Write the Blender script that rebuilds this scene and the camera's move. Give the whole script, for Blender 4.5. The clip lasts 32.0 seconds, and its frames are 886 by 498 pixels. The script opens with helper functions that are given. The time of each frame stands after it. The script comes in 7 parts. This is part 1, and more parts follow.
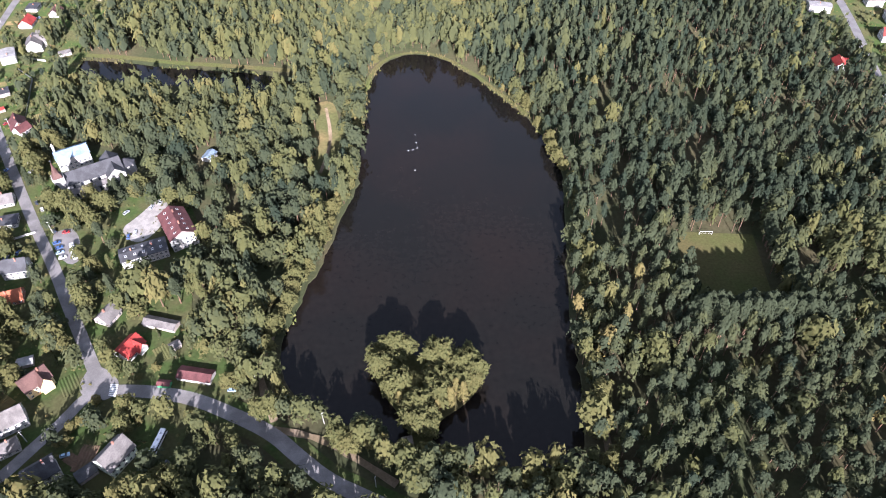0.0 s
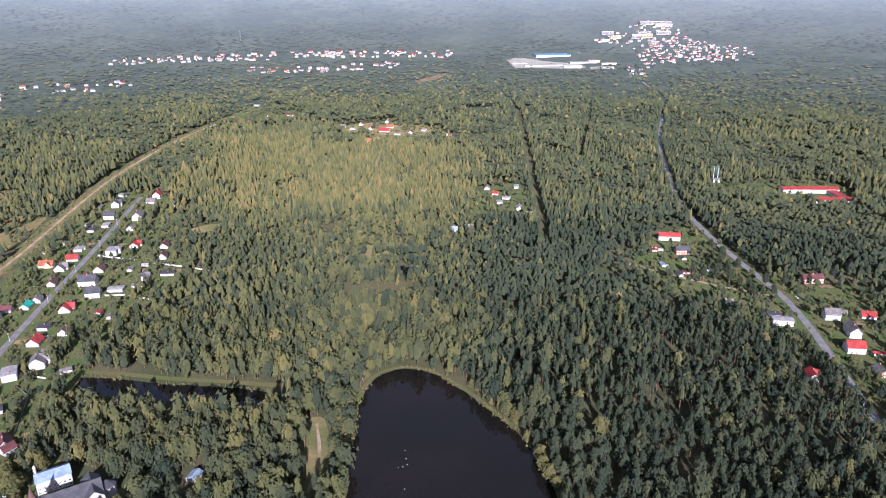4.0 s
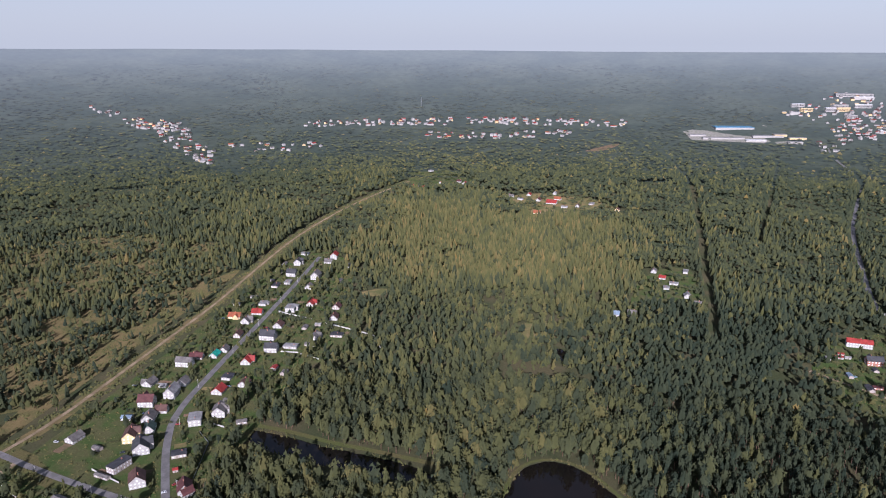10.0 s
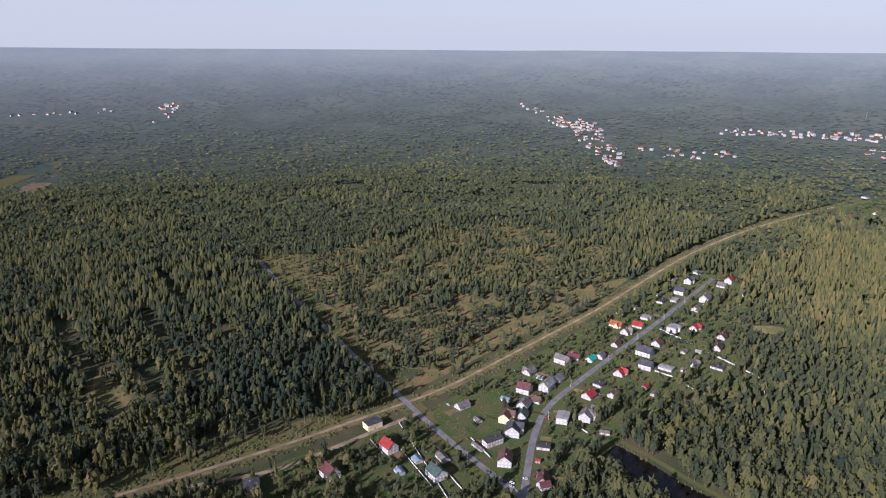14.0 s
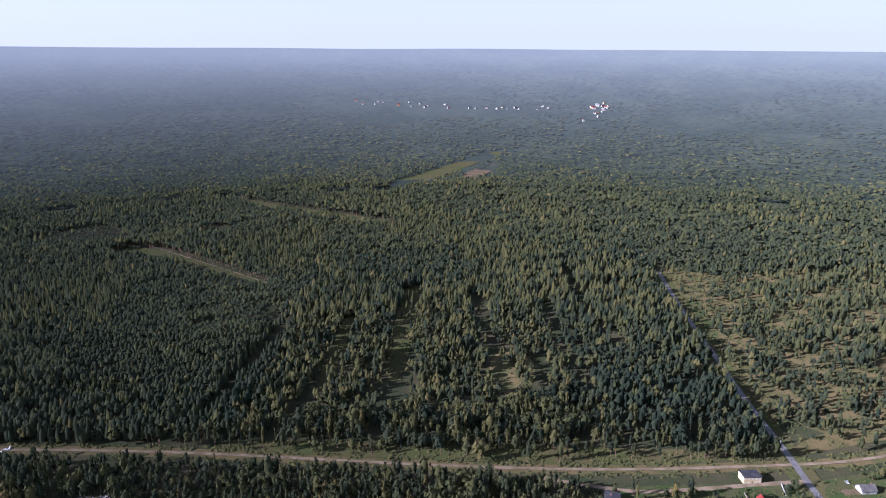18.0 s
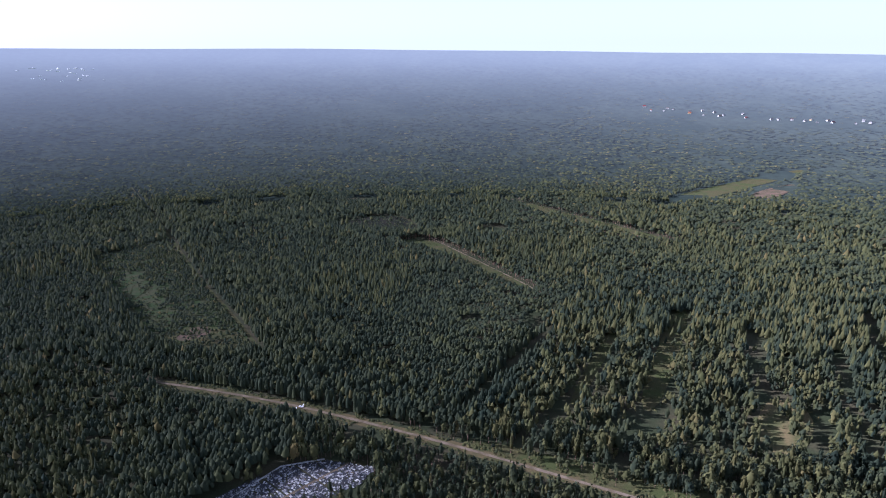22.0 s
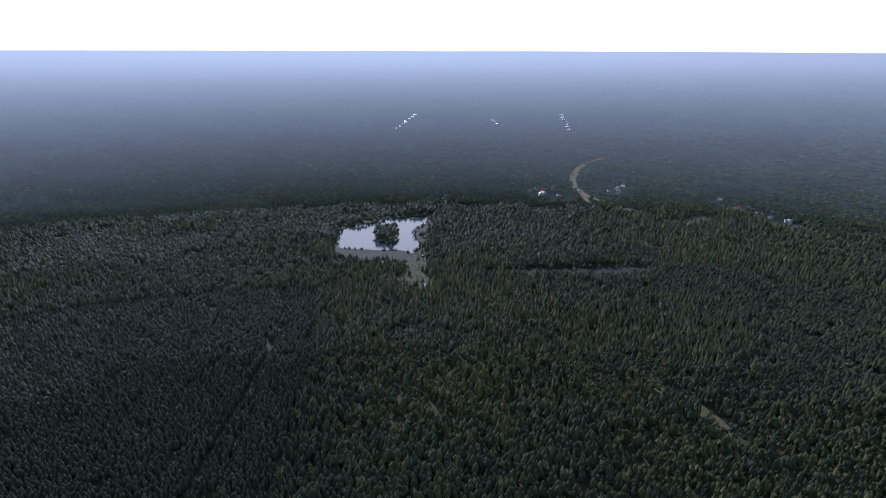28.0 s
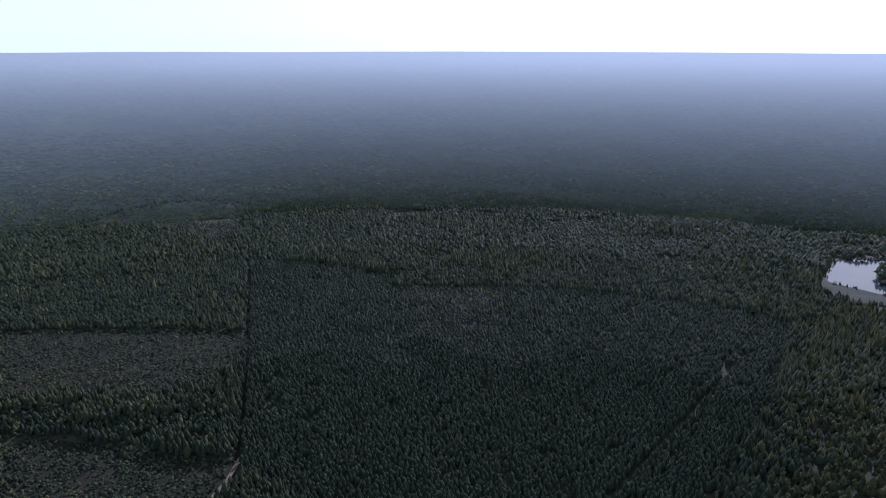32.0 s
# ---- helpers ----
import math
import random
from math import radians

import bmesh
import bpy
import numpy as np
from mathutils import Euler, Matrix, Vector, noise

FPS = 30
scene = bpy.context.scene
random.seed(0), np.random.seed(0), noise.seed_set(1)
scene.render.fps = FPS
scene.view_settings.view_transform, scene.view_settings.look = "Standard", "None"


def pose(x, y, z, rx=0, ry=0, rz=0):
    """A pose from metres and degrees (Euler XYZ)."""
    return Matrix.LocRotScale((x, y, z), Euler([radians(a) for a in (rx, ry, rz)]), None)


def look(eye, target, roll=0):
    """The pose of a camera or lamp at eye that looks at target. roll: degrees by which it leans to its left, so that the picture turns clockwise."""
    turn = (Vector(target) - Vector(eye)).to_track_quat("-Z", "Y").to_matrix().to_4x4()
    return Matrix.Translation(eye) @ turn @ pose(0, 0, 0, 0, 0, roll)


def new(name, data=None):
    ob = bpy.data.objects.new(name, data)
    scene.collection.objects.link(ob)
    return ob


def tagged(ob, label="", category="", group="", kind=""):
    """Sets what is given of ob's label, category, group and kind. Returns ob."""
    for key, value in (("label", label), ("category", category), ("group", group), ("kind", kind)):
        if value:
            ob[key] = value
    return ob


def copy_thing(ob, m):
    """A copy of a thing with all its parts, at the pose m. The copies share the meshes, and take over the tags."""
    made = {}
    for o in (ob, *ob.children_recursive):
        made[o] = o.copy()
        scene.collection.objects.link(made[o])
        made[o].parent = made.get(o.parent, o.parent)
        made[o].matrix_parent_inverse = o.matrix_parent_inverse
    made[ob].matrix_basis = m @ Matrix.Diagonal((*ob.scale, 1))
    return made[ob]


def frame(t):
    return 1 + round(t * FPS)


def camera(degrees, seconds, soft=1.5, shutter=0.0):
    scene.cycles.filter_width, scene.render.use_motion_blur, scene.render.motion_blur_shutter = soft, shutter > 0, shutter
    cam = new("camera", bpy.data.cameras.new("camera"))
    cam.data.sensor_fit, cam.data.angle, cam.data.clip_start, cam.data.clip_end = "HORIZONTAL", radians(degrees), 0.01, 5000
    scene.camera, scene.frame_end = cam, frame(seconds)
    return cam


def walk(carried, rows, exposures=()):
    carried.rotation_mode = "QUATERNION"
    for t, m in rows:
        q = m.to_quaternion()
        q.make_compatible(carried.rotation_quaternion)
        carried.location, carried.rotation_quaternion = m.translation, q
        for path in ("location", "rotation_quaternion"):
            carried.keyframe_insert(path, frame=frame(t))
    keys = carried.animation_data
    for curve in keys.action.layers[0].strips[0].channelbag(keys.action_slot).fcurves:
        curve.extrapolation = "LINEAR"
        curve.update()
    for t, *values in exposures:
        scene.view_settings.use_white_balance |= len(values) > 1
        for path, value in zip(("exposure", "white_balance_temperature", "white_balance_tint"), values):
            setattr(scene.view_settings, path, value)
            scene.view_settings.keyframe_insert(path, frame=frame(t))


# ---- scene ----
from math import cos, pi, sin

WATCH = [  # seconds, x, y, z, heading, pitch, roll
    (0.0, -0.0, -0.0, 285.0, -0.0, -44.91, -0.19),
    (0.5, -0.0, -0.2, 286.4, -0.35, -40.95, -0.03),
    (1.0, -0.1, -0.6, 287.8, -0.63, -35.08, -0.04),
    (1.5, -0.2, -1.0, 289.3, -0.81, -31.26, -0.07),
    (2.0, -0.3, -1.2, 291.2, -0.91, -28.75, -0.06),
    (2.5, -0.4, -1.3, 293.3, -0.99, -26.56, -0.07),
    (3.0, -0.4, -1.4, 295.5, -1.03, -24.53, -0.1),
    (3.5, -0.5, -1.7, 297.7, -1.09, -22.4, -0.09),
    (4.0, -0.5, -2.1, 299.8, -1.11, -20.88, -0.1),
    (4.5, -0.6, -2.4, 302.0, -1.13, -19.37, -0.08),
    (6.5, -1.6, -3.3, 310.6, 1.07, -16.15, -0.09),
    (7.0, -1.5, -3.3, 312.7, 2.95, -16.13, -0.07),
    (7.5, -1.4, -3.3, 314.8, 4.85, -16.12, -0.06),
    (8.0, -1.3, -3.1, 317.0, 6.6, -16.11, -0.06),
    (8.5, -1.4, -2.7, 319.2, 8.16, -16.13, -0.09),
    (9.0, -1.5, -2.2, 321.1, 9.58, -16.13, -0.13),
    (9.5, -1.6, -1.7, 322.9, 11.04, -16.11, -0.1),
    (10.0, -1.4, -1.7, 324.7, 12.63, -16.09, -0.09),
    (10.5, -1.4, -1.9, 326.9, 14.26, -16.1, -0.08),
    (11.0, -1.9, -2.3, 329.3, 17.47, -16.12, -0.09),
    (11.5, -2.2, -2.2, 331.8, 23.92, -16.12, -0.03),
    (12.0, -2.2, -1.9, 334.0, 30.37, -16.14, -0.04),
    (12.5, -2.1, -1.5, 336.0, 36.3, -16.15, 0.02),
    (13.0, -1.6, -0.8, 338.1, 40.25, -16.17, 0.07),
    (13.5, -0.9, -0.5, 339.9, 42.39, -16.13, -0.04),
    (14.0, -0.3, -0.6, 341.9, 45.19, -16.11, -0.06),
    (14.5, 0.0, -0.9, 344.0, 49.18, -16.08, -0.05),
    (16.5, 0.9, -0.8, 353.2, 65.34, -16.08, 0.03),
    (17.0, 1.6, -0.4, 355.7, 69.76, -16.12, -0.03),
    (17.5, 2.2, 0.4, 358.3, 74.21, -16.16, -0.07),
    (18.0, 2.4, 1.4, 361.0, 78.64, -16.19, -0.11),
    (18.5, 2.5, 2.2, 363.3, 83.01, -16.18, -0.07),
    (19.0, 2.3, 2.7, 365.4, 86.78, -16.15, -0.06),
    (19.5, 1.8, 2.9, 367.6, 90.43, -16.16, -0.04),
    (20.0, 1.3, 3.1, 369.7, 94.19, -16.16, -0.02),
    (20.5, 0.9, 3.4, 371.9, 97.31, -16.16, 0.0),
    (21.0, 0.9, 3.5, 374.1, 97.75, -16.17, 0.05),
    (21.5, 1.3, 3.3, 376.4, 98.58, -16.16, 0.05),
    (22.0, 1.9, 3.0, 378.7, 101.33, -16.14, 0.05),
    (22.5, 2.2, 2.9, 380.9, 106.4, -16.13, 0.07),
    (23.0, 2.0, 3.1, 383.0, 112.6, -16.09, -0.02),
    (23.5, 1.7, 3.0, 384.9, 120.1, -16.08, -0.01),
    (24.0, 1.4, 2.1, 386.7, 128.12, -16.05, -0.04),
    (24.5, 1.0, 0.8, 388.3, 136.21, -16.04, 0.01),
    (25.0, 0.4, -0.4, 389.8, 144.29, -16.05, 0.14),
    (25.5, -0.2, -1.6, 391.4, 152.09, -16.01, 0.23),
    (27.5, -3.1, -7.4, 396.6, 167.81, -16.03, 0.08),
    (28.0, -3.5, -8.5, 398.1, 168.48, -16.04, -0.04),
    (28.5, -3.6, -9.4, 399.7, 172.04, -16.04, -0.06),
    (29.0, -3.6, -10.1, 401.5, 176.2, -16.05, -0.01),
    (29.5, -3.5, -10.6, 403.3, 180.36, -16.06, 0.01),
    (30.0, -3.3, -10.8, 405.1, 184.54, -16.07, 0.05),
    (30.5, -3.2, -10.7, 407.0, 188.74, -16.07, 0.15),
    (31.0, -3.0, -10.4, 409.0, 192.9, -16.07, 0.11),
    (31.5, -2.9, -10.1, 411.4, 197.99, -16.06, 0.03),
    (32.0, -2.8, -9.9, 413.9, 207.24, -16.07, -0.03),
]
cam = camera(64.58, 32.0, soft=1.1)
EXPOSURES = [(0, 2.05, 5350, 25), (1, 1.85, 5300, 27), (2, 1.5, 5250, 29), (4, 1.3, 5150, 31), (7, 0.62, 5200, 29), (9, 0.54, 5200, 28), (13, 0.6, 5250, 29), (16, 0.88, 5050, 31), (19, 1.17, 4850, 32), (23, 1.36, 4750, 31), (25, 1.42, 4750, 29), (28, 1.36, 4750, 26), (32, 1.28, 4750, 26)]
walk(cam, [(t, pose(x, y, z, 90 + p, 0, h) @ pose(0, 0, 0, 0, 0, r)) for t, x, y, z, h, p, r in WATCH], EXPOSURES)

# ---- sky and sun ----
SUN_HEADING, SUN_HEIGHT = radians(186), radians(25)
to_sun = Vector((-sin(SUN_HEADING) * cos(SUN_HEIGHT), cos(SUN_HEADING) * cos(SUN_HEIGHT), sin(SUN_HEIGHT)))
world = bpy.data.worlds.new("sky")
scene.world = world
world.use_nodes = True
sky = world.node_tree.nodes.new("ShaderNodeTexSky")
sky.sky_type, sky.sun_disc = "NISHITA", False
sky.sun_elevation, sky.sun_rotation = SUN_HEIGHT, SUN_HEADING
sky.altitude, sky.air_density, sky.dust_density, sky.ozone_density = 300, 1.0, 2.2, 1.0
back = world.node_tree.nodes["Background"]
haze = world.node_tree.nodes.new("ShaderNodeMix")
haze.data_type = "RGBA"
haze.inputs["B"].default_value = (10.7, 10.8, 9.4, 1)
aim = world.node_tree.nodes.new("ShaderNodeTexCoord")  # the sky's lowest band goes on below eye level
split, join = world.node_tree.nodes.new("ShaderNodeSeparateXYZ"), world.node_tree.nodes.new("ShaderNodeCombineXYZ")
floor_of_sky = world.node_tree.nodes.new("ShaderNodeMath")
floor_of_sky.operation, floor_of_sky.inputs[1].default_value = "MAXIMUM", 0.004
world.node_tree.links.new(aim.outputs["Generated"], split.inputs[0])
world.node_tree.links.new(split.outputs["X"], join.inputs["X"])
world.node_tree.links.new(split.outputs["Y"], join.inputs["Y"])
world.node_tree.links.new(split.outputs["Z"], floor_of_sky.inputs[0])
world.node_tree.links.new(floor_of_sky.outputs[0], join.inputs["Z"])
veil = world.node_tree.nodes.new("ShaderNodeMapRange")  # haze is thickest low over the land
veil.inputs["From Min"].default_value, veil.inputs["From Max"].default_value = 0.0, 0.5
veil.inputs["To Min"].default_value, veil.inputs["To Max"].default_value = 0.70, 0.22
world.node_tree.links.new(split.outputs["Z"], veil.inputs["Value"])
world.node_tree.links.new(veil.outputs["Result"], haze.inputs["Factor"])
world.node_tree.links.new(join.outputs[0], sky.inputs[0])
world.node_tree.links.new(sky.outputs[0], haze.inputs["A"])
world.node_tree.links.new(haze.outputs["Result"], back.inputs[0])
back.inputs[1].default_value = 0.050
sun = new("sun", bpy.data.lights.new("sun", "SUN"))
sun.data.energy, sun.data.angle, sun.data.color = 5.0, radians(0.55), (1.0, 0.90, 0.76)
sun.matrix_world = look((0, 0, 600), Vector((0, 0, 600)) - to_sun)

# ---- the plan, in metres: x east, y north ----
ROAD_SOUTH = [(-162, 190), (-142, 190), (-119, 186), (-96, 176), (-78, 167), (-64, 155), (-50, 144), (-35, 137), (-15, 128), (25, 112), (90, 70)]
ROAD_WEST = [(-162, 190), (-170, 187), (-176, 173), (-184, 160), (-192, 146), (-205, 132), (-240, 90)]
ROAD_MAIN = [(-162, 190), (-172, 203), (-184, 221), (-200, 244), (-219, 273), (-246, 310), (-270, 345), (-293, 379), (-318, 416), (-345, 458), (-369, 507), (-381, 597), (-402, 790), (-431, 1009)]
ROAD_CROSS = [(-293, 379), (-377, 394), (-443, 409), (-502, 426), (-576, 442), (-697, 477), (-843, 516), (-1011, 569)]
TRACK = [(-438, 1817), (-483, 1581), (-515, 1380), (-522, 1139), (-503, 941), (-482, 778), (-476, 652), (-471, 550), (-467, 472), (-473, 416), (-497, 254), (-536, 103), (-568, -2), (-606, -129), (-642, -282), (-655, -375), (-663, -467)]
DIRT_ROAD = [(-449, 410), (-454, 356), (-457, 320), (-462, 267), (-474, 238), (-502, 184)]
ROAD_EAST = [(310, 350), (328, 450), (336, 494), (349, 562), (358, 630), (354, 700), (350, 790), (352, 886), (362, 980), (400, 1138), (448, 1343), (522, 1567), (632, 1873), (660, 2070), (681, 2284), (731, 2532)]
SIDE_EAST = [(352, 640), (310, 660), (270, 690), (225, 730)]
RIDE_A = [(139, 795), (158, 1000), (179, 1241), (212, 1617), (221, 1945), (162, 2672)]
RIDE_B = [(265, 1205), (370, 1625), (504, 2175)]
RIDE_C = [(120, -587), (73, -802), (36, -994)]
RIDE_D = [(-757, -381), (-872, -480), (-1022, -624), (-1245, -812), (-1719, -1231)]
RIDE_E = [(453, -425), (475, -479), (691, -730), (1026, -1101)]
LANE_WEST = [(-78, 173), (-91, 200), (-88, 221), (-85, 242), (-81, 256)]
LANE_SOUTH = [(-78, 169), (-57, 165), (-41, 156), (-20, 142)]
LANE_EAST = [(73, 190), (74, 165), (73, 145)]
PATH_SAND = [(-79, 355), (-75, 390), (-84, 430)]
POND = [(-20, 510), (3, 499), (28, 469), (59, 420), (76, 380), (77, 342), (71, 282), (66, 236), (67, 203), (66, 169), (60, 150), (29, 148), (-11, 158), (-48, 173), (-74, 187), (-84, 214), (-77, 244), (-66, 286), (-61, 315), (-53, 342), (-56, 397), (-57, 461), (-46, 499)]
CANAL = [(-292, 501), (-250, 496), (-211, 487), (-170, 483), (-125, 475), (-109, 461), (-140, 452), (-204, 461), (-250, 467), (-282, 480)]
LAKE = [(-62, -1412), (-88, -1600), (-154, -1608), (-177, -1638), (-243, -1665), (-317, -1674), (-296, -1612), (-273, -1560), (-250, -1538), (-235, -1466), (-246, -1389), (-229, -1375), (-207, -1338), (-205, -1372), (-154, -1383), (-109, -1401)]
LAKE_ISLAND = [(-150, -1490), (-160, -1452), (-190, -1448), (-212, -1500), (-208, -1552), (-166, -1548)]
ISLAND = [(-38, 207), (-28, 187), (-16, 172), (-14, 158), (-6, 156), (-4, 173), (10, 182), (18, 194), (13, 207), (-7, 209), (-24, 214)]
MARSH = [(-204, -1342), (-245, -1365), (-232, -1290), (-223, -1223), (-211, -1121), (-182, -1105), (-152, -1172), (-185, -1253)]
PITCH = [(131, 236), (176, 233), (182, 297), (137, 300)]
FIELD_A = [(-1846, 200), (-2121, 429), (-2411, 685), (-2350, 690), (-2090, 500), (-1800, 260)]
FIELD_B = [(-1930, 420), (-2140, 590), (-2080, 600), (-1890, 480)]
POOL_A = [(-196, -1150), (-205, -1138), (-216, -1146), (-206, -1160)]
POOL_B = [(-232, -1345), (-226, -1310), (-233, -1300), (-240, -1330)]
POOL_C = [(-236, -1010), (-243, -985), (-236, -975), (-230, -1000)]
CUT_B = [(-1297, -368), (-1359, -301), (-1220, -178), (-1076, -50), (-1044, -66), (-1120, -146), (-1242, -252)]
CUT_C = [(-1414, -574), (-1554, -428), (-1457, -345), (-1387, -335)]
CUT_D = [(-1769, -164), (-1629, -18), (-1436, 199), (-1389, 181), (-1513, 8), (-1701, -158)]
CUT_E = [(-909, -697), (-1050, -790), (-1016, -727), (-943, -653), (-851, -561), (-800, -560), (-884, -647)]
CUT_F = [(-775, -551), (-821, -542), (-840, -467), (-767, -394), (-748, -426), (-741, -492)]
CUT_G = [(1039, -576), (958, -629), (820, -700), (706, -747), (648, -666), (621, -586), (678, -527), (832, -449)]
CUT_H = [(630, -1020), (433, -1111), (390, -981), (377, -928), (433, -886), (512, -924), (531, -957)]
CUT_I = [(751, -399), (620, -441), (529, -458), (479, -483), (453, -425), (445, -359), (576, -292)]
CUT_J = [(1516, -1073), (1549, -1204), (1538, -1331), (1435, -1417), (1316, -1421), (1157, -1226), (1118, -1095), (1312, -1146), (1446, -1096)]
CUT_K = [(-306, -1159), (-460, -1143), (-592, -1100), (-650, -1175), (-560, -1195), (-334, -1215)]
GLADE_A = [(-400, -722), (-421, -678), (-428, -640), (-426, -592), (-446, -596), (-445, -674), (-424, -722)]
LANE_A = [(-1041, 151), (-1030, 175), (-702, 99), (-715, 72)]
LANE_B = [(-776, 222), (-737, 267), (-632, 221), (-664, 182)]
LANE_C = [(-1021, 75), (-1016, 87), (-701, 14), (-708, -2)]
YOUNG_S = [(480, -470), (870, -929), (1005, -1011), (824, -1070), (645, -1074), (627, -1025), (531, -957), (390, -981), (433, -1111), (376, -1130), (221, -1163), (58, -1172), (-20, -1150), (-10, -900), (40, -560), (200, -420)]
YOUNG_E = [(-1093, -887), (-1159, -839), (-1243, -818), (-995, -607), (-880, -490), (-767, -394), (-741, -492), (-801, -589), (-921, -706)]
YOUNG_T = [(1156, -1926), (822, -1891), (564, -1846), (304, -1694), (60, -1724), (51, -1920), (176, -2045), (626, -2039), (1016, -2054)]
BARE_E = [(-786, -527), (-835, -515), (-818, -480), (-774, -505)]
GLADE_S = [(-36, -797), (-51, -829), (-87, -829), (-81, -801)]
GOLD = [(-126, -748), (-161, -807), (-223, -812), (-199, -705), (-154, -690)]
TRACK_FAR = [(-663, -467), (-674, -545), (-687, -610), (-689, -690), (-690, -780), (-702, -860)]
BEND = [(-1150, -2470), (-1050, -2395), (-951, -2287), (-823, -2039), (-773, -1868), (-789, -1746), (-817, -1602), (-868, -1499), (-891, -1438)]
BEND_SIDE = [(-778, -1840), (-740, -1700), (-735, -1600), (-760, -1500)]
PATH_B = [(-1361, -300), (-1199, -160), (-1068, -52)]
PATH_L = [(481, -486), (463, -447), (458, -422), (440, -380)]
GLADE_N = [(-85, 751), (-33, 752), (-32, 805), (-78, 816)]
GLADE_W = [(-321, 855), (-280, 893), (-274, 858), (-308, 842)]
POOL_N = [(-38, 727), (-27, 694), (-20, 712), (-31, 733)]
FIELD_N = [(-70, 2264), (62, 2541), (62, 2445), (-34, 2223)]
HEATH = [(-998, 560), (-498, 430), (-496, 600), (-545, 944), (-588, 1035), (-833, 1097), (-982, 911), (-984, 747)]
STRIPS = [(-1193, 23), (-1162, 600), (-503, 416), (-518, 191), (-633, -102)]
BIRCH = [(-508, 1453), (57, 1323), (84, 969), (-31, 786), (-167, 779), (-341, 947)]
VILLAGE_A = [(-341, 424), (-293, 424), (-187, 342), (-156, 331), (-138, 286), (-135, 236), (-108, 207), (-92, 197), (-101, 178), (-120, 169), (-114, 136), (-217, 136), (-260, 200), (-300, 330)]
VILLAGE_B = [(-460, 335), (-447, 405), (-449, 471), (-455, 658), (-483, 979), (-454, 1061), (-360, 990), (-293, 751), (-234, 703), (-242, 662), (-295, 640), (-285, 519), (-276, 382), (-400, 214), (-479, 225)]
VILLAGE_C = [(234, 772), (290, 830), (347, 863), (337, 725), (392, 692), (468, 646), (400, 480), (345, 429), (320, 500), (280, 598), (221, 680)]
SCHOOL_YARD = [(420, 1062), (567, 1089), (663, 1047), (597, 931), (526, 983), (430, 1015)]
GARDENS_D = [(72, 1039), (148, 1091), (147, 898), (86, 895), (40, 850)]
GARDENS_E = [(-521, 1813), (-452, 1910), (-295, 1724), (-300, 1590), (-409, 1551)]
GARDENS_F = [(-216, 1561), (-64, 1616), (51, 1470), (14, 1423), (-120, 1338)]
TOWN = [(877, 3861), (1826, 6221), (1842, 5421), (1358, 3712), (1456, 3228), (1229, 2859), (970, 2807), (689, 2380), (703, 2612), (956, 3387)]
FACTORY = [(316, 2936), (493, 3281), (674, 3291), (708, 2893), (620, 2608), (319, 2662)]
MEADOW_N = [(-484, 417), (-490, 496), (-497, 623), (-515, 894), (-526, 929), (-541, 871), (-534, 705), (-534, 603), (-520, 518), (-508, 451)]
MEADOW_S = [(-603, -100), (-573, 5), (-545, 105), (-503, 256), (-485, 415), (-504, 420), (-519, 308), (-552, 203), (-574, 112), (-597, 6), (-615, -84)]
MEADOW_X = [(-1044, 583), (-1015, 629), (-854, 572), (-650, 493), (-521, 443), (-506, 426), (-645, 464), (-860, 527), (-1009, 567)]
GREEN_X = [(-890, 542), (-872, 564), (-723, 505), (-724, 484)]
GREEN_V = [(-441, 410), (-446, 450), (-418, 497), (-365, 441), (-322, 428), (-292, 380)]
TOWN_EAST = [(1201, 3952), (1424, 3818), (1528, 3335), (1340, 2989), (970, 2807), (900, 3055)]
VILLAGE_FAR_A = [(-3018, 3660), (-2081, 2972), (-1864, 2868), (-1121, 1925), (-1098, 1801), (-1751, 2486)]
VILLAGE_FAR_B = [(-1265, 2184), (-977, 2366), (-892, 2152), (-1162, 2031)]
VILLAGE_FAR_C = [(-1346, 3010), (-688, 3302), (-626, 3000), (-1252, 2792)]
VILLAGE_FAR_D = [(-667, 3332), (108, 3343), (99, 3060), (-616, 3071)]
VILLAGE_FAR_E = [(-672, 2684), (-113, 2872), (-105, 2676), (-625, 2494)]
VILLAGE_FAR_F = [(-4979, 346), (-4186, 1513), (-3901, 1413), (-4589, 320)]
VILLAGE_FAR_G = [(-4587, 1996), (-4491, 2059), (-3243, 1437), (-3320, 1373)]
VILLAGE_FAR_H = [(-634, -1994), (-761, -1861), (-717, -1752), (-637, -1847)]
VILLAGE_FAR_I = [(-916, -2059), (-977, -1947), (-885, -1793), (-831, -1863)]
VILLAGE_FAR_J = [(-1103, -1691), (-1169, -1435), (-1124, -1377), (-1062, -1627)]
CEMETERY = [(-442, -319), (-490, -287), (-532, -257), (-551, -218), (-549, -168), (-523, -173), (-480, -205), (-440, -260)]

# ---- far land: past FLAT metres the ground climbs to the horizon ----
FLAT, RIM = 1800.0, 4850.0


def rim_height(x, y):
    a = np.degrees(np.arctan2(-np.asarray(x, float), np.asarray(y, float))) % 360
    return np.interp(a, [0, 10, 40, 65, 87, 112, 150, 168, 190, 207, 240, 330, 360], [303, 312, 328, 343, 355, 373, 383, 389, 395, 399, 399, 297, 303])


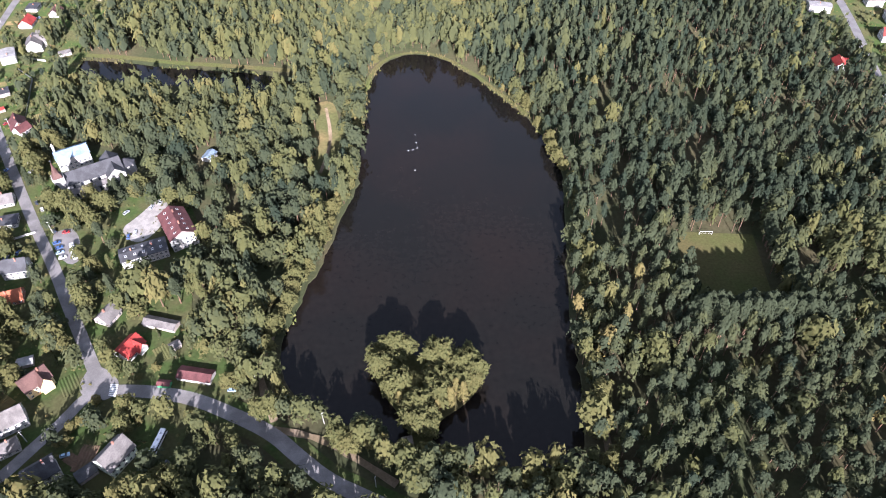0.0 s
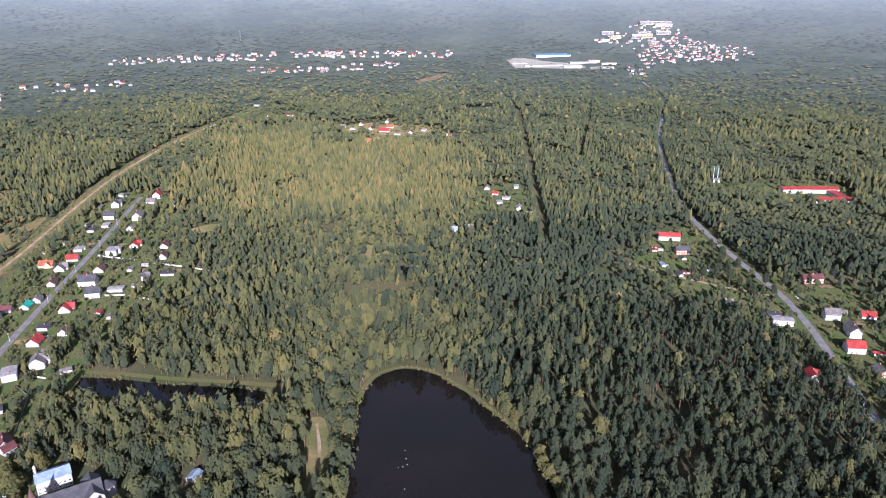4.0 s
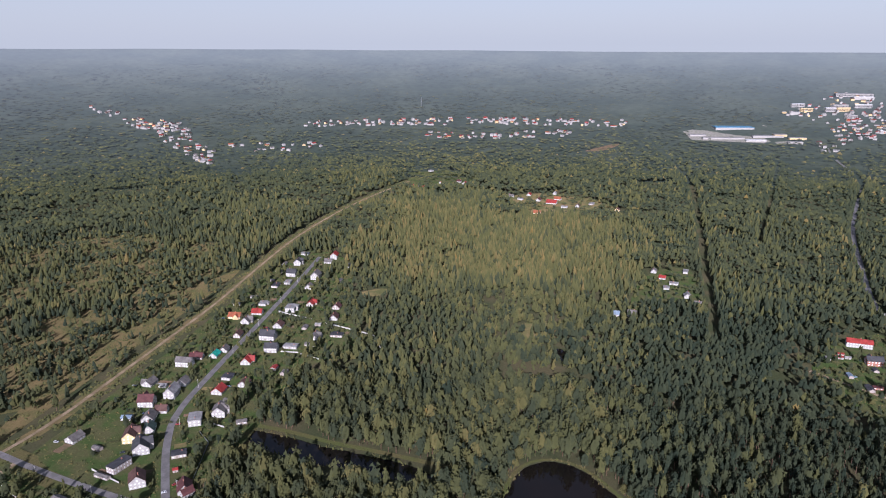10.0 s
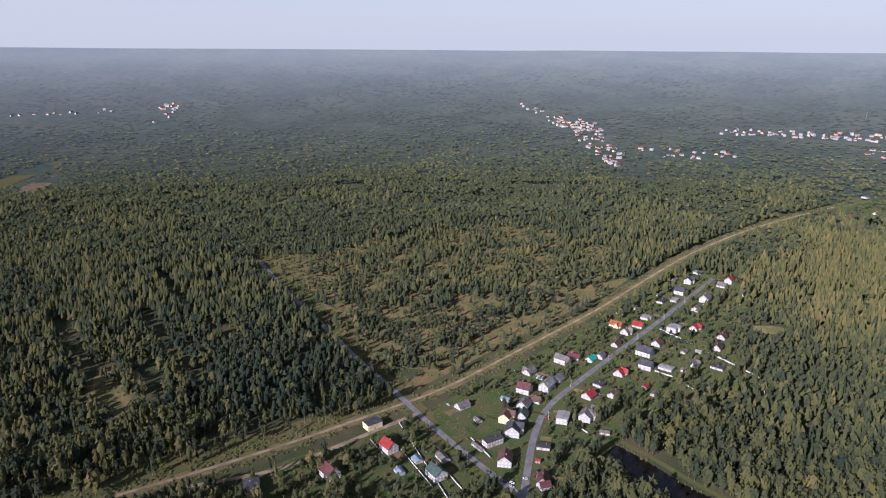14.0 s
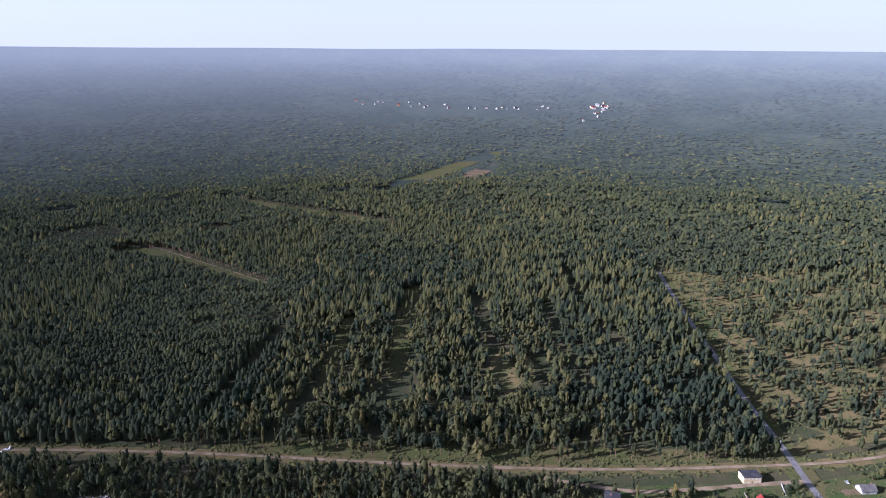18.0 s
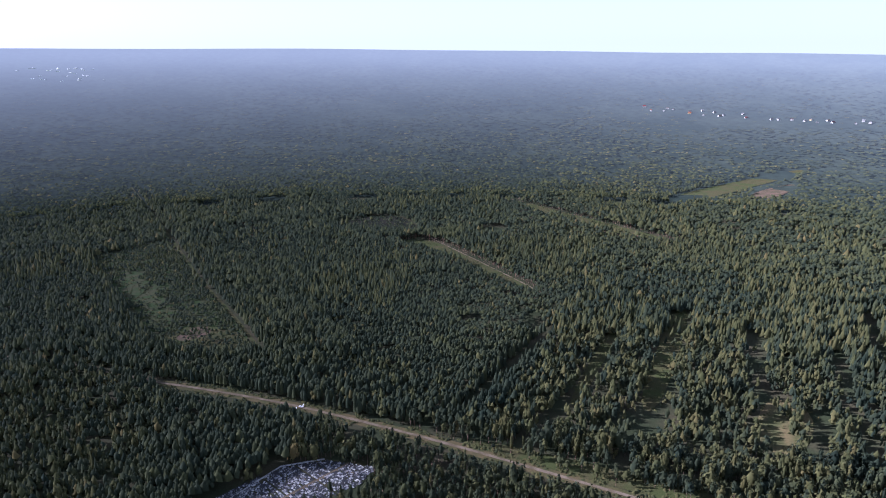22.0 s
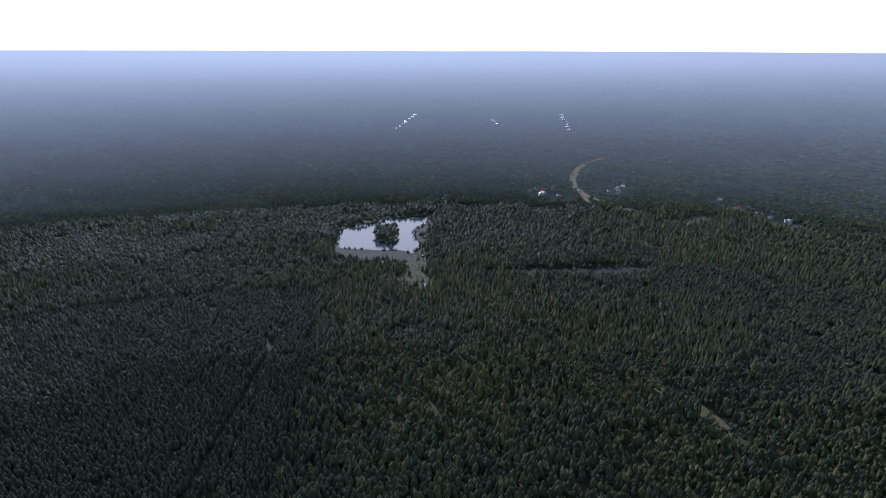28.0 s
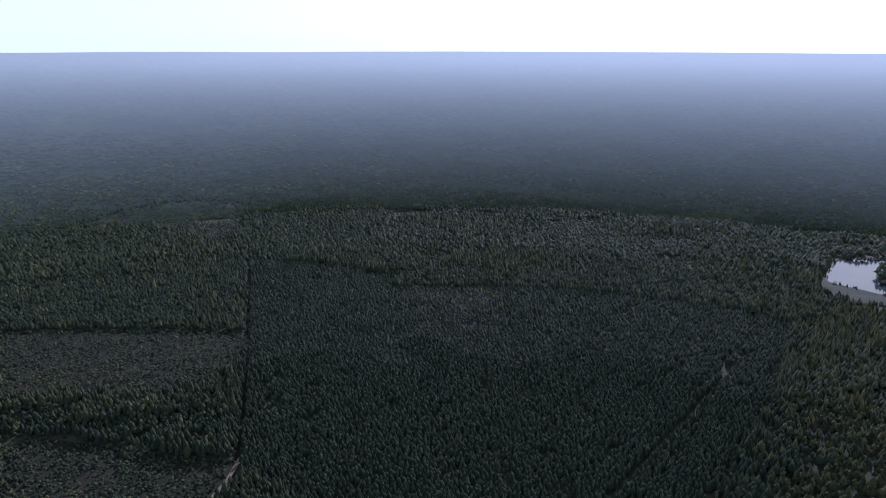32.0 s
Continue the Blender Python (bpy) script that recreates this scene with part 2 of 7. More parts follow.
def settle(x, y):
    """Where a place of the wide land lies in the scene: x, y and height of the ground."""
    x, y = np.asarray(x, float), np.asarray(y, float)
    d = np.maximum(np.hypot(x, y), 1e-6)
    far = d > FLAT
    r = np.where(far, FLAT + (RIM - FLAT) * (1 - FLAT / d), d)
    z = np.where(far, rim_height(x, y) * (1 - r / d), 0.0)
    return x * r / d, y * r / d, z


# ---- materials ----
def shade(name, colour, rough=0.8, metal=0.0, spots=None, scale=1.0, bump=0.0, fine=None, amount=0.25, spec=0.5):
    """A node material: a colour varied at two scales, with relief."""
    m = bpy.data.materials.new(name)
    m.use_nodes = True
    t = m.node_tree
    b = t.nodes["Principled BSDF"]
    b.inputs["Roughness"].default_value, b.inputs["Metallic"].default_value = rough, metal
    b.inputs["Specular IOR Level"].default_value = spec
    co = t.nodes.new("ShaderNodeNewGeometry")
    big = t.nodes.new("ShaderNodeTexNoise")
    big.inputs["Scale"].default_value, big.inputs["Detail"].default_value = scale, 5
    t.links.new(co.outputs["Position"], big.inputs["Vector"])
    ramp = t.nodes.new("ShaderNodeValToRGB")
    ramp.color_ramp.elements[0].position, ramp.color_ramp.elements[1].position = 0.42, 0.60
    c = np.array(colour)
    other = np.array(spots) if spots is not None else c * (1 - amount)
    ramp.color_ramp.elements[0].color, ramp.color_ramp.elements[1].color = (*other, 1), (*c, 1)
    t.links.new(big.outputs["Fac"], ramp.inputs[0])
    b.inputs["Diffuse Roughness"].default_value = 0.9 if spec <= 0.05 else 0.0
    small = t.nodes.new("ShaderNodeTexNoise")
    small.inputs["Scale"].default_value, small.inputs["Detail"].default_value = fine or scale * 11, 4
    t.links.new(co.outputs["Position"], small.inputs["Vector"])
    mix = t.nodes.new("ShaderNodeMix")
    mix.data_type, mix.blend_type = "RGBA", "OVERLAY"
    mix.inputs["Factor"].default_value = 0.45
    t.links.new(ramp.outputs[0], mix.inputs["A"])
    t.links.new(small.outputs["Fac"], mix.inputs["B"])
    t.links.new(mix.outputs["Result"], b.inputs["Base Color"])
    if bump:
        n = t.nodes.new("ShaderNodeBump")
        n.inputs["Strength"].default_value, n.inputs["Distance"].default_value = 0.6, bump
        t.links.new(small.outputs["Fac"], n.inputs["Height"])
        t.links.new(n.outputs["Normal"], b.inputs["Normal"])
    return m


def leaf_material(name):
    """Foliage: the tone of each tree picks its green; every clump varies a little."""
    m = bpy.data.materials.new(name)
    m.use_nodes = True
    t = m.node_tree
    b = t.nodes["Principled BSDF"]
    b.inputs["Roughness"].default_value, b.inputs["Specular IOR Level"].default_value = 0.75, 0.015
    b.inputs["Diffuse Roughness"].default_value = 1.0
    a = t.nodes.new("ShaderNodeAttribute")
    a.attribute_name = "tone"
    g = t.nodes.new("ShaderNodeNewGeometry")
    var = t.nodes.new("ShaderNodeMath")
    var.operation, var.inputs[1].default_value = "MULTIPLY_ADD", 0.09
    t.links.new(g.outputs["Random Per Island"], var.inputs[0])
    t.links.new(a.outputs["Fac"], var.inputs[2])
    ramp = t.nodes.new("ShaderNodeValToRGB")
    e = ramp.color_ramp.elements
    e[0].position, e[0].color = 0.0, (0.020, 0.029, 0.020, 1)
    e[1].position, e[1].color = 1.0, (0.162, 0.114, 0.031, 1)
    for p, c in ((0.3, (0.040, 0.0475, 0.0258)), (0.5, (0.067, 0.070, 0.0270)), (0.7, (0.096, 0.088, 0.0330)), (0.86, (0.132, 0.104, 0.040))):
        e.new(p).color = (*c, 1)
    t.links.new(var.outputs[0], ramp.inputs[0])
    t.links.new(ramp.outputs[0], b.inputs["Base Color"])
    return m


LEAF = leaf_material("foliage")
BARK = shade("bark", (0.17, 0.10, 0.06), 0.95, scale=0.8, bump=0.02, amount=0.4)
GROUND = shade("forest_floor", (0.055, 0.049, 0.026), 0.95, spots=(0.033, 0.039, 0.018), scale=0.02, fine=0.5, bump=0.2, spec=0.05)
GRASS = shade("grass", (0.054, 0.062, 0.020), 0.95, spots=(0.070, 0.062, 0.026), scale=0.03, fine=0.7, bump=0.1, spec=0.05)
LAWN = shade("lawn", (0.036, 0.054, 0.016), 0.95, spots=(0.056, 0.056, 0.024), scale=0.07, fine=0.6, bump=0.05, spec=0.05)
DRY = shade("dry_grass", (0.132, 0.102, 0.046), 0.95, spots=(0.070, 0.072, 0.028), scale=0.035, fine=0.5, bump=0.1, spec=0.05)
MEADOW = shade("rough_meadow", (0.066, 0.064, 0.025), 0.95, spots=(0.104, 0.080, 0.036), scale=0.045, fine=0.5, bump=0.15, spec=0.05)
SAND = shade("sand", (0.185, 0.142, 0.095), 0.95, spots=(0.125, 0.096, 0.058), scale=0.08, fine=1.2, bump=0.05, spec=0.05)
# ground of felled clearings, coloured extra dark to stand for tree shade
SHADED_BRUSH = shade("shaded_brushwood", (0.024, 0.021, 0.014), 0.95, spots=(0.015, 0.017, 0.010), scale=0.03, fine=0.4, bump=0.3, spec=0.05)
SOIL = shade("ploughed_soil", (0.130, 0.085, 0.056), 0.95, spots=(0.080, 0.066, 0.036), scale=0.05, fine=0.8, bump=0.1, spec=0.05)
ASPHALT = shade("asphalt", (0.165, 0.154, 0.146), 0.9, spots=(0.118, 0.110, 0.103), scale=0.12, fine=2.5, bump=0.01)
TAR = shade("dark_asphalt", (0.160, 0.151, 0.147), 0.85, scale=0.12, fine=2.5, bump=0.01)
GRAVEL = shade("grey_gravel", (0.20, 0.19, 0.17), 0.95, spots=(0.12, 0.12, 0.09), scale=0.2, fine=2.0, bump=0.03, spec=0.05)
PAVING = shade("pale_paving", (0.289, 0.267, 0.239), 0.9, scale=0.3, fine=3, bump=0.01)
PAINT = shade("road_paint", (0.75, 0.75, 0.73), 0.8, scale=1.5, fine=9)
REED = shade("reed", (0.080, 0.090, 0.030), 0.95, spots=(0.105, 0.090, 0.038), scale=0.1, fine=1.5, spec=0.05)
GLASS = shade("window_glass", (0.03, 0.035, 0.045), 0.08, scale=0.5, amount=0.5, spec=0.6)
FRAME = shade("window_frame", (0.72, 0.72, 0.70), 0.5, scale=1.0)
METAL = shade("galvanised_metal", (0.45, 0.46, 0.47), 0.45, 0.8, scale=1.0)
CONCRETE = shade("concrete", (0.52, 0.50, 0.46), 0.9, scale=0.4, bump=0.01)
WOOD = shade("grey_wood", (0.24, 0.20, 0.16), 0.9, scale=0.5, bump=0.02)
RUBBER = shade("rubber", (0.02, 0.02, 0.02), 0.8, scale=2)
STONE = shade("granite", (0.30, 0.29, 0.28), 0.6, spots=(0.10, 0.10, 0.11), scale=0.35, fine=6)
ROOFS = {k: shade("roof_" + n, c, max(r, 0.6), scale=0.25, fine=2.2, bump=0.04, amount=0.3, spec=0.2) for k, n, c, r in (
    ("m", "maroon_tile", (0.105, 0.042, 0.040), 0.6), ("g", "grey_fibre_cement", (0.145, 0.132, 0.122), 0.9), ("d", "tar_paper", (0.055, 0.055, 0.06), 0.9),
    ("s", "slate", (0.060, 0.060, 0.063), 0.8), ("o", "orange_tile", (0.30, 0.095, 0.045), 0.75), ("r", "red_metal_tile", (0.28, 0.038, 0.030), 0.6),
    ("n", "brown_tile", (0.105, 0.058, 0.047), 0.7), ("e", "green_sheet", (0.06, 0.09, 0.07), 0.6), ("l", "pale_sheet", (0.27, 0.26, 0.25), 0.8),
    ("v", "white_sheet", (0.80, 0.80, 0.80), 0.6), ("u", "blue_white_sheet", (0.20, 0.26, 0.32), 0.6), ("b", "sky_blue_sheet", (0.10, 0.27, 0.42), 0.6), ("t", "teal_sheet", (0.03, 0.33, 0.24), 0.5))}
WALLS = {k: shade("wall_" + n, c, 0.9, scale=0.3, fine=2.5, bump=0.01, amount=0.15) for k, n, c in (
    ("w", "white_render", (0.38, 0.362, 0.33)), ("c", "red_brick", (0.34, 0.15, 0.10)), ("y", "yellow_render", (0.62, 0.47, 0.24)),
    ("b", "grey_block", (0.36, 0.31, 0.27)), ("k", "pale_green_render", (0.66, 0.70, 0.55)), ("e", "green_paint", (0.05, 0.22, 0.09)))}
ROOF_WORDS = {"m": "maroon tiled", "g": "grey sheet", "d": "black tar-paper", "s": "slate-blue", "o": "orange tiled", "r": "bright red tiled", "n": "brown tiled", "e": "dark green", "l": "pale low-pitched", "u": "pale blue metal", "b": "sky-blue metal", "t": "teal green metal"}
WALL_WORDS = {"w": "white rendered", "c": "red brick", "y": "yellow rendered", "b": "grey block", "k": "pale green rendered", "e": "green painted"}
PAINTS = [shade("car_paint_" + n, c, 0.3, 0.2, scale=3, amount=0.05) for n, c in (("white", (0.75, 0.75, 0.75)), ("silver", (0.5, 0.52, 0.55)), ("blue", (0.06, 0.12, 0.30)), ("dark", (0.04, 0.045, 0.05)), ("red", (0.32, 0.03, 0.03)), ("pale_blue", (0.35, 0.48, 0.60)))]


def water_material():
    m = shade("pond_water", (0.010, 0.0075, 0.006), 0.06, spots=(0.007, 0.0065, 0.0055), scale=0.01, fine=0.35, spec=0.33)
    b = m.node_tree.nodes["Principled BSDF"]
    b.inputs["IOR"].default_value = 1.33
    w = m.node_tree.nodes.new("ShaderNodeTexNoise")
    w.inputs["Scale"].default_value, w.inputs["Detail"].default_value = 0.8, 3
    g = m.node_tree.nodes.new("ShaderNodeNewGeometry")
    m.node_tree.links.new(g.outputs["Position"], w.inputs["Vector"])
    n = m.node_tree.nodes.new("ShaderNodeBump")
    n.inputs["Strength"].default_value, n.inputs["Distance"].default_value = 0.12, 0.03
    m.node_tree.links.new(w.outputs["Fac"], n.inputs["Height"])
    m.node_tree.links.new(n.outputs["Normal"], b.inputs["Normal"])
    return m


WATER = water_material()
LAKE_WATER = shade("lake_water", (0.018, 0.026, 0.030), 0.10, scale=0.01, fine=0.2, spec=0.12)
LAKE_WATER.node_tree.nodes["Principled BSDF"].inputs["IOR"].default_value = 1.33


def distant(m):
    """Paints haze onto a far backdrop material: emission grows with distance, most towards the sun."""
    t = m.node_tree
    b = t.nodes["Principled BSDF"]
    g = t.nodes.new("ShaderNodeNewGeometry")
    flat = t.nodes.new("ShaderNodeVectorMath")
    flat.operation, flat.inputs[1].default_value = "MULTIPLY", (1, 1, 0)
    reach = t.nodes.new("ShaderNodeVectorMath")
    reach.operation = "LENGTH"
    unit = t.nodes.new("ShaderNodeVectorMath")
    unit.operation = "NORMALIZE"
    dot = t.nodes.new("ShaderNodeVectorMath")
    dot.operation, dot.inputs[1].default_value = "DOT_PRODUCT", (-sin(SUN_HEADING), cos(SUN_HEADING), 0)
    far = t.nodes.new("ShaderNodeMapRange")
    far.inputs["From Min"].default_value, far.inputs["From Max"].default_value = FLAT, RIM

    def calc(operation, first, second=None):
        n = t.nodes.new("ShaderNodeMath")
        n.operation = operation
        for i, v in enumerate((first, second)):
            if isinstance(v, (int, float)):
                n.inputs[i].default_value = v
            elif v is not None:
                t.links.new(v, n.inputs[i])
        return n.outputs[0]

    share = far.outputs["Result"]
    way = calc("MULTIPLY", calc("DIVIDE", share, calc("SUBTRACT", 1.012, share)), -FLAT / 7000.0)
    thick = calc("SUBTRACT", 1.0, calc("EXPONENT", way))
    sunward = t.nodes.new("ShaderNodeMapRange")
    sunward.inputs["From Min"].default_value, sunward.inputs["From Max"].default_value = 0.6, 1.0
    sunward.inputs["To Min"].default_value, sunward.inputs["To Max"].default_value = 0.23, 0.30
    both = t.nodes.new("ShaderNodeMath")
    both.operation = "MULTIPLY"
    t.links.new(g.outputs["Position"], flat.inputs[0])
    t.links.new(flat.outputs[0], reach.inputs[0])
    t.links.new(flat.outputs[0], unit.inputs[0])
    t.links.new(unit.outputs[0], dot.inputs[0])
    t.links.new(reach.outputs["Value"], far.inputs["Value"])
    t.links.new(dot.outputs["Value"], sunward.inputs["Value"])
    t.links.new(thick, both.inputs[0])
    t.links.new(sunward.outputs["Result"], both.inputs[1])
    # pale emission stands in for haze in the air
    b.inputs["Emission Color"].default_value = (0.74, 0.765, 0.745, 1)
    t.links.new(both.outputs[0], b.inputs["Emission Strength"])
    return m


HAZY_WOODS = distant(shade("distant_woods_haze", (0.038, 0.047, 0.034), 1.0, spots=(0.028, 0.037, 0.028), scale=0.004, fine=0.03, spec=0.0))
HAZY_LEAF = distant(leaf_material("distant_foliage_haze"))
HAZY_LEAF.node_tree.nodes["Principled BSDF"].inputs["Specular IOR Level"].default_value = 0.0


# ---- builders ----
def mesh_of(name, verts, faces, mats, which=None):
    me = bpy.data.meshes.new(name)
    me.from_pydata([tuple(v) for v in verts], [], faces)
    for m in mats:
        me.materials.append(m)
    if which:
        me.polygons.foreach_set("material_index", which)
    me.update()
    return me


def part(name, data, parent=None, at=None, label=""):
    ob = new(name, data)
    if parent is not None:
        ob.parent = parent
    if at is not None:
        ob.matrix_basis = at
    if label:
        ob["label"] = label
    return ob


class Shape:
    """Collects boxes, prisms and slabs into one mesh."""

    def __init__(self):
        self.v, self.f, self.k = [], [], []

    def add(self, verts, faces, k=0):
        n = len(self.v)
        self.v += [tuple(p) for p in verts]
        self.f += [tuple(i + n for i in q) for q in faces]
        self.k += [k] * len(faces)
        return self

    def box(self, x0, y0, z0, x1, y1, z1, k=0, m=None):
        v = [Vector((x, y, z)) for z in (z0, z1) for y in (y0, y1) for x in (x0, x1)]
        if m is not None:
            v = [m @ p for p in v]
        return self.add(v, [(0, 2, 3, 1), (4, 5, 7, 6), (0, 1, 5, 4), (2, 6, 7, 3), (0, 4, 6, 2), (1, 3, 7, 5)], k)

    def tube(self, x, y, z0, z1, r0, r1=None, n=8, k=0, m=None):
        r1 = r0 if r1 is None else r1
        v = [Vector((x + r * cos(2 * pi * i / n), y + r * sin(2 * pi * i / n), z)) for z, r in ((z0, r0), (z1, r1)) for i in range(n)]
        if m is not None:
            v = [m @ p for p in v]
        f = [(i, (i + 1) % n, n + (i + 1) % n, n + i) for i in range(n)] + [tuple(range(n - 1, -1, -1)), tuple(range(n, 2 * n))]
        return self.add(v, f, k)

    def mesh(self, name, *mats):
        return mesh_of(name, self.v, self.f, mats, self.k)


def rounded(points, times=2):
    p = np.array(points, float)
    for _ in range(times):
        q = np.roll(p, -1, 0)
        p = np.stack([p * 0.75 + q * 0.25, p * 0.25 + q * 0.75], 1).reshape(-1, 2)
    return p


def softened(line, times=2):
    p = np.array(line, float)
    for _ in range(times):
        q = np.stack([p[:-1] * 0.75 + p[1:] * 0.25, p[:-1] * 0.25 + p[1:] * 0.75], 1).reshape(-1, 2)
        p = np.concatenate([p[:1], q[1:-1], p[-1:]])
    return p


def ragged(points, step, size, seed):
    """An outline broken up by small bays."""
    rng = np.random.default_rng(seed)
    p = np.array(points, float)
    q = np.roll(p, -1, 0)
    res = []
    for a, b in zip(p, q):
        n = max(1, int(np.hypot(*(b - a)) / step))
        for i in range(n):
            res.append(a + (b - a) * i / n + rng.normal(0, size, 2))
    return np.array(res)


def sheet(name, points, z, mat, label, category, soften=True, lift=None):
    p = rounded(points, 2) if soften else np.array(points, float)
    x, y, h = settle(p[:, 0], p[:, 1])
    bm = bmesh.new()
    vs = [bm.verts.new((a, b, c + z)) for a, b, c in zip(x, y, h)]
    f = bm.faces.new(vs)
    bmesh.ops.triangulate(bm, faces=[f])
    for f in bm.faces:
        f.normal_update()
        if f.normal.z < 0:
            f.normal_flip()
    me = bpy.data.meshes.new(name)
    bm.to_mesh(me)
    bm.free()
    me.materials.append(mat)
    return tagged(new(name, me), label, category, kind="structure")


def strip(name, line, width, z, mat, label, category, soften=2, wobble=0.0):
    p = softened(line, soften)
    d = np.gradient(p, axis=0)
    d /= np.linalg.norm(d, axis=1)[:, None]
    n = np.stack([-d[:, 1], d[:, 0]], 1)
    w = width / 2 * (1 + wobble * np.sin(np.arange(len(p)) * 2.3))[:, None]
    a, b = p + n * w, p - n * w
    verts, faces = [], []
    for q in (a, b):
        x, y, h = settle(q[:, 0], q[:, 1])
        verts += list(zip(x, y, h + z))
    k = len(p)
    faces = [(i, k + i, k + i + 1, i + 1) for i in range(k - 1)]
    ob = new(name, mesh_of(name, verts, faces, [mat]))
    return tagged(ob, label, category, kind="structure")


def outset(line, around, gap):
    """A line moved away from the middle of an outline."""
    c, p = np.array(around, float).mean(0), np.array(line, float)
    d = np.gradient(p, axis=0)
    n = np.stack([-d[:, 1], d[:, 0]], 1) / np.linalg.norm(d, axis=1)[:, None]
    n *= np.sign(((p - c) * n).sum(1))[:, None]
    return p + n * gap


def inside(poly, x, y):
    p = np.array(poly, float)
    res = np.zeros(len(x), bool)
    j = len(p) - 1
    for i in range(len(p)):
        c = (p[i, 1] > y) != (p[j, 1] > y)
        with np.errstate(divide="ignore", invalid="ignore"):
            res ^= c & (x < (p[j, 0] - p[i, 0]) * (y - p[i, 1]) / (p[j, 1] - p[i, 1] + 1e-12) + p[i, 0])
        j = i
    return res


def off_line(line, x, y, closed=False):
    p = np.array(line, float)
    if closed:
        p = np.concatenate([p, p[:1]])
    best = np.full(len(x), 1e9)
    for a, b in zip(p[:-1], p[1:]):
        ab = b - a
        t = np.clip(((x - a[0]) * ab[0] + (y - a[1]) * ab[1]) / (ab @ ab + 1e-9), 0, 1)
        best = np.minimum(best, np.hypot(x - a[0] - t * ab[0], y - a[1] - t * ab[1]))
    return best


def waves(x, y, size, seed):
    """Smooth chance over the land, about -1 to 1."""
    rng = np.random.default_rng(seed)
    s = 0
    for _ in range(7):
        a, k, p = rng.uniform(0, 2 * pi), rng.uniform(0.6, 1.7) * 2 * pi / size, rng.uniform(0, 2 * pi)
        s = s + np.sin((x * cos(a) + y * sin(a)) * k + p)
    return s / 3.2


# ---- ground, one sheet to the horizon, with the ponds cut out ----
POND_EDGE, CANAL_EDGE, LAKE_EDGE = (ragged(rounded(p, 2), s, w, i) for i, (p, s, w) in enumerate(((POND, 4, 0.55), (CANAL, 5, 0.5), (LAKE, 14, 1.6))))


def build_ground():
    bm = bmesh.new()
    n = 144
    rim = [bm.verts.new((FLAT * sin(2 * pi * i / n), FLAT * cos(2 * pi * i / n), 0)) for i in range(n)]
    edges = [bm.edges.new((rim[i], rim[(i + 1) % n])) for i in range(n)]
    shores = []
    for edge in (POND_EDGE, CANAL_EDGE, LAKE_EDGE):
        vs = [bm.verts.new((x, y, 0)) for x, y in edge]
        edges += [bm.edges.new((vs[i], vs[(i + 1) % len(vs)])) for i in range(len(vs))]
        shores.append(vs)
    bmesh.ops.triangle_fill(bm, use_beauty=True, use_dissolve=False, edges=edges)
    for vs in shores:
        p = np.array([v.co[:2] for v in vs])
        d = np.roll(p, -1, 0) - np.roll(p, 1, 0)
        d /= np.linalg.norm(d, axis=1)[:, None]
        nrm = np.stack([d[:, 1], -d[:, 0]], 1)
        if inside(p, *(p + nrm * 0.8).T).mean() < 0.5:
            nrm = -nrm
        low = [bm.verts.new((*(a + b * 0.9), -1.6)) for a, b in zip(p, nrm)]
        for i in range(len(vs)):
            j = (i + 1) % len(vs)
            bm.faces.new((vs[i], vs[j], low[j], low[i]))
    bmesh.ops.recalc_face_normals(bm, faces=bm.faces[:])
    for f in bm.faces:
        f.normal_update()
        if f.normal.z < -0.1:
            f.normal_flip()
    me = bpy.data.meshes.new("ground")
    bm.to_mesh(me)
    bm.free()
    me.materials.append(GROUND)
    tagged(new("ground", me), "forest floor of moss, needles and short grass", "ground", kind="structure")
    verts, faces = [], []
    rings = 26
    for k in range(rings + 1):
        share = k / rings * 0.985
        d = FLAT / (1 - share)
        for i in range(n):
            x, y, z = settle(d * sin(2 * pi * i / n), d * cos(2 * pi * i / n))
            lift = (waves(x, y, 900.0, 5) + waves(x, y, 380.0, 6)) * 3.0 * min(1, k / 4) * (1 - share * 0.7)
            if k == rings:
                lift = 2.2 + 2.2 * waves(x, y, 1500.0, 7)
            verts.append((float(x), float(y), float(z) + float(lift)))
    for k in range(rings):
        for i in range(n):
            j = (i + 1) % n
            faces.append((k * n + i, (k + 1) * n + i, (k + 1) * n + j, k * n + j))
    # the hills glow with painted haze
    me = mesh_of("backdrop", verts, faces, [HAZY_WOODS])
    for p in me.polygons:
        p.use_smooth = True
    tagged(new("backdrop", me), "wooded hills up to the horizon, haze painted as glow", "distant land", kind="structure")


build_ground()
sheet("water", POND_EDGE, -0.55, WATER, "still dark brown pond water", "water", False)
sheet("water", CANAL_EDGE, -0.55, WATER, "narrow dark canal water", "water", False)
sheet("water", LAKE_EDGE, -0.35, LAKE_WATER, "distant lake mirroring the pale sky", "water", False)


def mound(name, points, top, mat, label):
    a = rounded(points, 2)
    c = a.mean(0)
    verts = [(*(c + (p - c) * s), z) for s, z in ((1.06, -1.4), (1.0, -0.2), (0.8, top)) for p in a]
    n = len(a)
    faces = [(k * n + i, k * n + (i + 1) % n, (k + 1) * n + (i + 1) % n, (k + 1) * n + i) for k in range(2) for i in range(n)] + [tuple(2 * n + i for i in range(n))]
    tagged(new(name, mesh_of(name, verts, faces, [mat])), label, "island", kind="structure")


mound("pond_island", ISLAND, 0.3, GRASS, "low grassy island in the pond")
mound("lake_island", LAKE_ISLAND, 0.5, GRASS, "low grassy island in the lake")

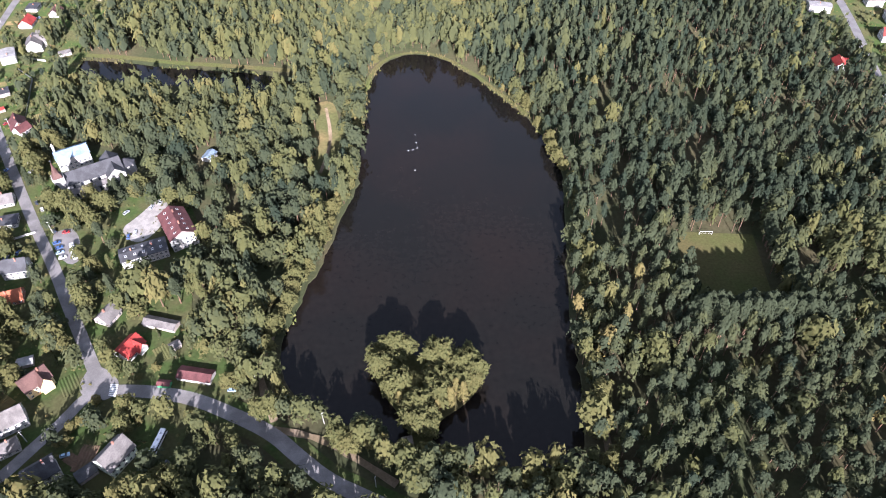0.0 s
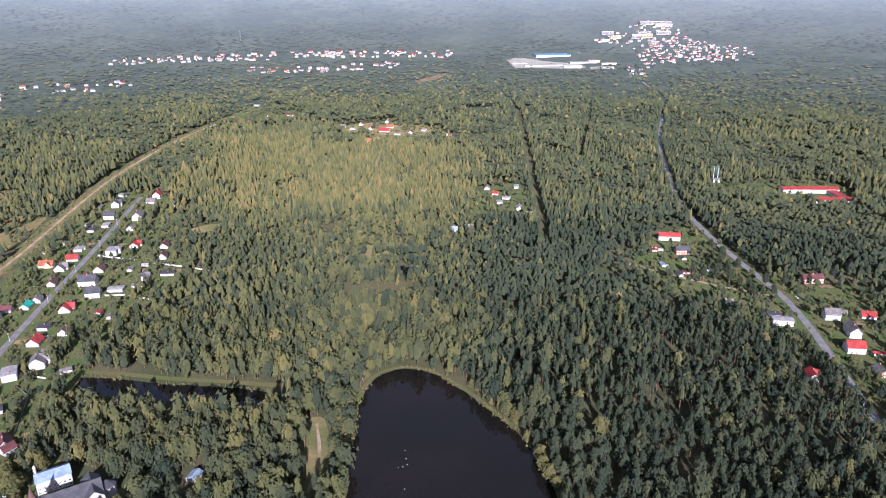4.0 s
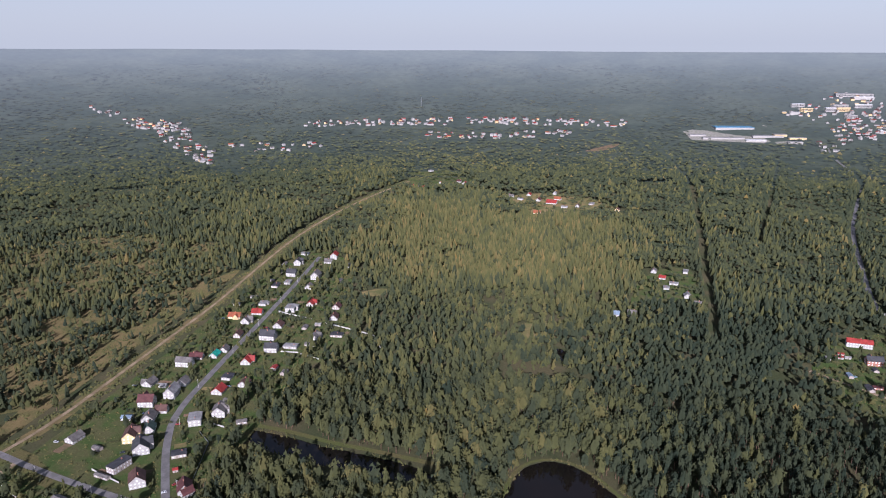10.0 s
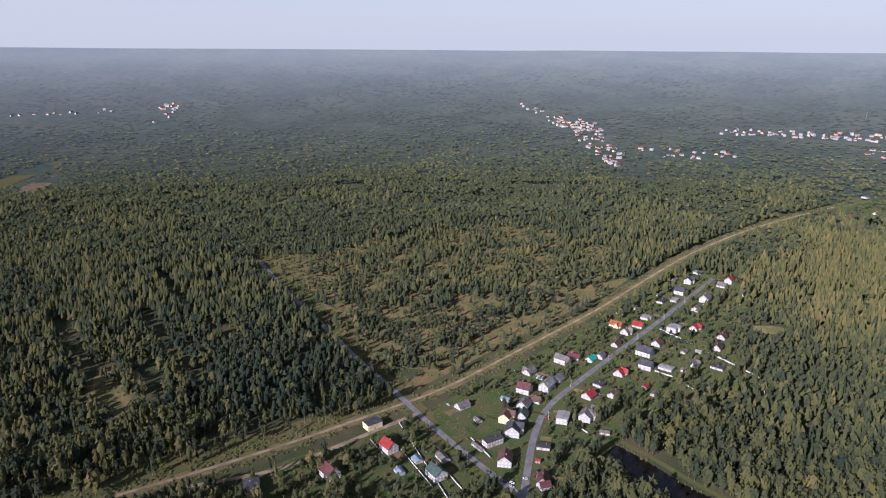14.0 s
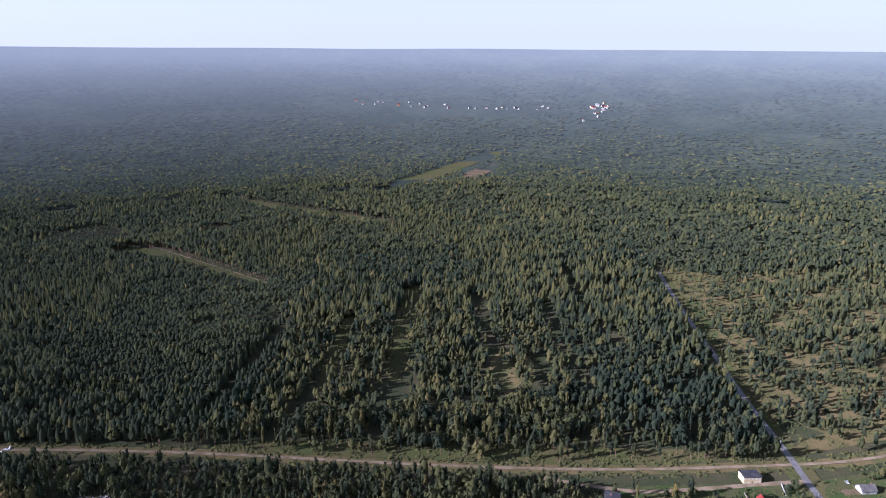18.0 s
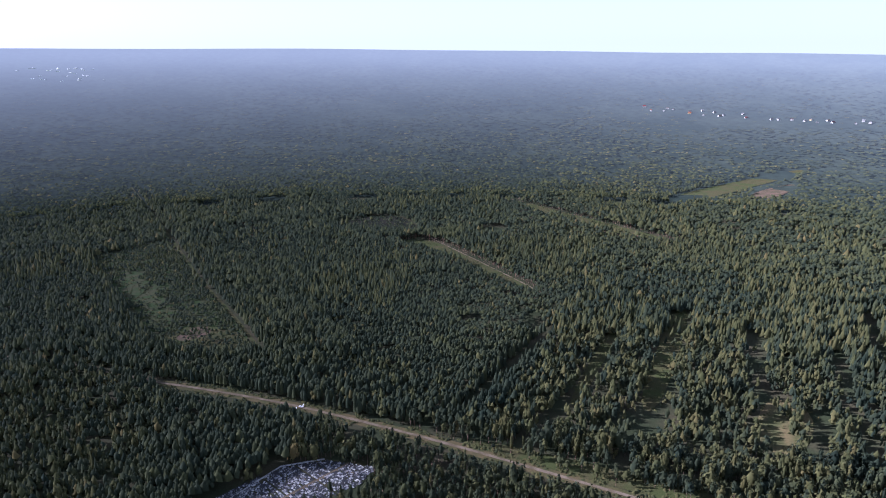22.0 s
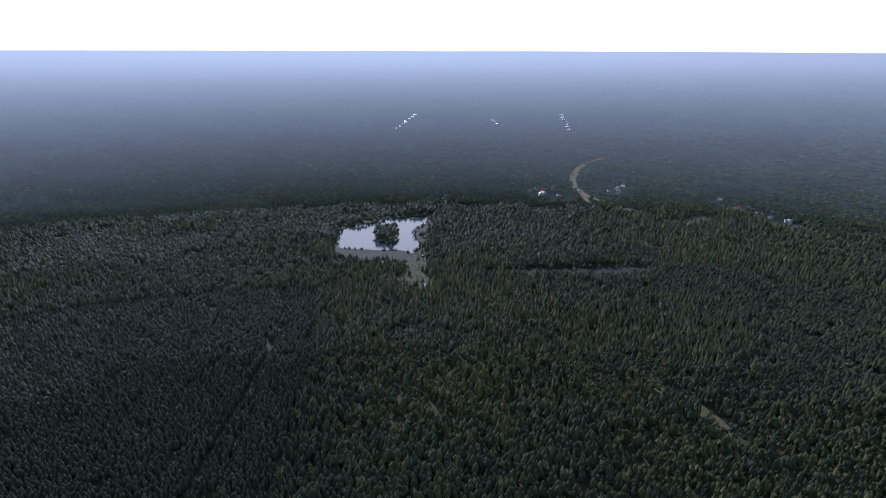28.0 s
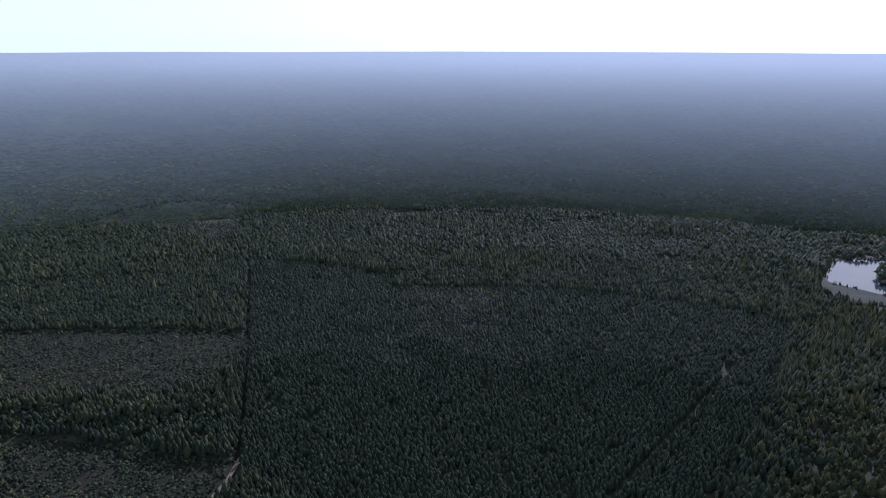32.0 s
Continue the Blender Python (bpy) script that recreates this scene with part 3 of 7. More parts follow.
# open land
# the dark brushwood sheets have the shade of nearby trees painted in
for i, (name, p, mat, label, cat) in enumerate((
        ("meadow", PITCH, GRASS, "mown football pitch in a forest clearing", "meadow"), ("meadow", FIELD_A, GRASS, "long pale green field in the forest", "field"),
        ("field", FIELD_B, SOIL, "bare brown plots at the forest field", "field"), ("clearing", CUT_B, GRASS, "felled strip grown over with grass", "clearing"), ("clearing", CUT_C, SHADED_BRUSH, "felled clearing, brushwood darkened for tree shade", "clearing"),
        ("clearing", CUT_D, GRASS, "narrow felled strip", "clearing"), ("clearing", CUT_E, LAWN, "green forest clearing", "clearing"),
        ("clearing", YOUNG_E, LAWN, "young planting of knee-high pines", "clearing"), ("clearing", CUT_F, GRASS, "young clearing beside a forest ride", "clearing"), ("clearing", BARE_E, SOIL, "bare brown soil beside a young planting", "clearing"), ("clearing", GLADE_N, DRY, "dry grass glade among young birches", "clearing"), ("clearing", GLADE_W, DRY, "dry grass plot behind the village", "clearing"), ("clearing", FIELD_N, SOIL, "reddish bare field in the forest", "field"), ("clearing", GLADE_S, SHADED_BRUSH, "small dark forest glade", "clearing"), ("clearing", CUT_G, SHADED_BRUSH, "wide felled clearing, tree shade painted dark", "clearing"),
        ("clearing", CUT_H, SHADED_BRUSH, "bare felled clearing, tree shade painted dark", "clearing"), ("clearing", CUT_I, SHADED_BRUSH, "felled clearing with shrubs", "clearing"),
        ("clearing", CUT_J, SHADED_BRUSH, "patchwork of young plantings", "clearing"), ("clearing", CUT_K, SHADED_BRUSH, "felled strip, deep shade painted into its colour", "clearing"),
        ("clearing", GLADE_A, MEADOW, "tan sandy glade", "clearing"), ("clearing", LANE_A, GRASS, "grassy lane between tree rows", "clearing"),
        ("clearing", LANE_B, DRY, "dry grassy lane between tree rows", "clearing"), ("clearing", LANE_C, GRASS, "shaded lane between tree rows", "clearing"),
        ("meadow", HEATH, MEADOW, "dry heath with scattered trees", "heath"), ("meadow", MEADOW_N, MEADOW, "dry grassy strip beside the track", "meadow"), ("meadow", MEADOW_S, GRASS, "rough grass strip beside the track", "meadow"), ("meadow", MEADOW_X, MEADOW, "dry verge along the forest road", "meadow"), ("meadow", GREEN_X, LAWN, "fresh green patch beside the forest road", "meadow"),
        ("meadow", MARSH, GRASS, "tan marsh meadow by the lake", "marsh"),
        ("meadow", VILLAGE_A, LAWN, "village gardens and lawns", "garden"), ("meadow", VILLAGE_B, LAWN, "gardens along the village street", "garden"),
        ("meadow", GREEN_V, LAWN, "open green between road and gardens", "meadow"), ("meadow", VILLAGE_C, LAWN, "gardens beside the forest road", "garden"), ("meadow", SCHOOL_YARD, LAWN, "grassy school yard", "garden"),
        ("meadow", GARDENS_D, LAWN, "gardens of a forest hamlet", "garden"), ("meadow", GARDENS_E, LAWN, "gardens of a far hamlet", "garden"),
        ("meadow", GARDENS_F, DRY, "gardens and sandy plots of a far hamlet", "garden"),
        ("meadow", FACTORY, GRAVEL, "paved factory yard", "yard"), ("meadow", CEMETERY, GROUND, "dark trodden cemetery ground", "cemetery ground"))):
    sheet(name, p, 0.05 + 0.012 * i, mat, label, cat, p is not PITCH and p is not FACTORY)

for p in (POOL_A, POOL_B, POOL_C, POOL_N):
    sheet("water", p, 0.5, WATER, "small pool of a forest stream", "water")

# grassy banks
strip("bank", outset([*POND[20:], *POND[:4]], POND, 1.8), 3.2, 0.03, GRASS, "bright reed and grass bank of the pond", "bank")
strip("bank", [(-300, 508), (-250, 503), (-211, 494), (-170, 490), (-118, 482)], 5.5, 0.035, GRASS, "mown grass bank of the canal", "bank")

# roads
strip("verge", TRACK, 15, 0.02, MEADOW, "dry grass verge along a sand track", "verge")
strip("verge", RIDE_D, 5, 0.02, GRASS, "grassy forest ride", "forest ride")
strip("verge", RIDE_E, 7, 0.02, SHADED_BRUSH, "grassy forest ride", "forest ride")
strip("verge", ROAD_CROSS, 26, 0.42, GRASS, "grass verge of a forest road", "verge")
strip("verge", ROAD_SOUTH, 15, 0.43, LAWN, "mown verge of the village road", "verge")
strip("verge", ROAD_EAST, 11, 0.41, LAWN, "mown verge of the forest road", "verge")
strip("road", TRACK, 3.9, 0.46, SAND, "pale sand track on an old railway bed", "track", wobble=0.12)
strip("road", TRACK_FAR, 3.4, 0.46, SAND, "narrow sand track through the forest", "track", wobble=0.12)
strip("path", PATH_B, 2.2, 0.62, SAND, "pale sand path along a felled strip", "path", wobble=0.15)
strip("path", PATH_L, 4.5, 0.92, SAND, "pale forest path beside a clearing", "path", wobble=0.15)
strip("meadow", BEND, 22, 0.30, MEADOW, "pale grassy strip in a wide bend", "meadow", wobble=0.2)
strip("meadow", BEND_SIDE, 14, 0.28, MEADOW, "pale grassy lane beside a hamlet", "meadow", wobble=0.2)
strip("road", DIRT_ROAD, 5.0, 0.47, SAND, "narrow dirt road", "dirt road", wobble=0.15)
for i, (line, w, mat, label) in enumerate(((ROAD_CROSS, 6.2, ASPHALT, "worn grey asphalt road through the woods"), (ROAD_WEST, 6.0, ASPHALT, "narrow grey asphalt lane"),
                                           (ROAD_MAIN, 6.4, ASPHALT, "grey asphalt village street"), (ROAD_SOUTH, 7.0, ASPHALT, "grey asphalt road along the pond"), (ROAD_EAST, 7.2, TAR, "dark asphalt forest road"))):
    strip("road", line, w, 0.50 + 0.012 * i, mat, label, "road")
sheet("road", [(-171, 186), (-158, 184), (-155, 194), (-165, 203), (-174, 205), (-176, 193)], 0.565, ASPHALT, "asphalt at the village junction", "road")
for i, (line, w) in enumerate(((LANE_WEST, 3.6), (LANE_SOUTH, 3.4), (LANE_EAST, 3.2), (PATH_SAND, 2.2), (SIDE_EAST, 4.0))):
    strip("path", line, w, 0.50 + 0.01 * i, SAND, "sandy track", "path", wobble=0.2)
sheet("clearing", [(-92, 352), (-70, 350), (-68, 385), (-74, 420), (-80, 440), (-94, 436), (-92, 400)], 0.44, DRY, "dry sandy clearing by the pond", "clearing")
sheet("yard", [(-192, 302), (-176, 288), (-166, 308), (-169, 328), (-177, 331), (-184, 314)], 0.45, PAVING, "pale paved yard", "yard")
sheet("yard", [(-232, 298), (-212, 272), (-204, 278), (-215, 300), (-222, 305)], 0.46, ASPHALT, "asphalt car park beside the street", "yard")

# ---- trees ----
def ico():
    g = (1 + 5 ** 0.5) / 2
    v = np.array([(-1, g, 0), (1, g, 0), (-1, -g, 0), (1, -g, 0), (0, -1, g), (0, 1, g), (0, -1, -g), (0, 1, -g), (g, 0, -1), (g, 0, 1), (-g, 0, -1), (-g, 0, 1)], float)
    v /= np.linalg.norm(v[0])
    f = [(0, 11, 5), (0, 5, 1), (0, 1, 7), (0, 7, 10), (0, 10, 11), (1, 5, 9), (5, 11, 4), (11, 10, 2), (10, 7, 6), (7, 1, 8),
         (3, 9, 4), (3, 4, 2), (3, 2, 6), (3, 6, 8), (3, 8, 9), (4, 9, 5), (2, 4, 11), (6, 2, 10), (8, 6, 7), (9, 8, 1)]
    return v, np.array(f)


ICO_V, ICO_F = ico()
OCT_V = np.array([(1, 0, 0), (0, 1, 0), (-1, 0, 0), (0, -1, 0), (0, 0, 1), (0, 0, -1)], float)
OCT_F = np.array([(0, 1, 4), (1, 2, 4), (2, 3, 4), (3, 0, 4), (1, 0, 5), (2, 1, 5), (3, 2, 5), (0, 3, 5)])


def profile(u, kind):
    """Half width of a crown at the share u of its height, 0 at its foot."""
    if kind == 0:  # pine: full in the middle
        return 0.62 + 0.85 * u - 1.30 * u ** 2.6
    if kind == 1:  # broad crown
        return np.sqrt(np.clip(1 - (1.75 * u - 0.8) ** 2 * 0.95, 0.05, 1))
    return 0.75 * (1 - u) ** 0.8 + 0.22  # spire


def crown(rng, kind, core, tufts, size, layers=1):
    """A crown in a unit frame (height 0 to 1, half width 1): rough cores and many tufts of leaves round them."""
    V, F, n = [], [], 0
    if core == "ico":
        u = ICO_V[:, 2] * 0.42 + 0.5
        v = np.stack([ICO_V[:, 0] * 0.72, ICO_V[:, 1] * 0.72, u], 1)
        v[:, :2] *= (profile(u, kind) * rng.uniform(0.75, 1.15, len(u)))[:, None]
        v[:, 2] += rng.uniform(-0.07, 0.07, len(u))
        V.append(v)
        F.append(ICO_F)
        n = len(v)
    elif core == "blob":
        v = ICO_V * np.array([0.92, 0.92, 0.5])
        v[:, 2] += 0.5
        v[:, :2] *= (profile(np.clip(v[:, 2], 0, 1), kind) * rng.uniform(0.7, 1.3, 12))[:, None]
        v[:, 2] += rng.uniform(-0.1, 0.1, 12)
        V.append(v)
        F.append(ICO_F)
        n = 12
    elif core == "cone":
        n1 = 4
        a = np.arange(n1) * 2 * pi / n1
        rings = []
        for u, r in ((0.0, 1.0), (0.52, 0.74)):
            k = rng.uniform(0.68, 1.25, n1) * r
            rings.append(np.stack([np.cos(a) * k, np.sin(a) * k, u + rng.uniform(-0.1, 0.1, n1)], 1))
            a = a + 0.7
        v = np.concatenate([*rings, [[rng.normal(0, 0.12), rng.normal(0, 0.12), 0.97]]])
        f = [(i, (i + 1) % n1, n1 + i) for i in range(n1)] + [((i + 1) % n1, n1 + (i + 1) % n1, n1 + i) for i in range(n1)]
        f += [(n1 + i, n1 + (i + 1) % n1, 2 * n1) for i in range(n1)]
        V.append(v)
        F.append(np.array(f))
        n = len(v)
    elif core in ("lobes", "pair"):
        for _ in range(4 if core == "lobes" else 3):
            a = np.arange(5) * 2 * pi / 5 + rng.uniform(0, 6)
            k = rng.uniform(0.42, 0.68, 5)
            o, z = rng.normal(0, 0.36, 2), rng.uniform(0.0, 0.60)
            ring = np.stack([o[0] + np.cos(a) * k, o[1] + np.sin(a) * k, z + rng.uniform(-0.1, 0.22, 5)], 1)
            V.append(np.concatenate([ring, [[o[0] * 1.1, o[1] * 1.1, z + rng.uniform(0.32, 0.44)]]]))
            F.append(n + np.array([(i, (i + 1) % 5, 5) for i in range(5)]))
            n += 6
    elif core == "tip":
        a = np.arange(5) * 2 * pi / 5
        k = rng.uniform(0.75, 1.25, 5)
        v = np.concatenate([np.stack([np.cos(a) * k, np.sin(a) * k, rng.uniform(-0.1, 0.25, 5)], 1), [[rng.normal(0, 0.2), rng.normal(0, 0.2), rng.uniform(0.72, 0.95)]]])
        V.append(v)
        F.append(np.array([(i, (i + 1) % 5, 5) for i in range(5)]))
        n = 6
    elif core == "oct":
        v = OCT_V * np.array([1, 1, 0.5]) + np.array([0, 0, 0.5])
        v *= rng.uniform(0.75, 1.2, (6, 1))
        V.append(v)
        F.append(OCT_F)
        n = 6
    if tufts:
        u = rng.uniform(0.03, 1.0, tufts) ** 0.8
        a = rng.uniform(0, 2 * pi, tufts)
        p1, p2 = rng.uniform(0, 6, 2)
        lobes = 1 + 0.2 * np.sin(3 * a + p1 + 3 * u) + 0.14 * np.sin(5 * a - 7 * u + p2)
        r = profile(u, kind) * rng.uniform(0.62, 1.05, tufts) * lobes
        c = np.stack([np.cos(a) * r, np.sin(a) * r, u], 1)
        out = np.stack([np.cos(a), np.sin(a), 0.5 + 1.2 * u + rng.normal(0, 0.5, tufts)], 1) + rng.normal(0, 0.45, (tufts, 3))
        out /= np.linalg.norm(out, axis=1)[:, None]
        s = np.cross(out, rng.normal(0, 1, (tufts, 3)))
        s /= np.linalg.norm(s, axis=1)[:, None]
        t = np.cross(out, s)
        k = size * rng.uniform(0.7, 1.35, tufts)[:, None]
        flat = np.array([1, 1, 0.62])
        tri = [c + (s * k + out * k * 0.25) * flat, c + (t * k * 0.9 - s * k * 0.5) * flat, c - (t * k * 0.9 + s * k * 0.5) * flat]
        V.append(np.stack(tri, 1).reshape(-1, 3))
        F.append(n + np.arange(tufts * 3).reshape(-1, 3))
    return np.concatenate(V), np.concatenate(F)


def soup(name, V, F, tone, slot, mats):
    """One mesh of triangles from arrays."""
    me = bpy.data.meshes.new(name)
    me.vertices.add(len(V))
    me.vertices.foreach_set("co", V.astype(np.float32).ravel())
    me.loops.add(len(F) * 3)
    me.loops.foreach_set("vertex_index", F.astype(np.int32).ravel())
    me.polygons.add(len(F))
    me.polygons.foreach_set("loop_start", np.arange(0, len(F) * 3, 3, dtype=np.int32))
    for m in mats:
        me.materials.append(m)
    if slot is not None:
        me.polygons.foreach_set("material_index", slot.astype(np.int32))
    if tone is not None:
        a = me.attributes.new("tone", "FLOAT", "POINT")
        a.data.foreach_set("value", tone.astype(np.float32))
    me.update(calc_edges=True)
    me.validate()
    return me


def plant(name, label, x, y, kind, height, width, foot, tone, core, tufts, size, trunks, seed, category="forest", leaf=None, smooth=False):
    """A wood as one mesh: every tree a crown of its own turn and size; where trunks is set, its stem too."""
    rng = np.random.default_rng(seed)
    x, y, ground = settle(x, y)
    VV, FF, TT, SS, n = [], [], [], [], 0
    for k in range(3):
        for variant in range(10):
            pick = np.where((kind == k) & (np.arange(len(x)) % 10 == variant))[0]
            if not len(pick):
                continue
            cv, cf = crown(rng, k, {0: "cone", 1: "lobes", 2: "lobes"}[k] if core == "blob" else {0: "tip", 1: "pair", 2: "pair"}[k] if core == "fine" else core, tufts, size)
            a = rng.uniform(0, 2 * pi, len(pick))
            ca, sa = np.cos(a)[:, None], np.sin(a)[:, None]
            w, h, b = width[pick][:, None], (height * (1 - foot))[pick][:, None], (height * foot)[pick][:, None]
            lean = rng.normal(0, 0.06, (len(pick), 2))
            px = x[pick][:, None] + w * (cv[:, 0] * ca - cv[:, 1] * sa) + lean[:, :1] * h * cv[:, 2]
            py = y[pick][:, None] + w * (cv[:, 0] * sa + cv[:, 1] * ca) + lean[:, 1:] * h * cv[:, 2]
            pz = ground[pick][:, None] + b + h * cv[:, 2]
            VV.append(np.stack([px, py, pz], 2).reshape(-1, 3))
            FF.append((n + np.arange(len(pick))[:, None, None] * len(cv) + cf[None]).reshape(-1, 3))
            TT.append(np.repeat(tone[pick], len(cv)))
            SS.append(np.zeros(len(pick) * len(cf)))
            n += len(pick) * len(cv)
    pick = np.where(trunks)[0]
    if len(pick):
        a = np.array([0, 2.1, 4.2])
        r = np.array([1, 1, 1, 0.6, 0.6, 0.6])
        tx, ty, tz = np.tile(np.cos(a), 2) * r, np.tile(np.sin(a), 2) * r, np.array([0, 0, 0, 1, 1, 1])
        g = (height[pick] * 0.013 + 0.05)[:, None]
        V = np.stack([x[pick][:, None] + g * tx, y[pick][:, None] + g * ty, ground[pick][:, None] - 0.1 + tz * (height * (foot + 0.25))[pick][:, None]], 2)
        VV.append(V.reshape(-1, 3))
        tf = np.array([(0, 1, 4), (0, 4, 3), (1, 2, 5), (1, 5, 4), (2, 0, 3), (2, 3, 5)])
        FF.append((n + np.arange(len(pick))[:, None, None] * 6 + tf[None]).reshape(-1, 3))
        TT.append(np.zeros(len(pick) * 6))
        SS.append(np.ones(len(pick) * 6))
    me = soup(name, np.concatenate(VV), np.concatenate(FF), np.concatenate(TT), np.concatenate(SS), [leaf or LEAF, BARK])
    if smooth:
        me.polygons.foreach_set("use_smooth", np.ones(len(me.polygons), bool))
    return tagged(new(name, me), label, category, kind="stuff")


def grown(points, k):
    p = np.array(points, float)
    return p.mean(0) * (1 - 0.03) + (p - p.mean(0)) * k


BARE = [(PITCH, 0), (FIELD_A, 0), (FIELD_B, 0), (POOL_A, 0), (POOL_B, 0), (POOL_C, 0), (YOUNG_E, 0.85), (CUT_B, 0), (CUT_C, 0.03), (CUT_D, 0.05), (CUT_E, 0.12), (CUT_F, 0.5), (BARE_E, 0.4), (CUT_G, 0.65), (CUT_H, 0.95), (CUT_I, 0.6), (CUT_J, 0.5), (CUT_K, 0.03), (GLADE_N, 0.15), (GLADE_W, 0.05), (POOL_N, 0), (FIELD_N, 0.1), (GLADE_S, 0),
        (GLADE_A, 0), (LANE_A, 0.06), (LANE_B, 0.12), (LANE_C, 0.1), (HEATH, 0.72), (MARSH, 0.05), (VILLAGE_A, 0.52), (VILLAGE_B, 0.3), (VILLAGE_C, 0.28), (SCHOOL_YARD, 0.08),
        (GARDENS_D, 0.42), (GARDENS_E, 0.42), (GARDENS_F, 0.42), (FACTORY, 0.02), (CEMETERY, 0), (STRIPS, 0.93), (MEADOW_N, 0.1), (MEADOW_S, 0.2), (MEADOW_X, 0.12), (GREEN_V, 0.015)]
BARE = [(rounded(p, 0 if p is PITCH else 1), s) for p, s in BARE]
BARE += [(grown(p, 1.3), 0.25) for p in (TOWN, TOWN_EAST, VILLAGE_FAR_A, VILLAGE_FAR_B, VILLAGE_FAR_C, VILLAGE_FAR_D, VILLAGE_FAR_E, VILLAGE_FAR_F, VILLAGE_FAR_G)]
BARE += [(grown(p, 1.1), 0.06) for p in (VILLAGE_FAR_H, VILLAGE_FAR_I, VILLAGE_FAR_J)]
WAYS = [(ROAD_SOUTH, 8.5), (ROAD_WEST, 6), (ROAD_MAIN, 7), (ROAD_CROSS, 11), (TRACK, 9.5), (DIRT_ROAD, 6), (ROAD_EAST[:9], 7.5), (ROAD_EAST[8:], 5.5), (SIDE_EAST, 5), (RIDE_A, 7), (RIDE_B, 5.5), (RIDE_C, 3), (RIDE_D, 5), (RIDE_E, 2.6),
        (TRACK[:6], 17), (TRACK_FAR, 4.5), (PATH_B, 4), (PATH_L, 5), (BEND, 14), (BEND_SIDE, 10), (LANE_WEST, 5), (LANE_SOUTH, 4), (LANE_EAST, 5), (PATH_SAND, 9)]
ROWS = [([(-1002, 156), (-861, 123), (-704, 89), (-640, 72)], 15), ([(-950, 241), (-833, 222), (-712, 210), (-641, 208)], 13), ([(-895, 54), (-755, 25), (-671, -6), (-612, -39)], 10),
        ([(-720, 262), (-640, 235)], 14), ([(-880, 330), (-760, 300), (-640, 290)], 8), ([(-900, -30), (-760, -75), (-660, -110)], 8), ([(-1060, 420), (-900, 385), (-720, 372)], 8)]
ROOMS = []  # circles kept free for buildings: x, y, radius


def wooded(x, y, rng):
    """Which of these places carry a tree."""
    keep = np.ones(len(x))
    jx, jy = x + 14 * waves(x, y, 70.0, 51), y + 14 * waves(x, y, 70.0, 52)
    for poly, share in BARE:
        keep = np.where(inside(poly, jx if share > 0.1 else x, jy if share > 0.1 else y), share, keep)
        if share < 0.13 and np.hypot(*np.mean(poly, 0)) > 450 and np.mean(poly, 0)[1] > -330 and not -1700 < np.mean(poly, 0)[0] < -1000:  # low growth on the near side of far clearings
            for k in (0.986, 0.972):
                keep = np.where(inside(poly, x / k, y / k), np.minimum(keep, max(share, 0.04)), keep)
    d = np.hypot(x, y)
    for line, gap in WAYS:
        keep = np.where(off_line(softened(line, 1), x, y) < gap * rng.uniform(0.8, 1.15, len(x)), 0, keep)
    for line, gap in ROWS:
        keep = np.where(off_line(line, x, y) < gap * (1 + 0.35 * waves(x, y, 60.0, 57)), 0.03, keep)
    patch = inside(HEATH, x, y) & (waves(x, y, 110.0, 53) + 0.4 * waves(x, y, 40.0, 54) > 0.3)
    keep = np.where(patch, 0.12, keep)
    for k in (0.985, 0.965):
        keep = np.where(inside(LAKE, x / (2 * k - 1), y / (2 * k - 1)), 0, keep)
        keep = np.where(inside(CANAL, x / k, y / k) | inside(LAKE, x / k, y / k) | (off_line(TRACK, x / k, y / k) < 9), 0, keep)
    for edge, gap in ((POND, 1.2), (CANAL, 9), (LAKE, 6)):
        keep = np.where(inside(edge, x, y) | (off_line(edge, x, y, True) < gap), 0, keep)
    keep = np.where(inside(LAKE_ISLAND, x, y), 1, keep)
    for a, b, r in ROOMS:
        keep = np.where((x - a) ** 2 + (y - b) ** 2 < r * r, 0, keep)
    gaps = waves(x, y, 46.0, 3) + 0.6 * waves(x, y, 17.0, 4)
    keep = np.where((gaps < np.where(y > 250, -0.6, -0.85)) & (keep > 0.3), keep * 0.25, keep)
    return rng.uniform(0, 1, len(x)) < keep


LOW = [(YOUNG_S, 0.66), (YOUNG_T, 0.6), (CUT_G, 0.26), (CUT_H, 0.46), (CUT_I, 0.26), (CUT_J, 0.4), (YOUNG_E, 0.4), (CUT_E, 0.3), (CUT_F, 0.4), (GARDENS_D, 0.6), (GARDENS_E, 0.6), (GARDENS_F, 0.6)]  # young plantings and regrowth


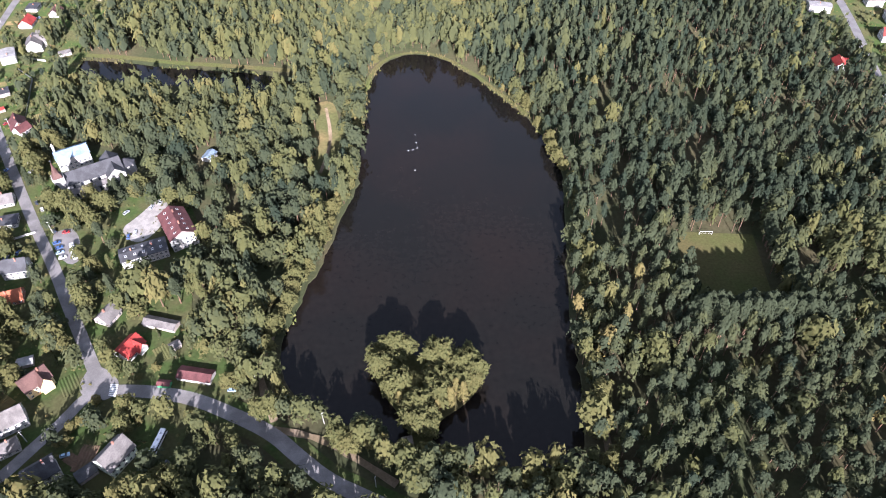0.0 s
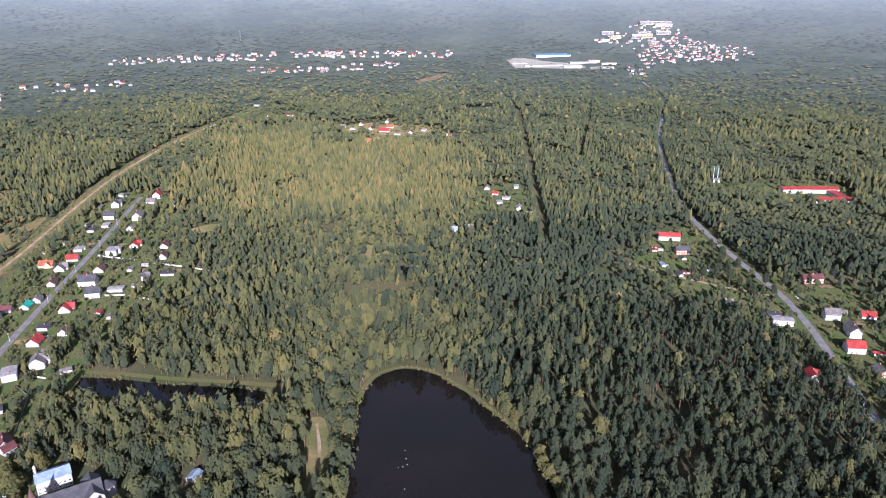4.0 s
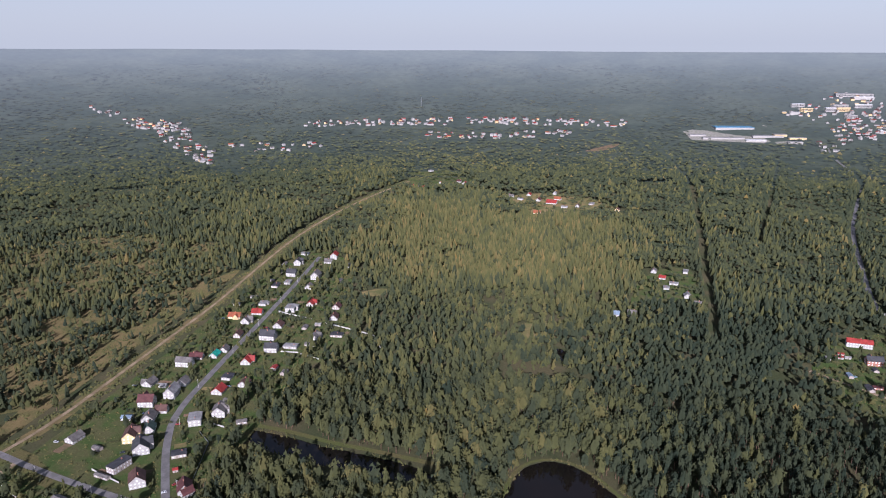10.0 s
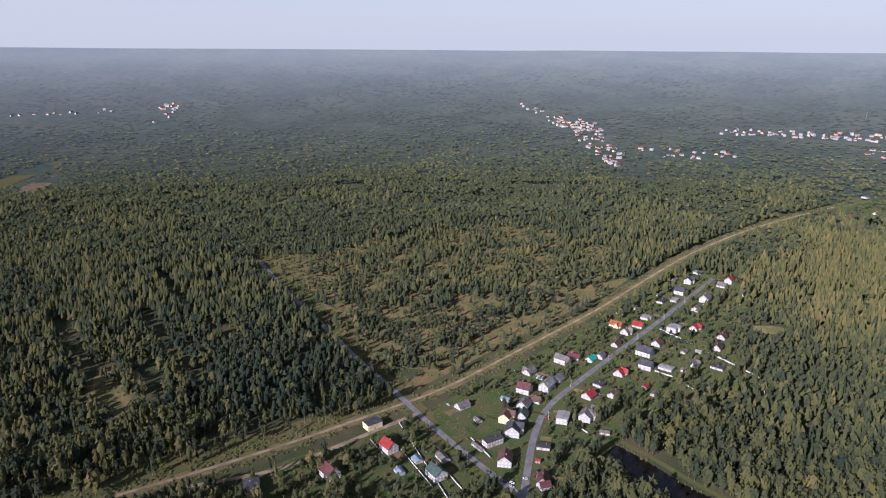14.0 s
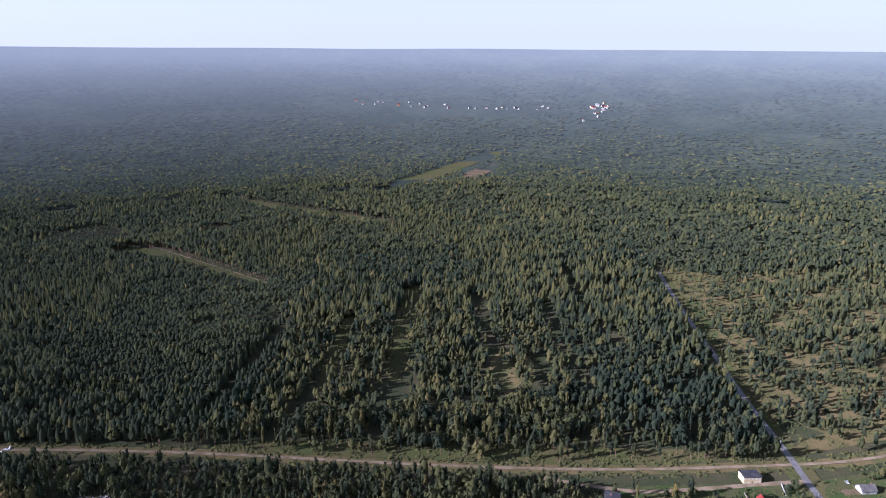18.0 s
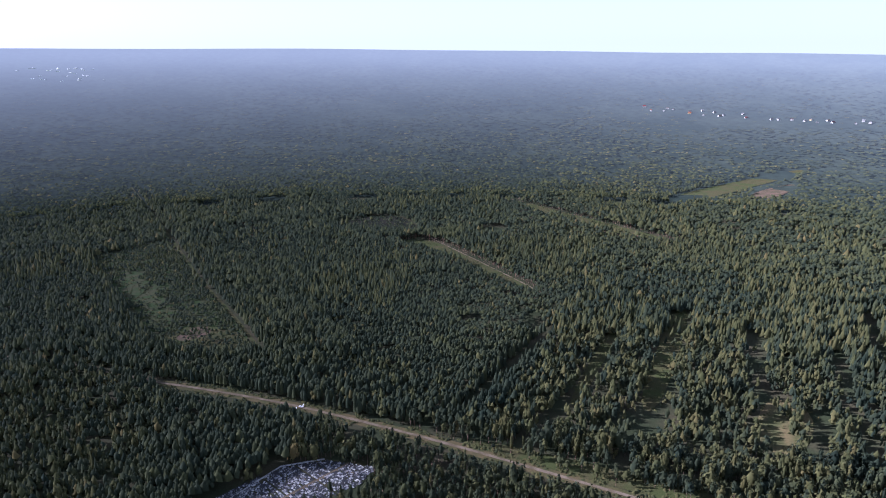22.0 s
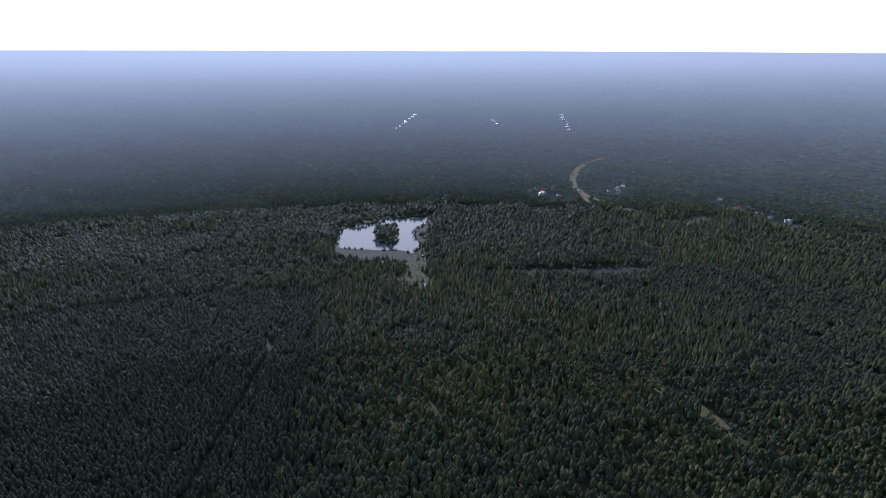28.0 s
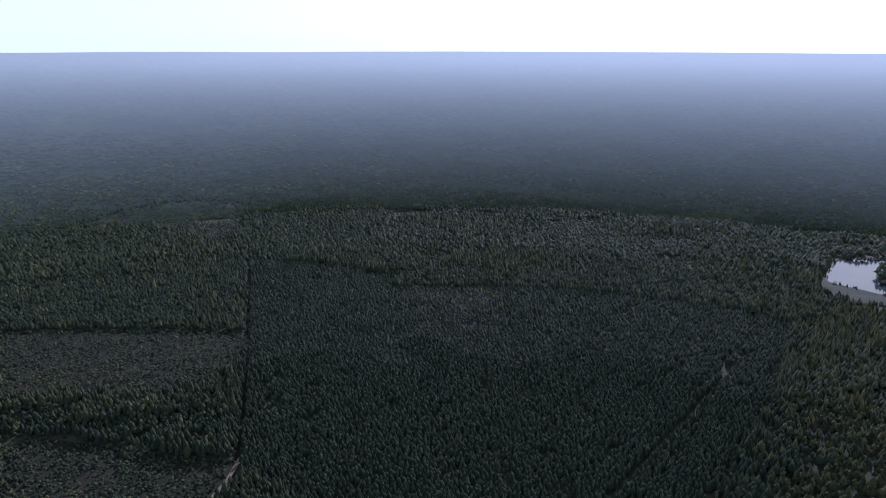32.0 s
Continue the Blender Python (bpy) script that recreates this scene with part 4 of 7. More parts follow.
def stand(x, y, rng):
    """Kind, height, width and tone of the trees at these places."""
    n = len(x)
    ox, oy = x, y
    x, y = x + 45 * waves(ox, oy, 160.0, 55) + rng.normal(0, 14, n), y + 45 * waves(ox, oy, 160.0, 56) + rng.normal(0, 14, n)
    w = waves(x, y, 420.0, 11) + 0.5 * waves(x, y, 120.0, 12)
    pine = w + 0.55 * ((x > 95) & (y > 0)) + 0.8 * (y < -60) + 0.4 * (y > 1500) + 0.7 * ((x < -700) & (y > 550))
    pine = pine - 0.75 * inside(STRIPS, x, y) - 1.4 * inside(BIRCH, x, y) - 0.9 * inside(HEATH, x, y) - 1.0 * ((x < -60) & (y > 100) & (y < 700) & (x > -480))
    pine = pine - 1.3 * ((x < 10) & (x > -420) & (y < -380) & (y > -1300) & (x < -40 - (y + 900) * 0.1)) - 0.5 * ((x > -640) & (x <= -420) & (y < -330) & (y > -1000)) - 0.8 * ((x < 60) & (y > 400) & (y < 1000) & (x > -330)) - 0.9 * ((x < -650) & (x > -1100) & (y < -1100))
    leafy = pine + rng.normal(0, 0.45, n) < 0.12
    leafy |= (inside(VILLAGE_B, ox, oy) | inside(VILLAGE_C, ox, oy)) & (rng.uniform(0, 1, n) < 0.8)
    kind = np.where(leafy, 1, 0)
    kind = np.where(~leafy & (rng.uniform(0, 1, n) < 0.12), 2, kind)
    kind = np.where(leafy & (rng.uniform(0, 1, n) < 0.18), 2, kind)
    tone = np.where(leafy, 0.44 + 0.12 * rng.normal(0, 1, n), 0.235 + 0.08 * rng.normal(0, 1, n)) + 0.05 * w
    tone = tone + 0.08 * inside(BIRCH, x, y) - 0.03 * inside(STRIPS, x, y) + 0.03 * ((x < 60) & (x > -330) & (y > 380) & (y < 900)) - 0.03 * inside(HEATH, x, y)
    strips = inside(STRIPS, ox, oy)
    golden = strips & (waves(ox, oy, 45.0, 58) + rng.normal(0, 0.5, n) > 0.1) & leafy
    kind = np.where(golden & (rng.uniform(0, 1, n) < 0.6), 2, kind)
    tone = np.where(strips, np.where(golden, 0.54 + 0.07 * rng.normal(0, 1, n), tone - 0.12), tone)
    tone = np.where(rng.uniform(0, 1, n) < 0.008, 0.74, tone)
    h = (19.0 + 2.6 * waves(x, y, 260.0, 13)) * rng.uniform(0.76, 1.2, n)
    clump = waves(ox, oy, 34.0, 14) + 0.7 * waves(ox, oy, 90.0, 15)
    tone = tone + 0.035 * clump
    h = h * (1 + 0.13 * clump)
    h = np.where(kind == 0, h * 0.5 + 0.5 * (19.0 + 2.6 * waves(ox, oy, 260.0, 13)) * (1 + 0.1 * clump), h)
    h = np.where(inside(VILLAGE_B, x, y) | inside(VILLAGE_C, x, y), h * rng.uniform(0.3, 0.72, n), h)
    h = np.where(inside(STRIPS, x, y), h * 1.12, h)
    h = np.where(inside(HEATH, x, y), h * 0.82, h)
    h = np.where(inside(VILLAGE_A, x, y), h * 0.6, h)
    h = np.where((rng.uniform(0, 1, n) < 0.1), h * 0.6, h)
    h = np.where((ox > 120) & (ox < 200) & (oy > 205) & (oy < 240), np.maximum(h, 20) * 1.15, h)
    # planted blocks, each of one age
    u, v = (ox * 0.766 + oy * 0.643) / 250.0, (oy * 0.766 - ox * 0.643) / 130.0
    age = np.sin(np.floor(u) * 12.9898 + np.floor(v + 0.4 * np.sin(np.floor(u) * 2.1)) * 78.233) * 43758.5453 % 1.0
    block = (np.hypot(ox, oy) > 750) & ~leafy & ~strips & ~inside(HEATH, ox, oy) & ~inside(BIRCH, ox, oy)
    h = np.where(block, h * (0.70 + 0.45 * age), h)
    tone = np.where(block, tone + 0.10 * (age - 0.45), tone)
    near = np.hypot(ox, oy) < 950
    tone = tone - 0.12 * (near & (oy > 300))
    for poly, share in LOW:
        young = inside(poly, ox, oy)
        h = np.where(young, (0.35 * h + 12.5) * share, h)
    even = inside(YOUNG_S, ox, oy)
    kind, leafy = np.where(even & (rng.uniform(0, 1, n) < 0.97), 0, kind), leafy & ~even
    tone = np.where(even, 0.2 + 0.04 * rng.normal(0, 1, n), tone) + 0.1 * inside(GOLD, ox, oy)
    return kind, h, leafy, np.clip(tone, 0.02, 0.95)


def scatter(step, r0, r1, seed, sector=None):
    rng = np.random.default_rng(seed)
    n = int(2 * r1 / step) + 1
    gx, gy = np.meshgrid(np.arange(n), np.arange(n))
    x = (gx + 0.5 * (gy % 2)) * step - r1 + rng.uniform(-0.42, 0.42, gx.shape) * step
    y = gy * step - r1 + rng.uniform(-0.42, 0.42, gx.shape) * step
    x, y = x.ravel(), y.ravel()
    d = np.hypot(x, y)
    d = d + 60 * waves(x, y, 190.0, 91) * np.clip((d - 520) / 200, 0, 1)
    a = np.degrees(np.arctan2(-x, y)) % 360
    ok = (d > r0) & (d <= r1)
    if sector:
        ok &= sector(d, a)
    return x[ok], y[ok], rng


def seen_near(d, a):
    front = (a < 76) | (a > 284)
    side = (a >= 48) & (a < 246)
    return (front & (d > 95) & (d < 460)) | (((a < 48) | (a > 318)) & (d > 95)) | (side & (d > 390))


def seen_wide(d, a):
    return (a < 246) | (a > 318)


def seen_first(d, a):
    return ((a < 76) | (a > 284)) & (d > 95)


def seen_south(d, a):
    return (a > 115) & (a < 246) & (d > 500)


def seen_beyond(d, a):
    return seen_wide(d, a) & ((d > 640) | seen_south(d, a))


def seen_later(d, a):
    return seen_near(d, a) & ~(seen_first(d, a) & (d <= 460)) & ~seen_south(d, a)


def near_wood(step, r0, r1, sector, tufts, size, seed):
    x, y, rng = scatter(step, r0, r1, seed, sector)
    ok = wooded(x, y, rng)
    x, y = x[ok], y[ok]
    kind, h, leafy, tone = stand(x, y, rng)
    wide = np.where(leafy, 4.9, 3.4) * rng.uniform(0.68, 1.32, len(x)) * (0.5 + 0.5 * h / 17) * step / 7.3
    wide = np.where(kind == 2, wide * 0.75, wide)
    foot = np.where(leafy, 0.14, 0.42)
    plant("forest", "mixed forest of pines and leafy trees round the pond", x, y, kind, h, wide, foot, tone, "ico", tufts, size, np.ones(len(x), bool), seed + 10)


def at_edge(x, y, gap):
    """Places beside open land, where crowns reach down."""
    edge = np.zeros(len(x), bool)
    for p in (CUT_C, CUT_E, CUT_F, CUT_G, CUT_H, CUT_I, CUT_J, CUT_K, YOUNG_E, YOUNG_S, YOUNG_T, FIELD_A, LANE_A, LANE_B, LANE_C, HEATH, GLADE_A):
        edge |= off_line(p, x, y, True) < gap
    for line in (RIDE_A, RIDE_B, RIDE_C, RIDE_D, RIDE_E, ROAD_EAST[6:], ROAD_CROSS, TRACK, *(r for r, _ in ROWS)):
        edge |= off_line(line, x, y) < gap
    return edge


def grow_forest():
    for step, r0, r1, sector, tufts, size, seed in ((7.3, 90, 460, seen_first, 135, 0.18, 21), (6.5, 90, 640, seen_later, 28, 0.27, 27)):
        near_wood(step, r0, r1, sector, tufts, size, seed)
    for step, r0, r1, core, label, seed in ((4.7, 500, 900, "blob", "dense pine and mixed forest", 22), (5.2, 900, 1400, "tip", "dense forest of fine pine crowns", 26), (7.3, 1400, FLAT, "tip", "far pine forest", 23)):
        x, y, rng = scatter(step, r0, r1, seed, seen_beyond)
        ok = wooded(x, y, rng)
        x, y = x[ok], y[ok]
        kind, h, leafy, tone = stand(x, y, rng)
        if core == "blob":  # broad crowns stand wider apart than planted pines
            ok = ~leafy | (rng.uniform(0, 1, len(x)) < 0.5)
            x, y, kind, h, leafy, tone = (v[ok] for v in (x, y, kind, h, leafy, tone))
        wide = np.where(leafy, np.where(core == "blob", 0.78, 0.58), np.where(y < -150, 0.63, 0.57)) * step * rng.uniform(0.72, 1.28, len(x)) * (0.55 + 0.45 * h / 17)
        h = np.where(leafy, h * rng.uniform(0.78, 1.22, len(x)), h)
        foot = np.where(leafy, 0.25, 0.66) if core == "tip" else np.where(leafy, 0.12, 0.62)
        foot = foot - (0.2 if core == "tip" else 0.1) * (y < -150) - 0.15 * inside(YOUNG_S, x, y)
        trunks = np.zeros(len(x), bool)
        for p in (CUT_B, CUT_D):
            trunks |= off_line(p, x, y, True) < 22
        foot = np.where(trunks, 0.5, np.where(at_edge(x, y, 20), 0.22, foot))
        plant("forest", label, x, y, kind, h, wide, foot, tone, core, 0, 0.4, trunks, seed + 10)
    # unseen quarter behind, thinly planted
    x, y, rng = scatter(15.0, 60, 1500, 24, lambda d, a: ~(seen_near(d, a) | seen_beyond(d, a)))
    ok = wooded(x, y, rng)
    x, y = x[ok], y[ok]
    kind, h, leafy, tone = stand(x, y, rng)
    plant("forest", "forest behind the pond", x, y, kind, h, 7.0 * rng.uniform(0.8, 1.2, len(x)), np.full(len(x), 0.15), tone, "oct", 0, 0.4, np.zeros(len(x), bool), 34)
    # woods on the far slopes
    rng = np.random.default_rng(25)
    m = 105000
    r = FLAT + 3 + 2700 * rng.uniform(0, 1, m) ** 1.9
    a = np.radians(rng.uniform(-42, 240, m))
    d = FLAT / (1 - (r - FLAT) / (RIM - FLAT))
    x, y = -np.sin(a) * d, np.cos(a) * d
    ok = wooded(x, y, rng)
    x, y, r = x[ok], y[ok], r[ok]
    kind, h, leafy, tone = stand(x, y, rng)
    thin = np.clip(1.0 - (r - FLAT) / 1900.0, 0.12, 1)
    # these crowns carry the same painted haze glow as the hills
    plant("distant_forest", "far forest canopy, haze painted as glow", x, y, kind, h * 0.95 * thin, (4.2 + 5.0 * np.clip((r - FLAT) / 1500.0, 0, 1)) * rng.uniform(0.7, 1.3, len(x)), np.where(at_edge(x, y, 30), 0.2, 0.62), tone, "tip", 0, 0.4, np.zeros(len(x), bool), 35, leaf=HAZY_LEAF, smooth=True)


# ---- single trees ----
def tree_kind(name, label, kind, height, width, foot, tone, seed):
    rng = np.random.default_rng(seed)
    cv, cf = crown(rng, kind, "ico", 820, 0.115)
    V = cv * np.array([width, width, height * (1 - foot)]) + np.array([0, 0, height * foot])
    lump = 1 + 0.16 * np.sin(V[:, 0] * 1.9 + seed) * np.cos(V[:, 1] * 1.7 - seed) + 0.1 * np.sin(V[:, 2] * 1.6)
    V[:, :2] *= lump[:, None]
    root = new(name, None)
    me = soup("crown", V, cf, np.full(len(V), tone) + rng.normal(0, 0.03, len(V)), None, [LEAF])
    s = Shape()
    n = 7
    rings = [(0, height * 0.020), (height * foot, height * 0.014), (height * 0.85, height * 0.004)]
    vs = [(r * cos(2 * pi * i / n) + 0.15 * sin(z), r * sin(2 * pi * i / n), z - 0.15) for z, r in rings for i in range(n)]
    s.add(vs, [(k * n + i, k * n + (i + 1) % n, (k + 1) * n + (i + 1) % n, (k + 1) * n + i) for k in range(2) for i in range(n)])
    for i in range(6):
        m = Matrix.Translation((0, 0, height * (foot + 0.06 * i))) @ Matrix.Rotation(i * 2.4, 4, "Z") @ Matrix.Rotation(radians(58), 4, "Y")
        s.tube(0, 0, 0, width * 0.8, height * 0.006, height * 0.002, 5, 0, m)
    part("trunk", s.mesh("trunk", BARK), root, label="rough brown trunk with limbs")
    part("crown", me, root)
    return tagged(root, label, "tree", "single trees")


def single_trees():
    rng = np.random.default_rng(77)
    kinds = [tree_kind("broadleaf_tree", "tall green broadleaf tree", 1, 17, 5.0, 0.14, 0.50, 1), tree_kind("broadleaf_tree", "round olive-green broadleaf tree", 1, 14, 4.6, 0.12, 0.58, 2),
             tree_kind("pine_tree", "tall dark green pine", 0, 19, 3.4, 0.42, 0.20, 3), tree_kind("spruce_tree", "dark green pointed spruce", 2, 15, 3.1, 0.05, 0.24, 4),
             tree_kind("garden_tree", "small yellow-green garden tree", 1, 6.5, 2.6, 0.15, 0.66, 5), tree_kind("shrub", "low rounded garden shrub", 1, 3.2, 1.9, 0.02, 0.55, 6),
             tree_kind("birch_tree", "slender pale green birch", 2, 15, 3.0, 0.15, 0.70, 7)]
    used = set()

    def put(k, x, y, size=1.0, z=0.0):
        m = pose(x, y, z, 0, 0, rng.uniform(0, 360)) @ Matrix.Diagonal((size * rng.uniform(0.9, 1.1), size * rng.uniform(0.9, 1.1), size, 1))
        if k in used:
            t = copy_thing(kinds[k], m)
            t.matrix_basis = m
        else:
            used.add(k)
            kinds[k].matrix_basis = m

    isle = np.array(ISLAND, float)
    c = isle.mean(0)
    pts = []
    while len(pts) < 46:
        p = c + rng.uniform(-30, 30, 2)
        ok = inside(c + (isle - c) * 0.97, p[:1], p[1:])[0] and p[1] > 166 and np.hypot(*(p - (-14, 203))) > 8
        if ok and all(np.hypot(*(p - q)) > 4.1 for q in pts):
            pts.append(p)
            put(rng.choice([0, 1, 1, 0, 6]), *p, rng.uniform(0.75, 1.08), 0.25)
    # leafy belt on the south and east banks
    for x0, y0, x1, y1, n in ((-46, 160, 58, 140, 22), (72, 150, 80, 300, 26), (-66, 178, -90, 178, 4), (-94, 235, -70, 300, 12), (-64, 330, -66, 470, 14)):
        for i in range(n):
            u = (i + rng.uniform(-0.3, 0.3)) / n
            put(rng.choice([0, 1, 1, 6]), x0 + (x1 - x0) * u + rng.normal(0, 1.6), y0 + (y1 - y0) * u + rng.normal(0, 1.6), rng.uniform(0.6, 0.95))
    for i in range(46):
        x, y = np.interp(i / 45, [0, 0.12, 0.28, 0.40, 0.52, 0.72, 0.9, 1], [-89, -82, -71, -66, -58, -61, -61, -50]), np.interp(i / 45, [0, 0.12, 0.28, 0.40, 0.52, 0.72, 0.9, 1], [214, 244, 286, 315, 342, 397, 461, 502])
        put(rng.choice([0, 1, 1, 6]), x + rng.normal(0, 1.0), y + rng.normal(0, 1.2), rng.uniform(0.55, 0.9))
    for i in range(24):
        x, y = np.interp(i / 23, [0, 0.25, 0.6, 1], [81, 80, 63, 32]), np.interp(i / 23, [0, 0.25, 0.6, 1], [300, 345, 421, 474])
        put(rng.choice([0, 1, 6, 2]), x + rng.normal(0, 1.2), y + rng.normal(0, 1.5), rng.uniform(0.6, 0.95))
    for i in range(14):
        put(2, 127 + 4.6 * i + rng.normal(0, 0.6), 229 + rng.normal(0, 0.8), rng.uniform(1.3, 1.5))
        put(2, 129 + 4.6 * i + rng.normal(0, 0.6), 223 + rng.normal(0, 0.8), rng.uniform(1.35, 1.55))
    for i in range(12):
        put(2, 185 + 0.08 * i + rng.normal(0, 0.8), 236 + 5.2 * i, rng.uniform(1.0, 1.2))
    for x, y in ((319, 732), (319, 713), (316, 683), (313, 665), (319, 654), (323, 646), (323, 636), (329, 631), (291, 677), (287, 682), (280, 688), (322, 695), (344, 656), (340, 632), (326, 722), (310, 690), (334, 700), (334, 745), (330, 770), (366, 655), (380, 700), (390, 655), (425, 665), (300, 672)):
        put(2, x + rng.normal(0, 1.2), y + rng.normal(0, 1.2), rng.uniform(0.85, 1.1))
    # village gardens
    box = [(x, y) for x, y in zip(rng.uniform(-300, -95, 900), rng.uniform(136, 420, 900))]
    made = 0
    for x, y in box:
        a, b = np.array([x]), np.array([y])
        if made >= 165 or not inside(VILLAGE_A, a, b)[0]:
            continue
        if any(off_line(softened(line, 1), a, b)[0] < gap for line, gap in ((ROAD_MAIN, 6.5), (ROAD_SOUTH, 6.5), (ROAD_WEST, 5.5))):
            continue
        if any((x - p) ** 2 + (y - q) ** 2 < (r + 2) ** 2 for p, q, r in ROOMS) or (abs(x + 186) < 14 and abs(y - 312) < 20) or (abs(x + 128) < 12 and abs(y - 160) < 13):
            continue
        made += 1
        tall = (y > 240 and x > -240) or (y < 175 and x > -125)
        put(rng.choice([0, 1, 3, 2, 0] if tall else [4, 4, 5, 1, 1, 3, 0]), x, y, rng.uniform(0.7, 1.05))


def along(line, gap):
    """A band on both sides of a line."""
    p = softened(line, 1)
    d = np.gradient(p, axis=0)
    n = np.stack([-d[:, 1], d[:, 0]], 1) / np.linalg.norm(d, axis=1)[:, None]
    return np.concatenate([p + n * gap, (p - n * gap)[::-1]])


def scrub():
    """Bushes, tall weeds and grass tufts over the open land."""
    rng = np.random.default_rng(61)
    X, Y, W, H, T = [], [], [], [], []
    for poly, each, big, tone in ((VILLAGE_A, 14, 1.0, 0.56), (VILLAGE_B, 16, 1.1, 0.56), (VILLAGE_C, 22, 1.1, 0.56), (MEADOW_N, 12, 1.2, 0.6), (MEADOW_S, 8, 1.6, 0.52), (MEADOW_X, 12, 1.5, 0.55), (HEATH, 30, 1.6, 0.5), (GREEN_V, 60, 0.7, 0.55),
                                  (LANE_A, 20, 1.4, 0.5), (LANE_B, 20, 1.4, 0.58), (LANE_C, 20, 1.4, 0.5), (CUT_B, 30, 1.6, 0.45), (CUT_C, 26, 2.0, 0.3), (CUT_D, 30, 1.6, 0.5), (CUT_E, 34, 1.6, 0.42), (CUT_F, 22, 1.6, 0.42), (CUT_G, 40, 2.0, 0.3), (CUT_H, 60, 1.8, 0.3), (CUT_I, 34, 1.8, 0.35), (CUT_J, 70, 2.0, 0.4),
                                  (MARSH, 22, 1.6, 0.72), (along(TRACK[:9], 14), 9, 1.5, 0.5), (along(TRACK[8:], 13), 8, 1.5, 0.47), (PITCH, 900, 0.8, 0.6)):
        p = np.array(poly, float)
        area = abs(np.dot(p[:, 0], np.roll(p[:, 1], 1)) - np.dot(p[:, 1], np.roll(p[:, 0], 1))) / 2
        lo, hi = p.min(0), p.max(0)
        n = int((hi - lo).prod() / each)
        x, y = rng.uniform(lo[0], hi[0], n), rng.uniform(lo[1], hi[1], n)
        ok = inside(p, x, y) & (waves(x, y, 30.0, 62) > -0.35)
        for line, gap in WAYS[:7]:
            ok &= off_line(softened(line, 1), x, y) > 4.2
        for a, b, r in ROOMS:
            ok &= (x - a) ** 2 + (y - b) ** 2 > (r * 0.72) ** 2
        k = int(ok.sum())
        X.append(x[ok]), Y.append(y[ok]), W.append(big * rng.uniform(0.5, 1.4, k)), H.append(big * rng.uniform(0.6, 2.0, k)), T.append(np.full(k, tone) + rng.normal(0, 0.09, k))
    x, y, t = np.concatenate(X), np.concatenate(Y), np.clip(np.concatenate(T), 0.02, 0.95)
    plant("scrub", "bushes, weeds and grass tufts on open land", x, y, np.ones(len(x), int), np.concatenate(H), np.concatenate(W), np.full(len(x), -0.05), t, "tip", 0, 0.4, np.zeros(len(x), bool), 63, "scrub")


def reeds():
    rng = np.random.default_rng(9)
    V = []
    for edge, size, n in ((POND_EDGE, 1.0, 5), (CANAL_EDGE, 1.0, 5), (LAKE_EDGE, 2.2, 6)):
        p = np.array(edge)
        c = p.mean(0)
        for i in range(len(p)):
            if waves(p[i, 0], p[i, 1], 60.0, 8) < (-0.35 if p[i, 1] > 400 or p[i, 1] < 0 else 0.35):
                continue
            for _ in range(n):
                q = p[i] + rng.normal(0, 1.3 * size, 2) + (p[i] - c) * 0.004
                h, w, a = rng.uniform(1.2, 2.6) * size, rng.uniform(0.5, 1.1) * size, rng.uniform(0, pi)
                dx, dy = cos(a) * w, sin(a) * w
                V += [(q[0] - dx, q[1] - dy, -0.6), (q[0] + dx, q[1] + dy, -0.6), (q[0] + rng.normal(0, 0.4), q[1] + rng.normal(0, 0.4), h)]
    V = np.array(V)
    me = soup("reeds", V, np.arange(len(V)).reshape(-1, 3), None, None, [REED])
    tagged(new("reeds", me), "yellow-green reeds along the shores", "reeds", kind="stuff")

# ---- buildings ----
def window_mesh(w, h):
    s = Shape()
    s.box(-w / 2, -0.02, 0, w / 2, 0.05, h, 0)
    return s.mesh("window", FRAME)


def pane_mesh(w, h):
    s = Shape()
    for x in (-w / 4, w / 4):
        s.box(x - w / 4 + 0.07, 0.05, 0.08, x + w / 4 - 0.04, 0.065, h - 0.08, 0)
    return s.mesh("pane", GLASS)


WIN, PANE = window_mesh(1.3, 1.35), pane_mesh(1.3, 1.35)
door_shape = Shape().box(-0.55, -0.02, 0, 0.55, 0.06, 2.1).box(0.35, 0.06, 1.0, 0.45, 0.12, 1.08)
DOOR = door_shape.mesh("door", WOOD)
CHIMNEY = Shape().box(-0.35, -0.35, -1.6, 0.35, 0.35, 1.0).box(-0.42, -0.42, 1.0, 0.42, 0.42, 1.12).mesh("chimney", WALLS["c"])
TRACKS = [softened(p, 1) for p in (ROAD_SOUTH, ROAD_WEST, ROAD_MAIN, ROAD_CROSS, ROAD_EAST, DIRT_ROAD, TRACK)]


def street_turn(x, y):
    """The direction of the nearest street, in degrees."""
    best, turn = 1e9, 0
    for p in TRACKS:
        for a, b in zip(p[:-1], p[1:]):
            m = (a + b) / 2
            d = np.hypot(x - m[0], y - m[1])
            if d < best:
                best, turn = d, math.degrees(math.atan2(b[1] - a[1], b[0] - a[0]))
    return turn


def gable(s, w, d, z0, z1, k=0):
    """Walls of a gabled body: eaves along x at z0, ridge at z1."""
    a, b = w / 2, d / 2
    s.add([(-a, -b, -0.3), (a, -b, -0.3), (a, b, -0.3), (-a, b, -0.3), (-a, -b, z0), (a, -b, z0), (a, b, z0), (-a, b, z0), (-a, 0, z1), (a, 0, z1)],
          [(0, 1, 5, 4), (2, 3, 7, 6), (1, 2, 6, 9, 5), (3, 0, 4, 8, 7), (4, 5, 9, 8), (6, 7, 8, 9)], k)


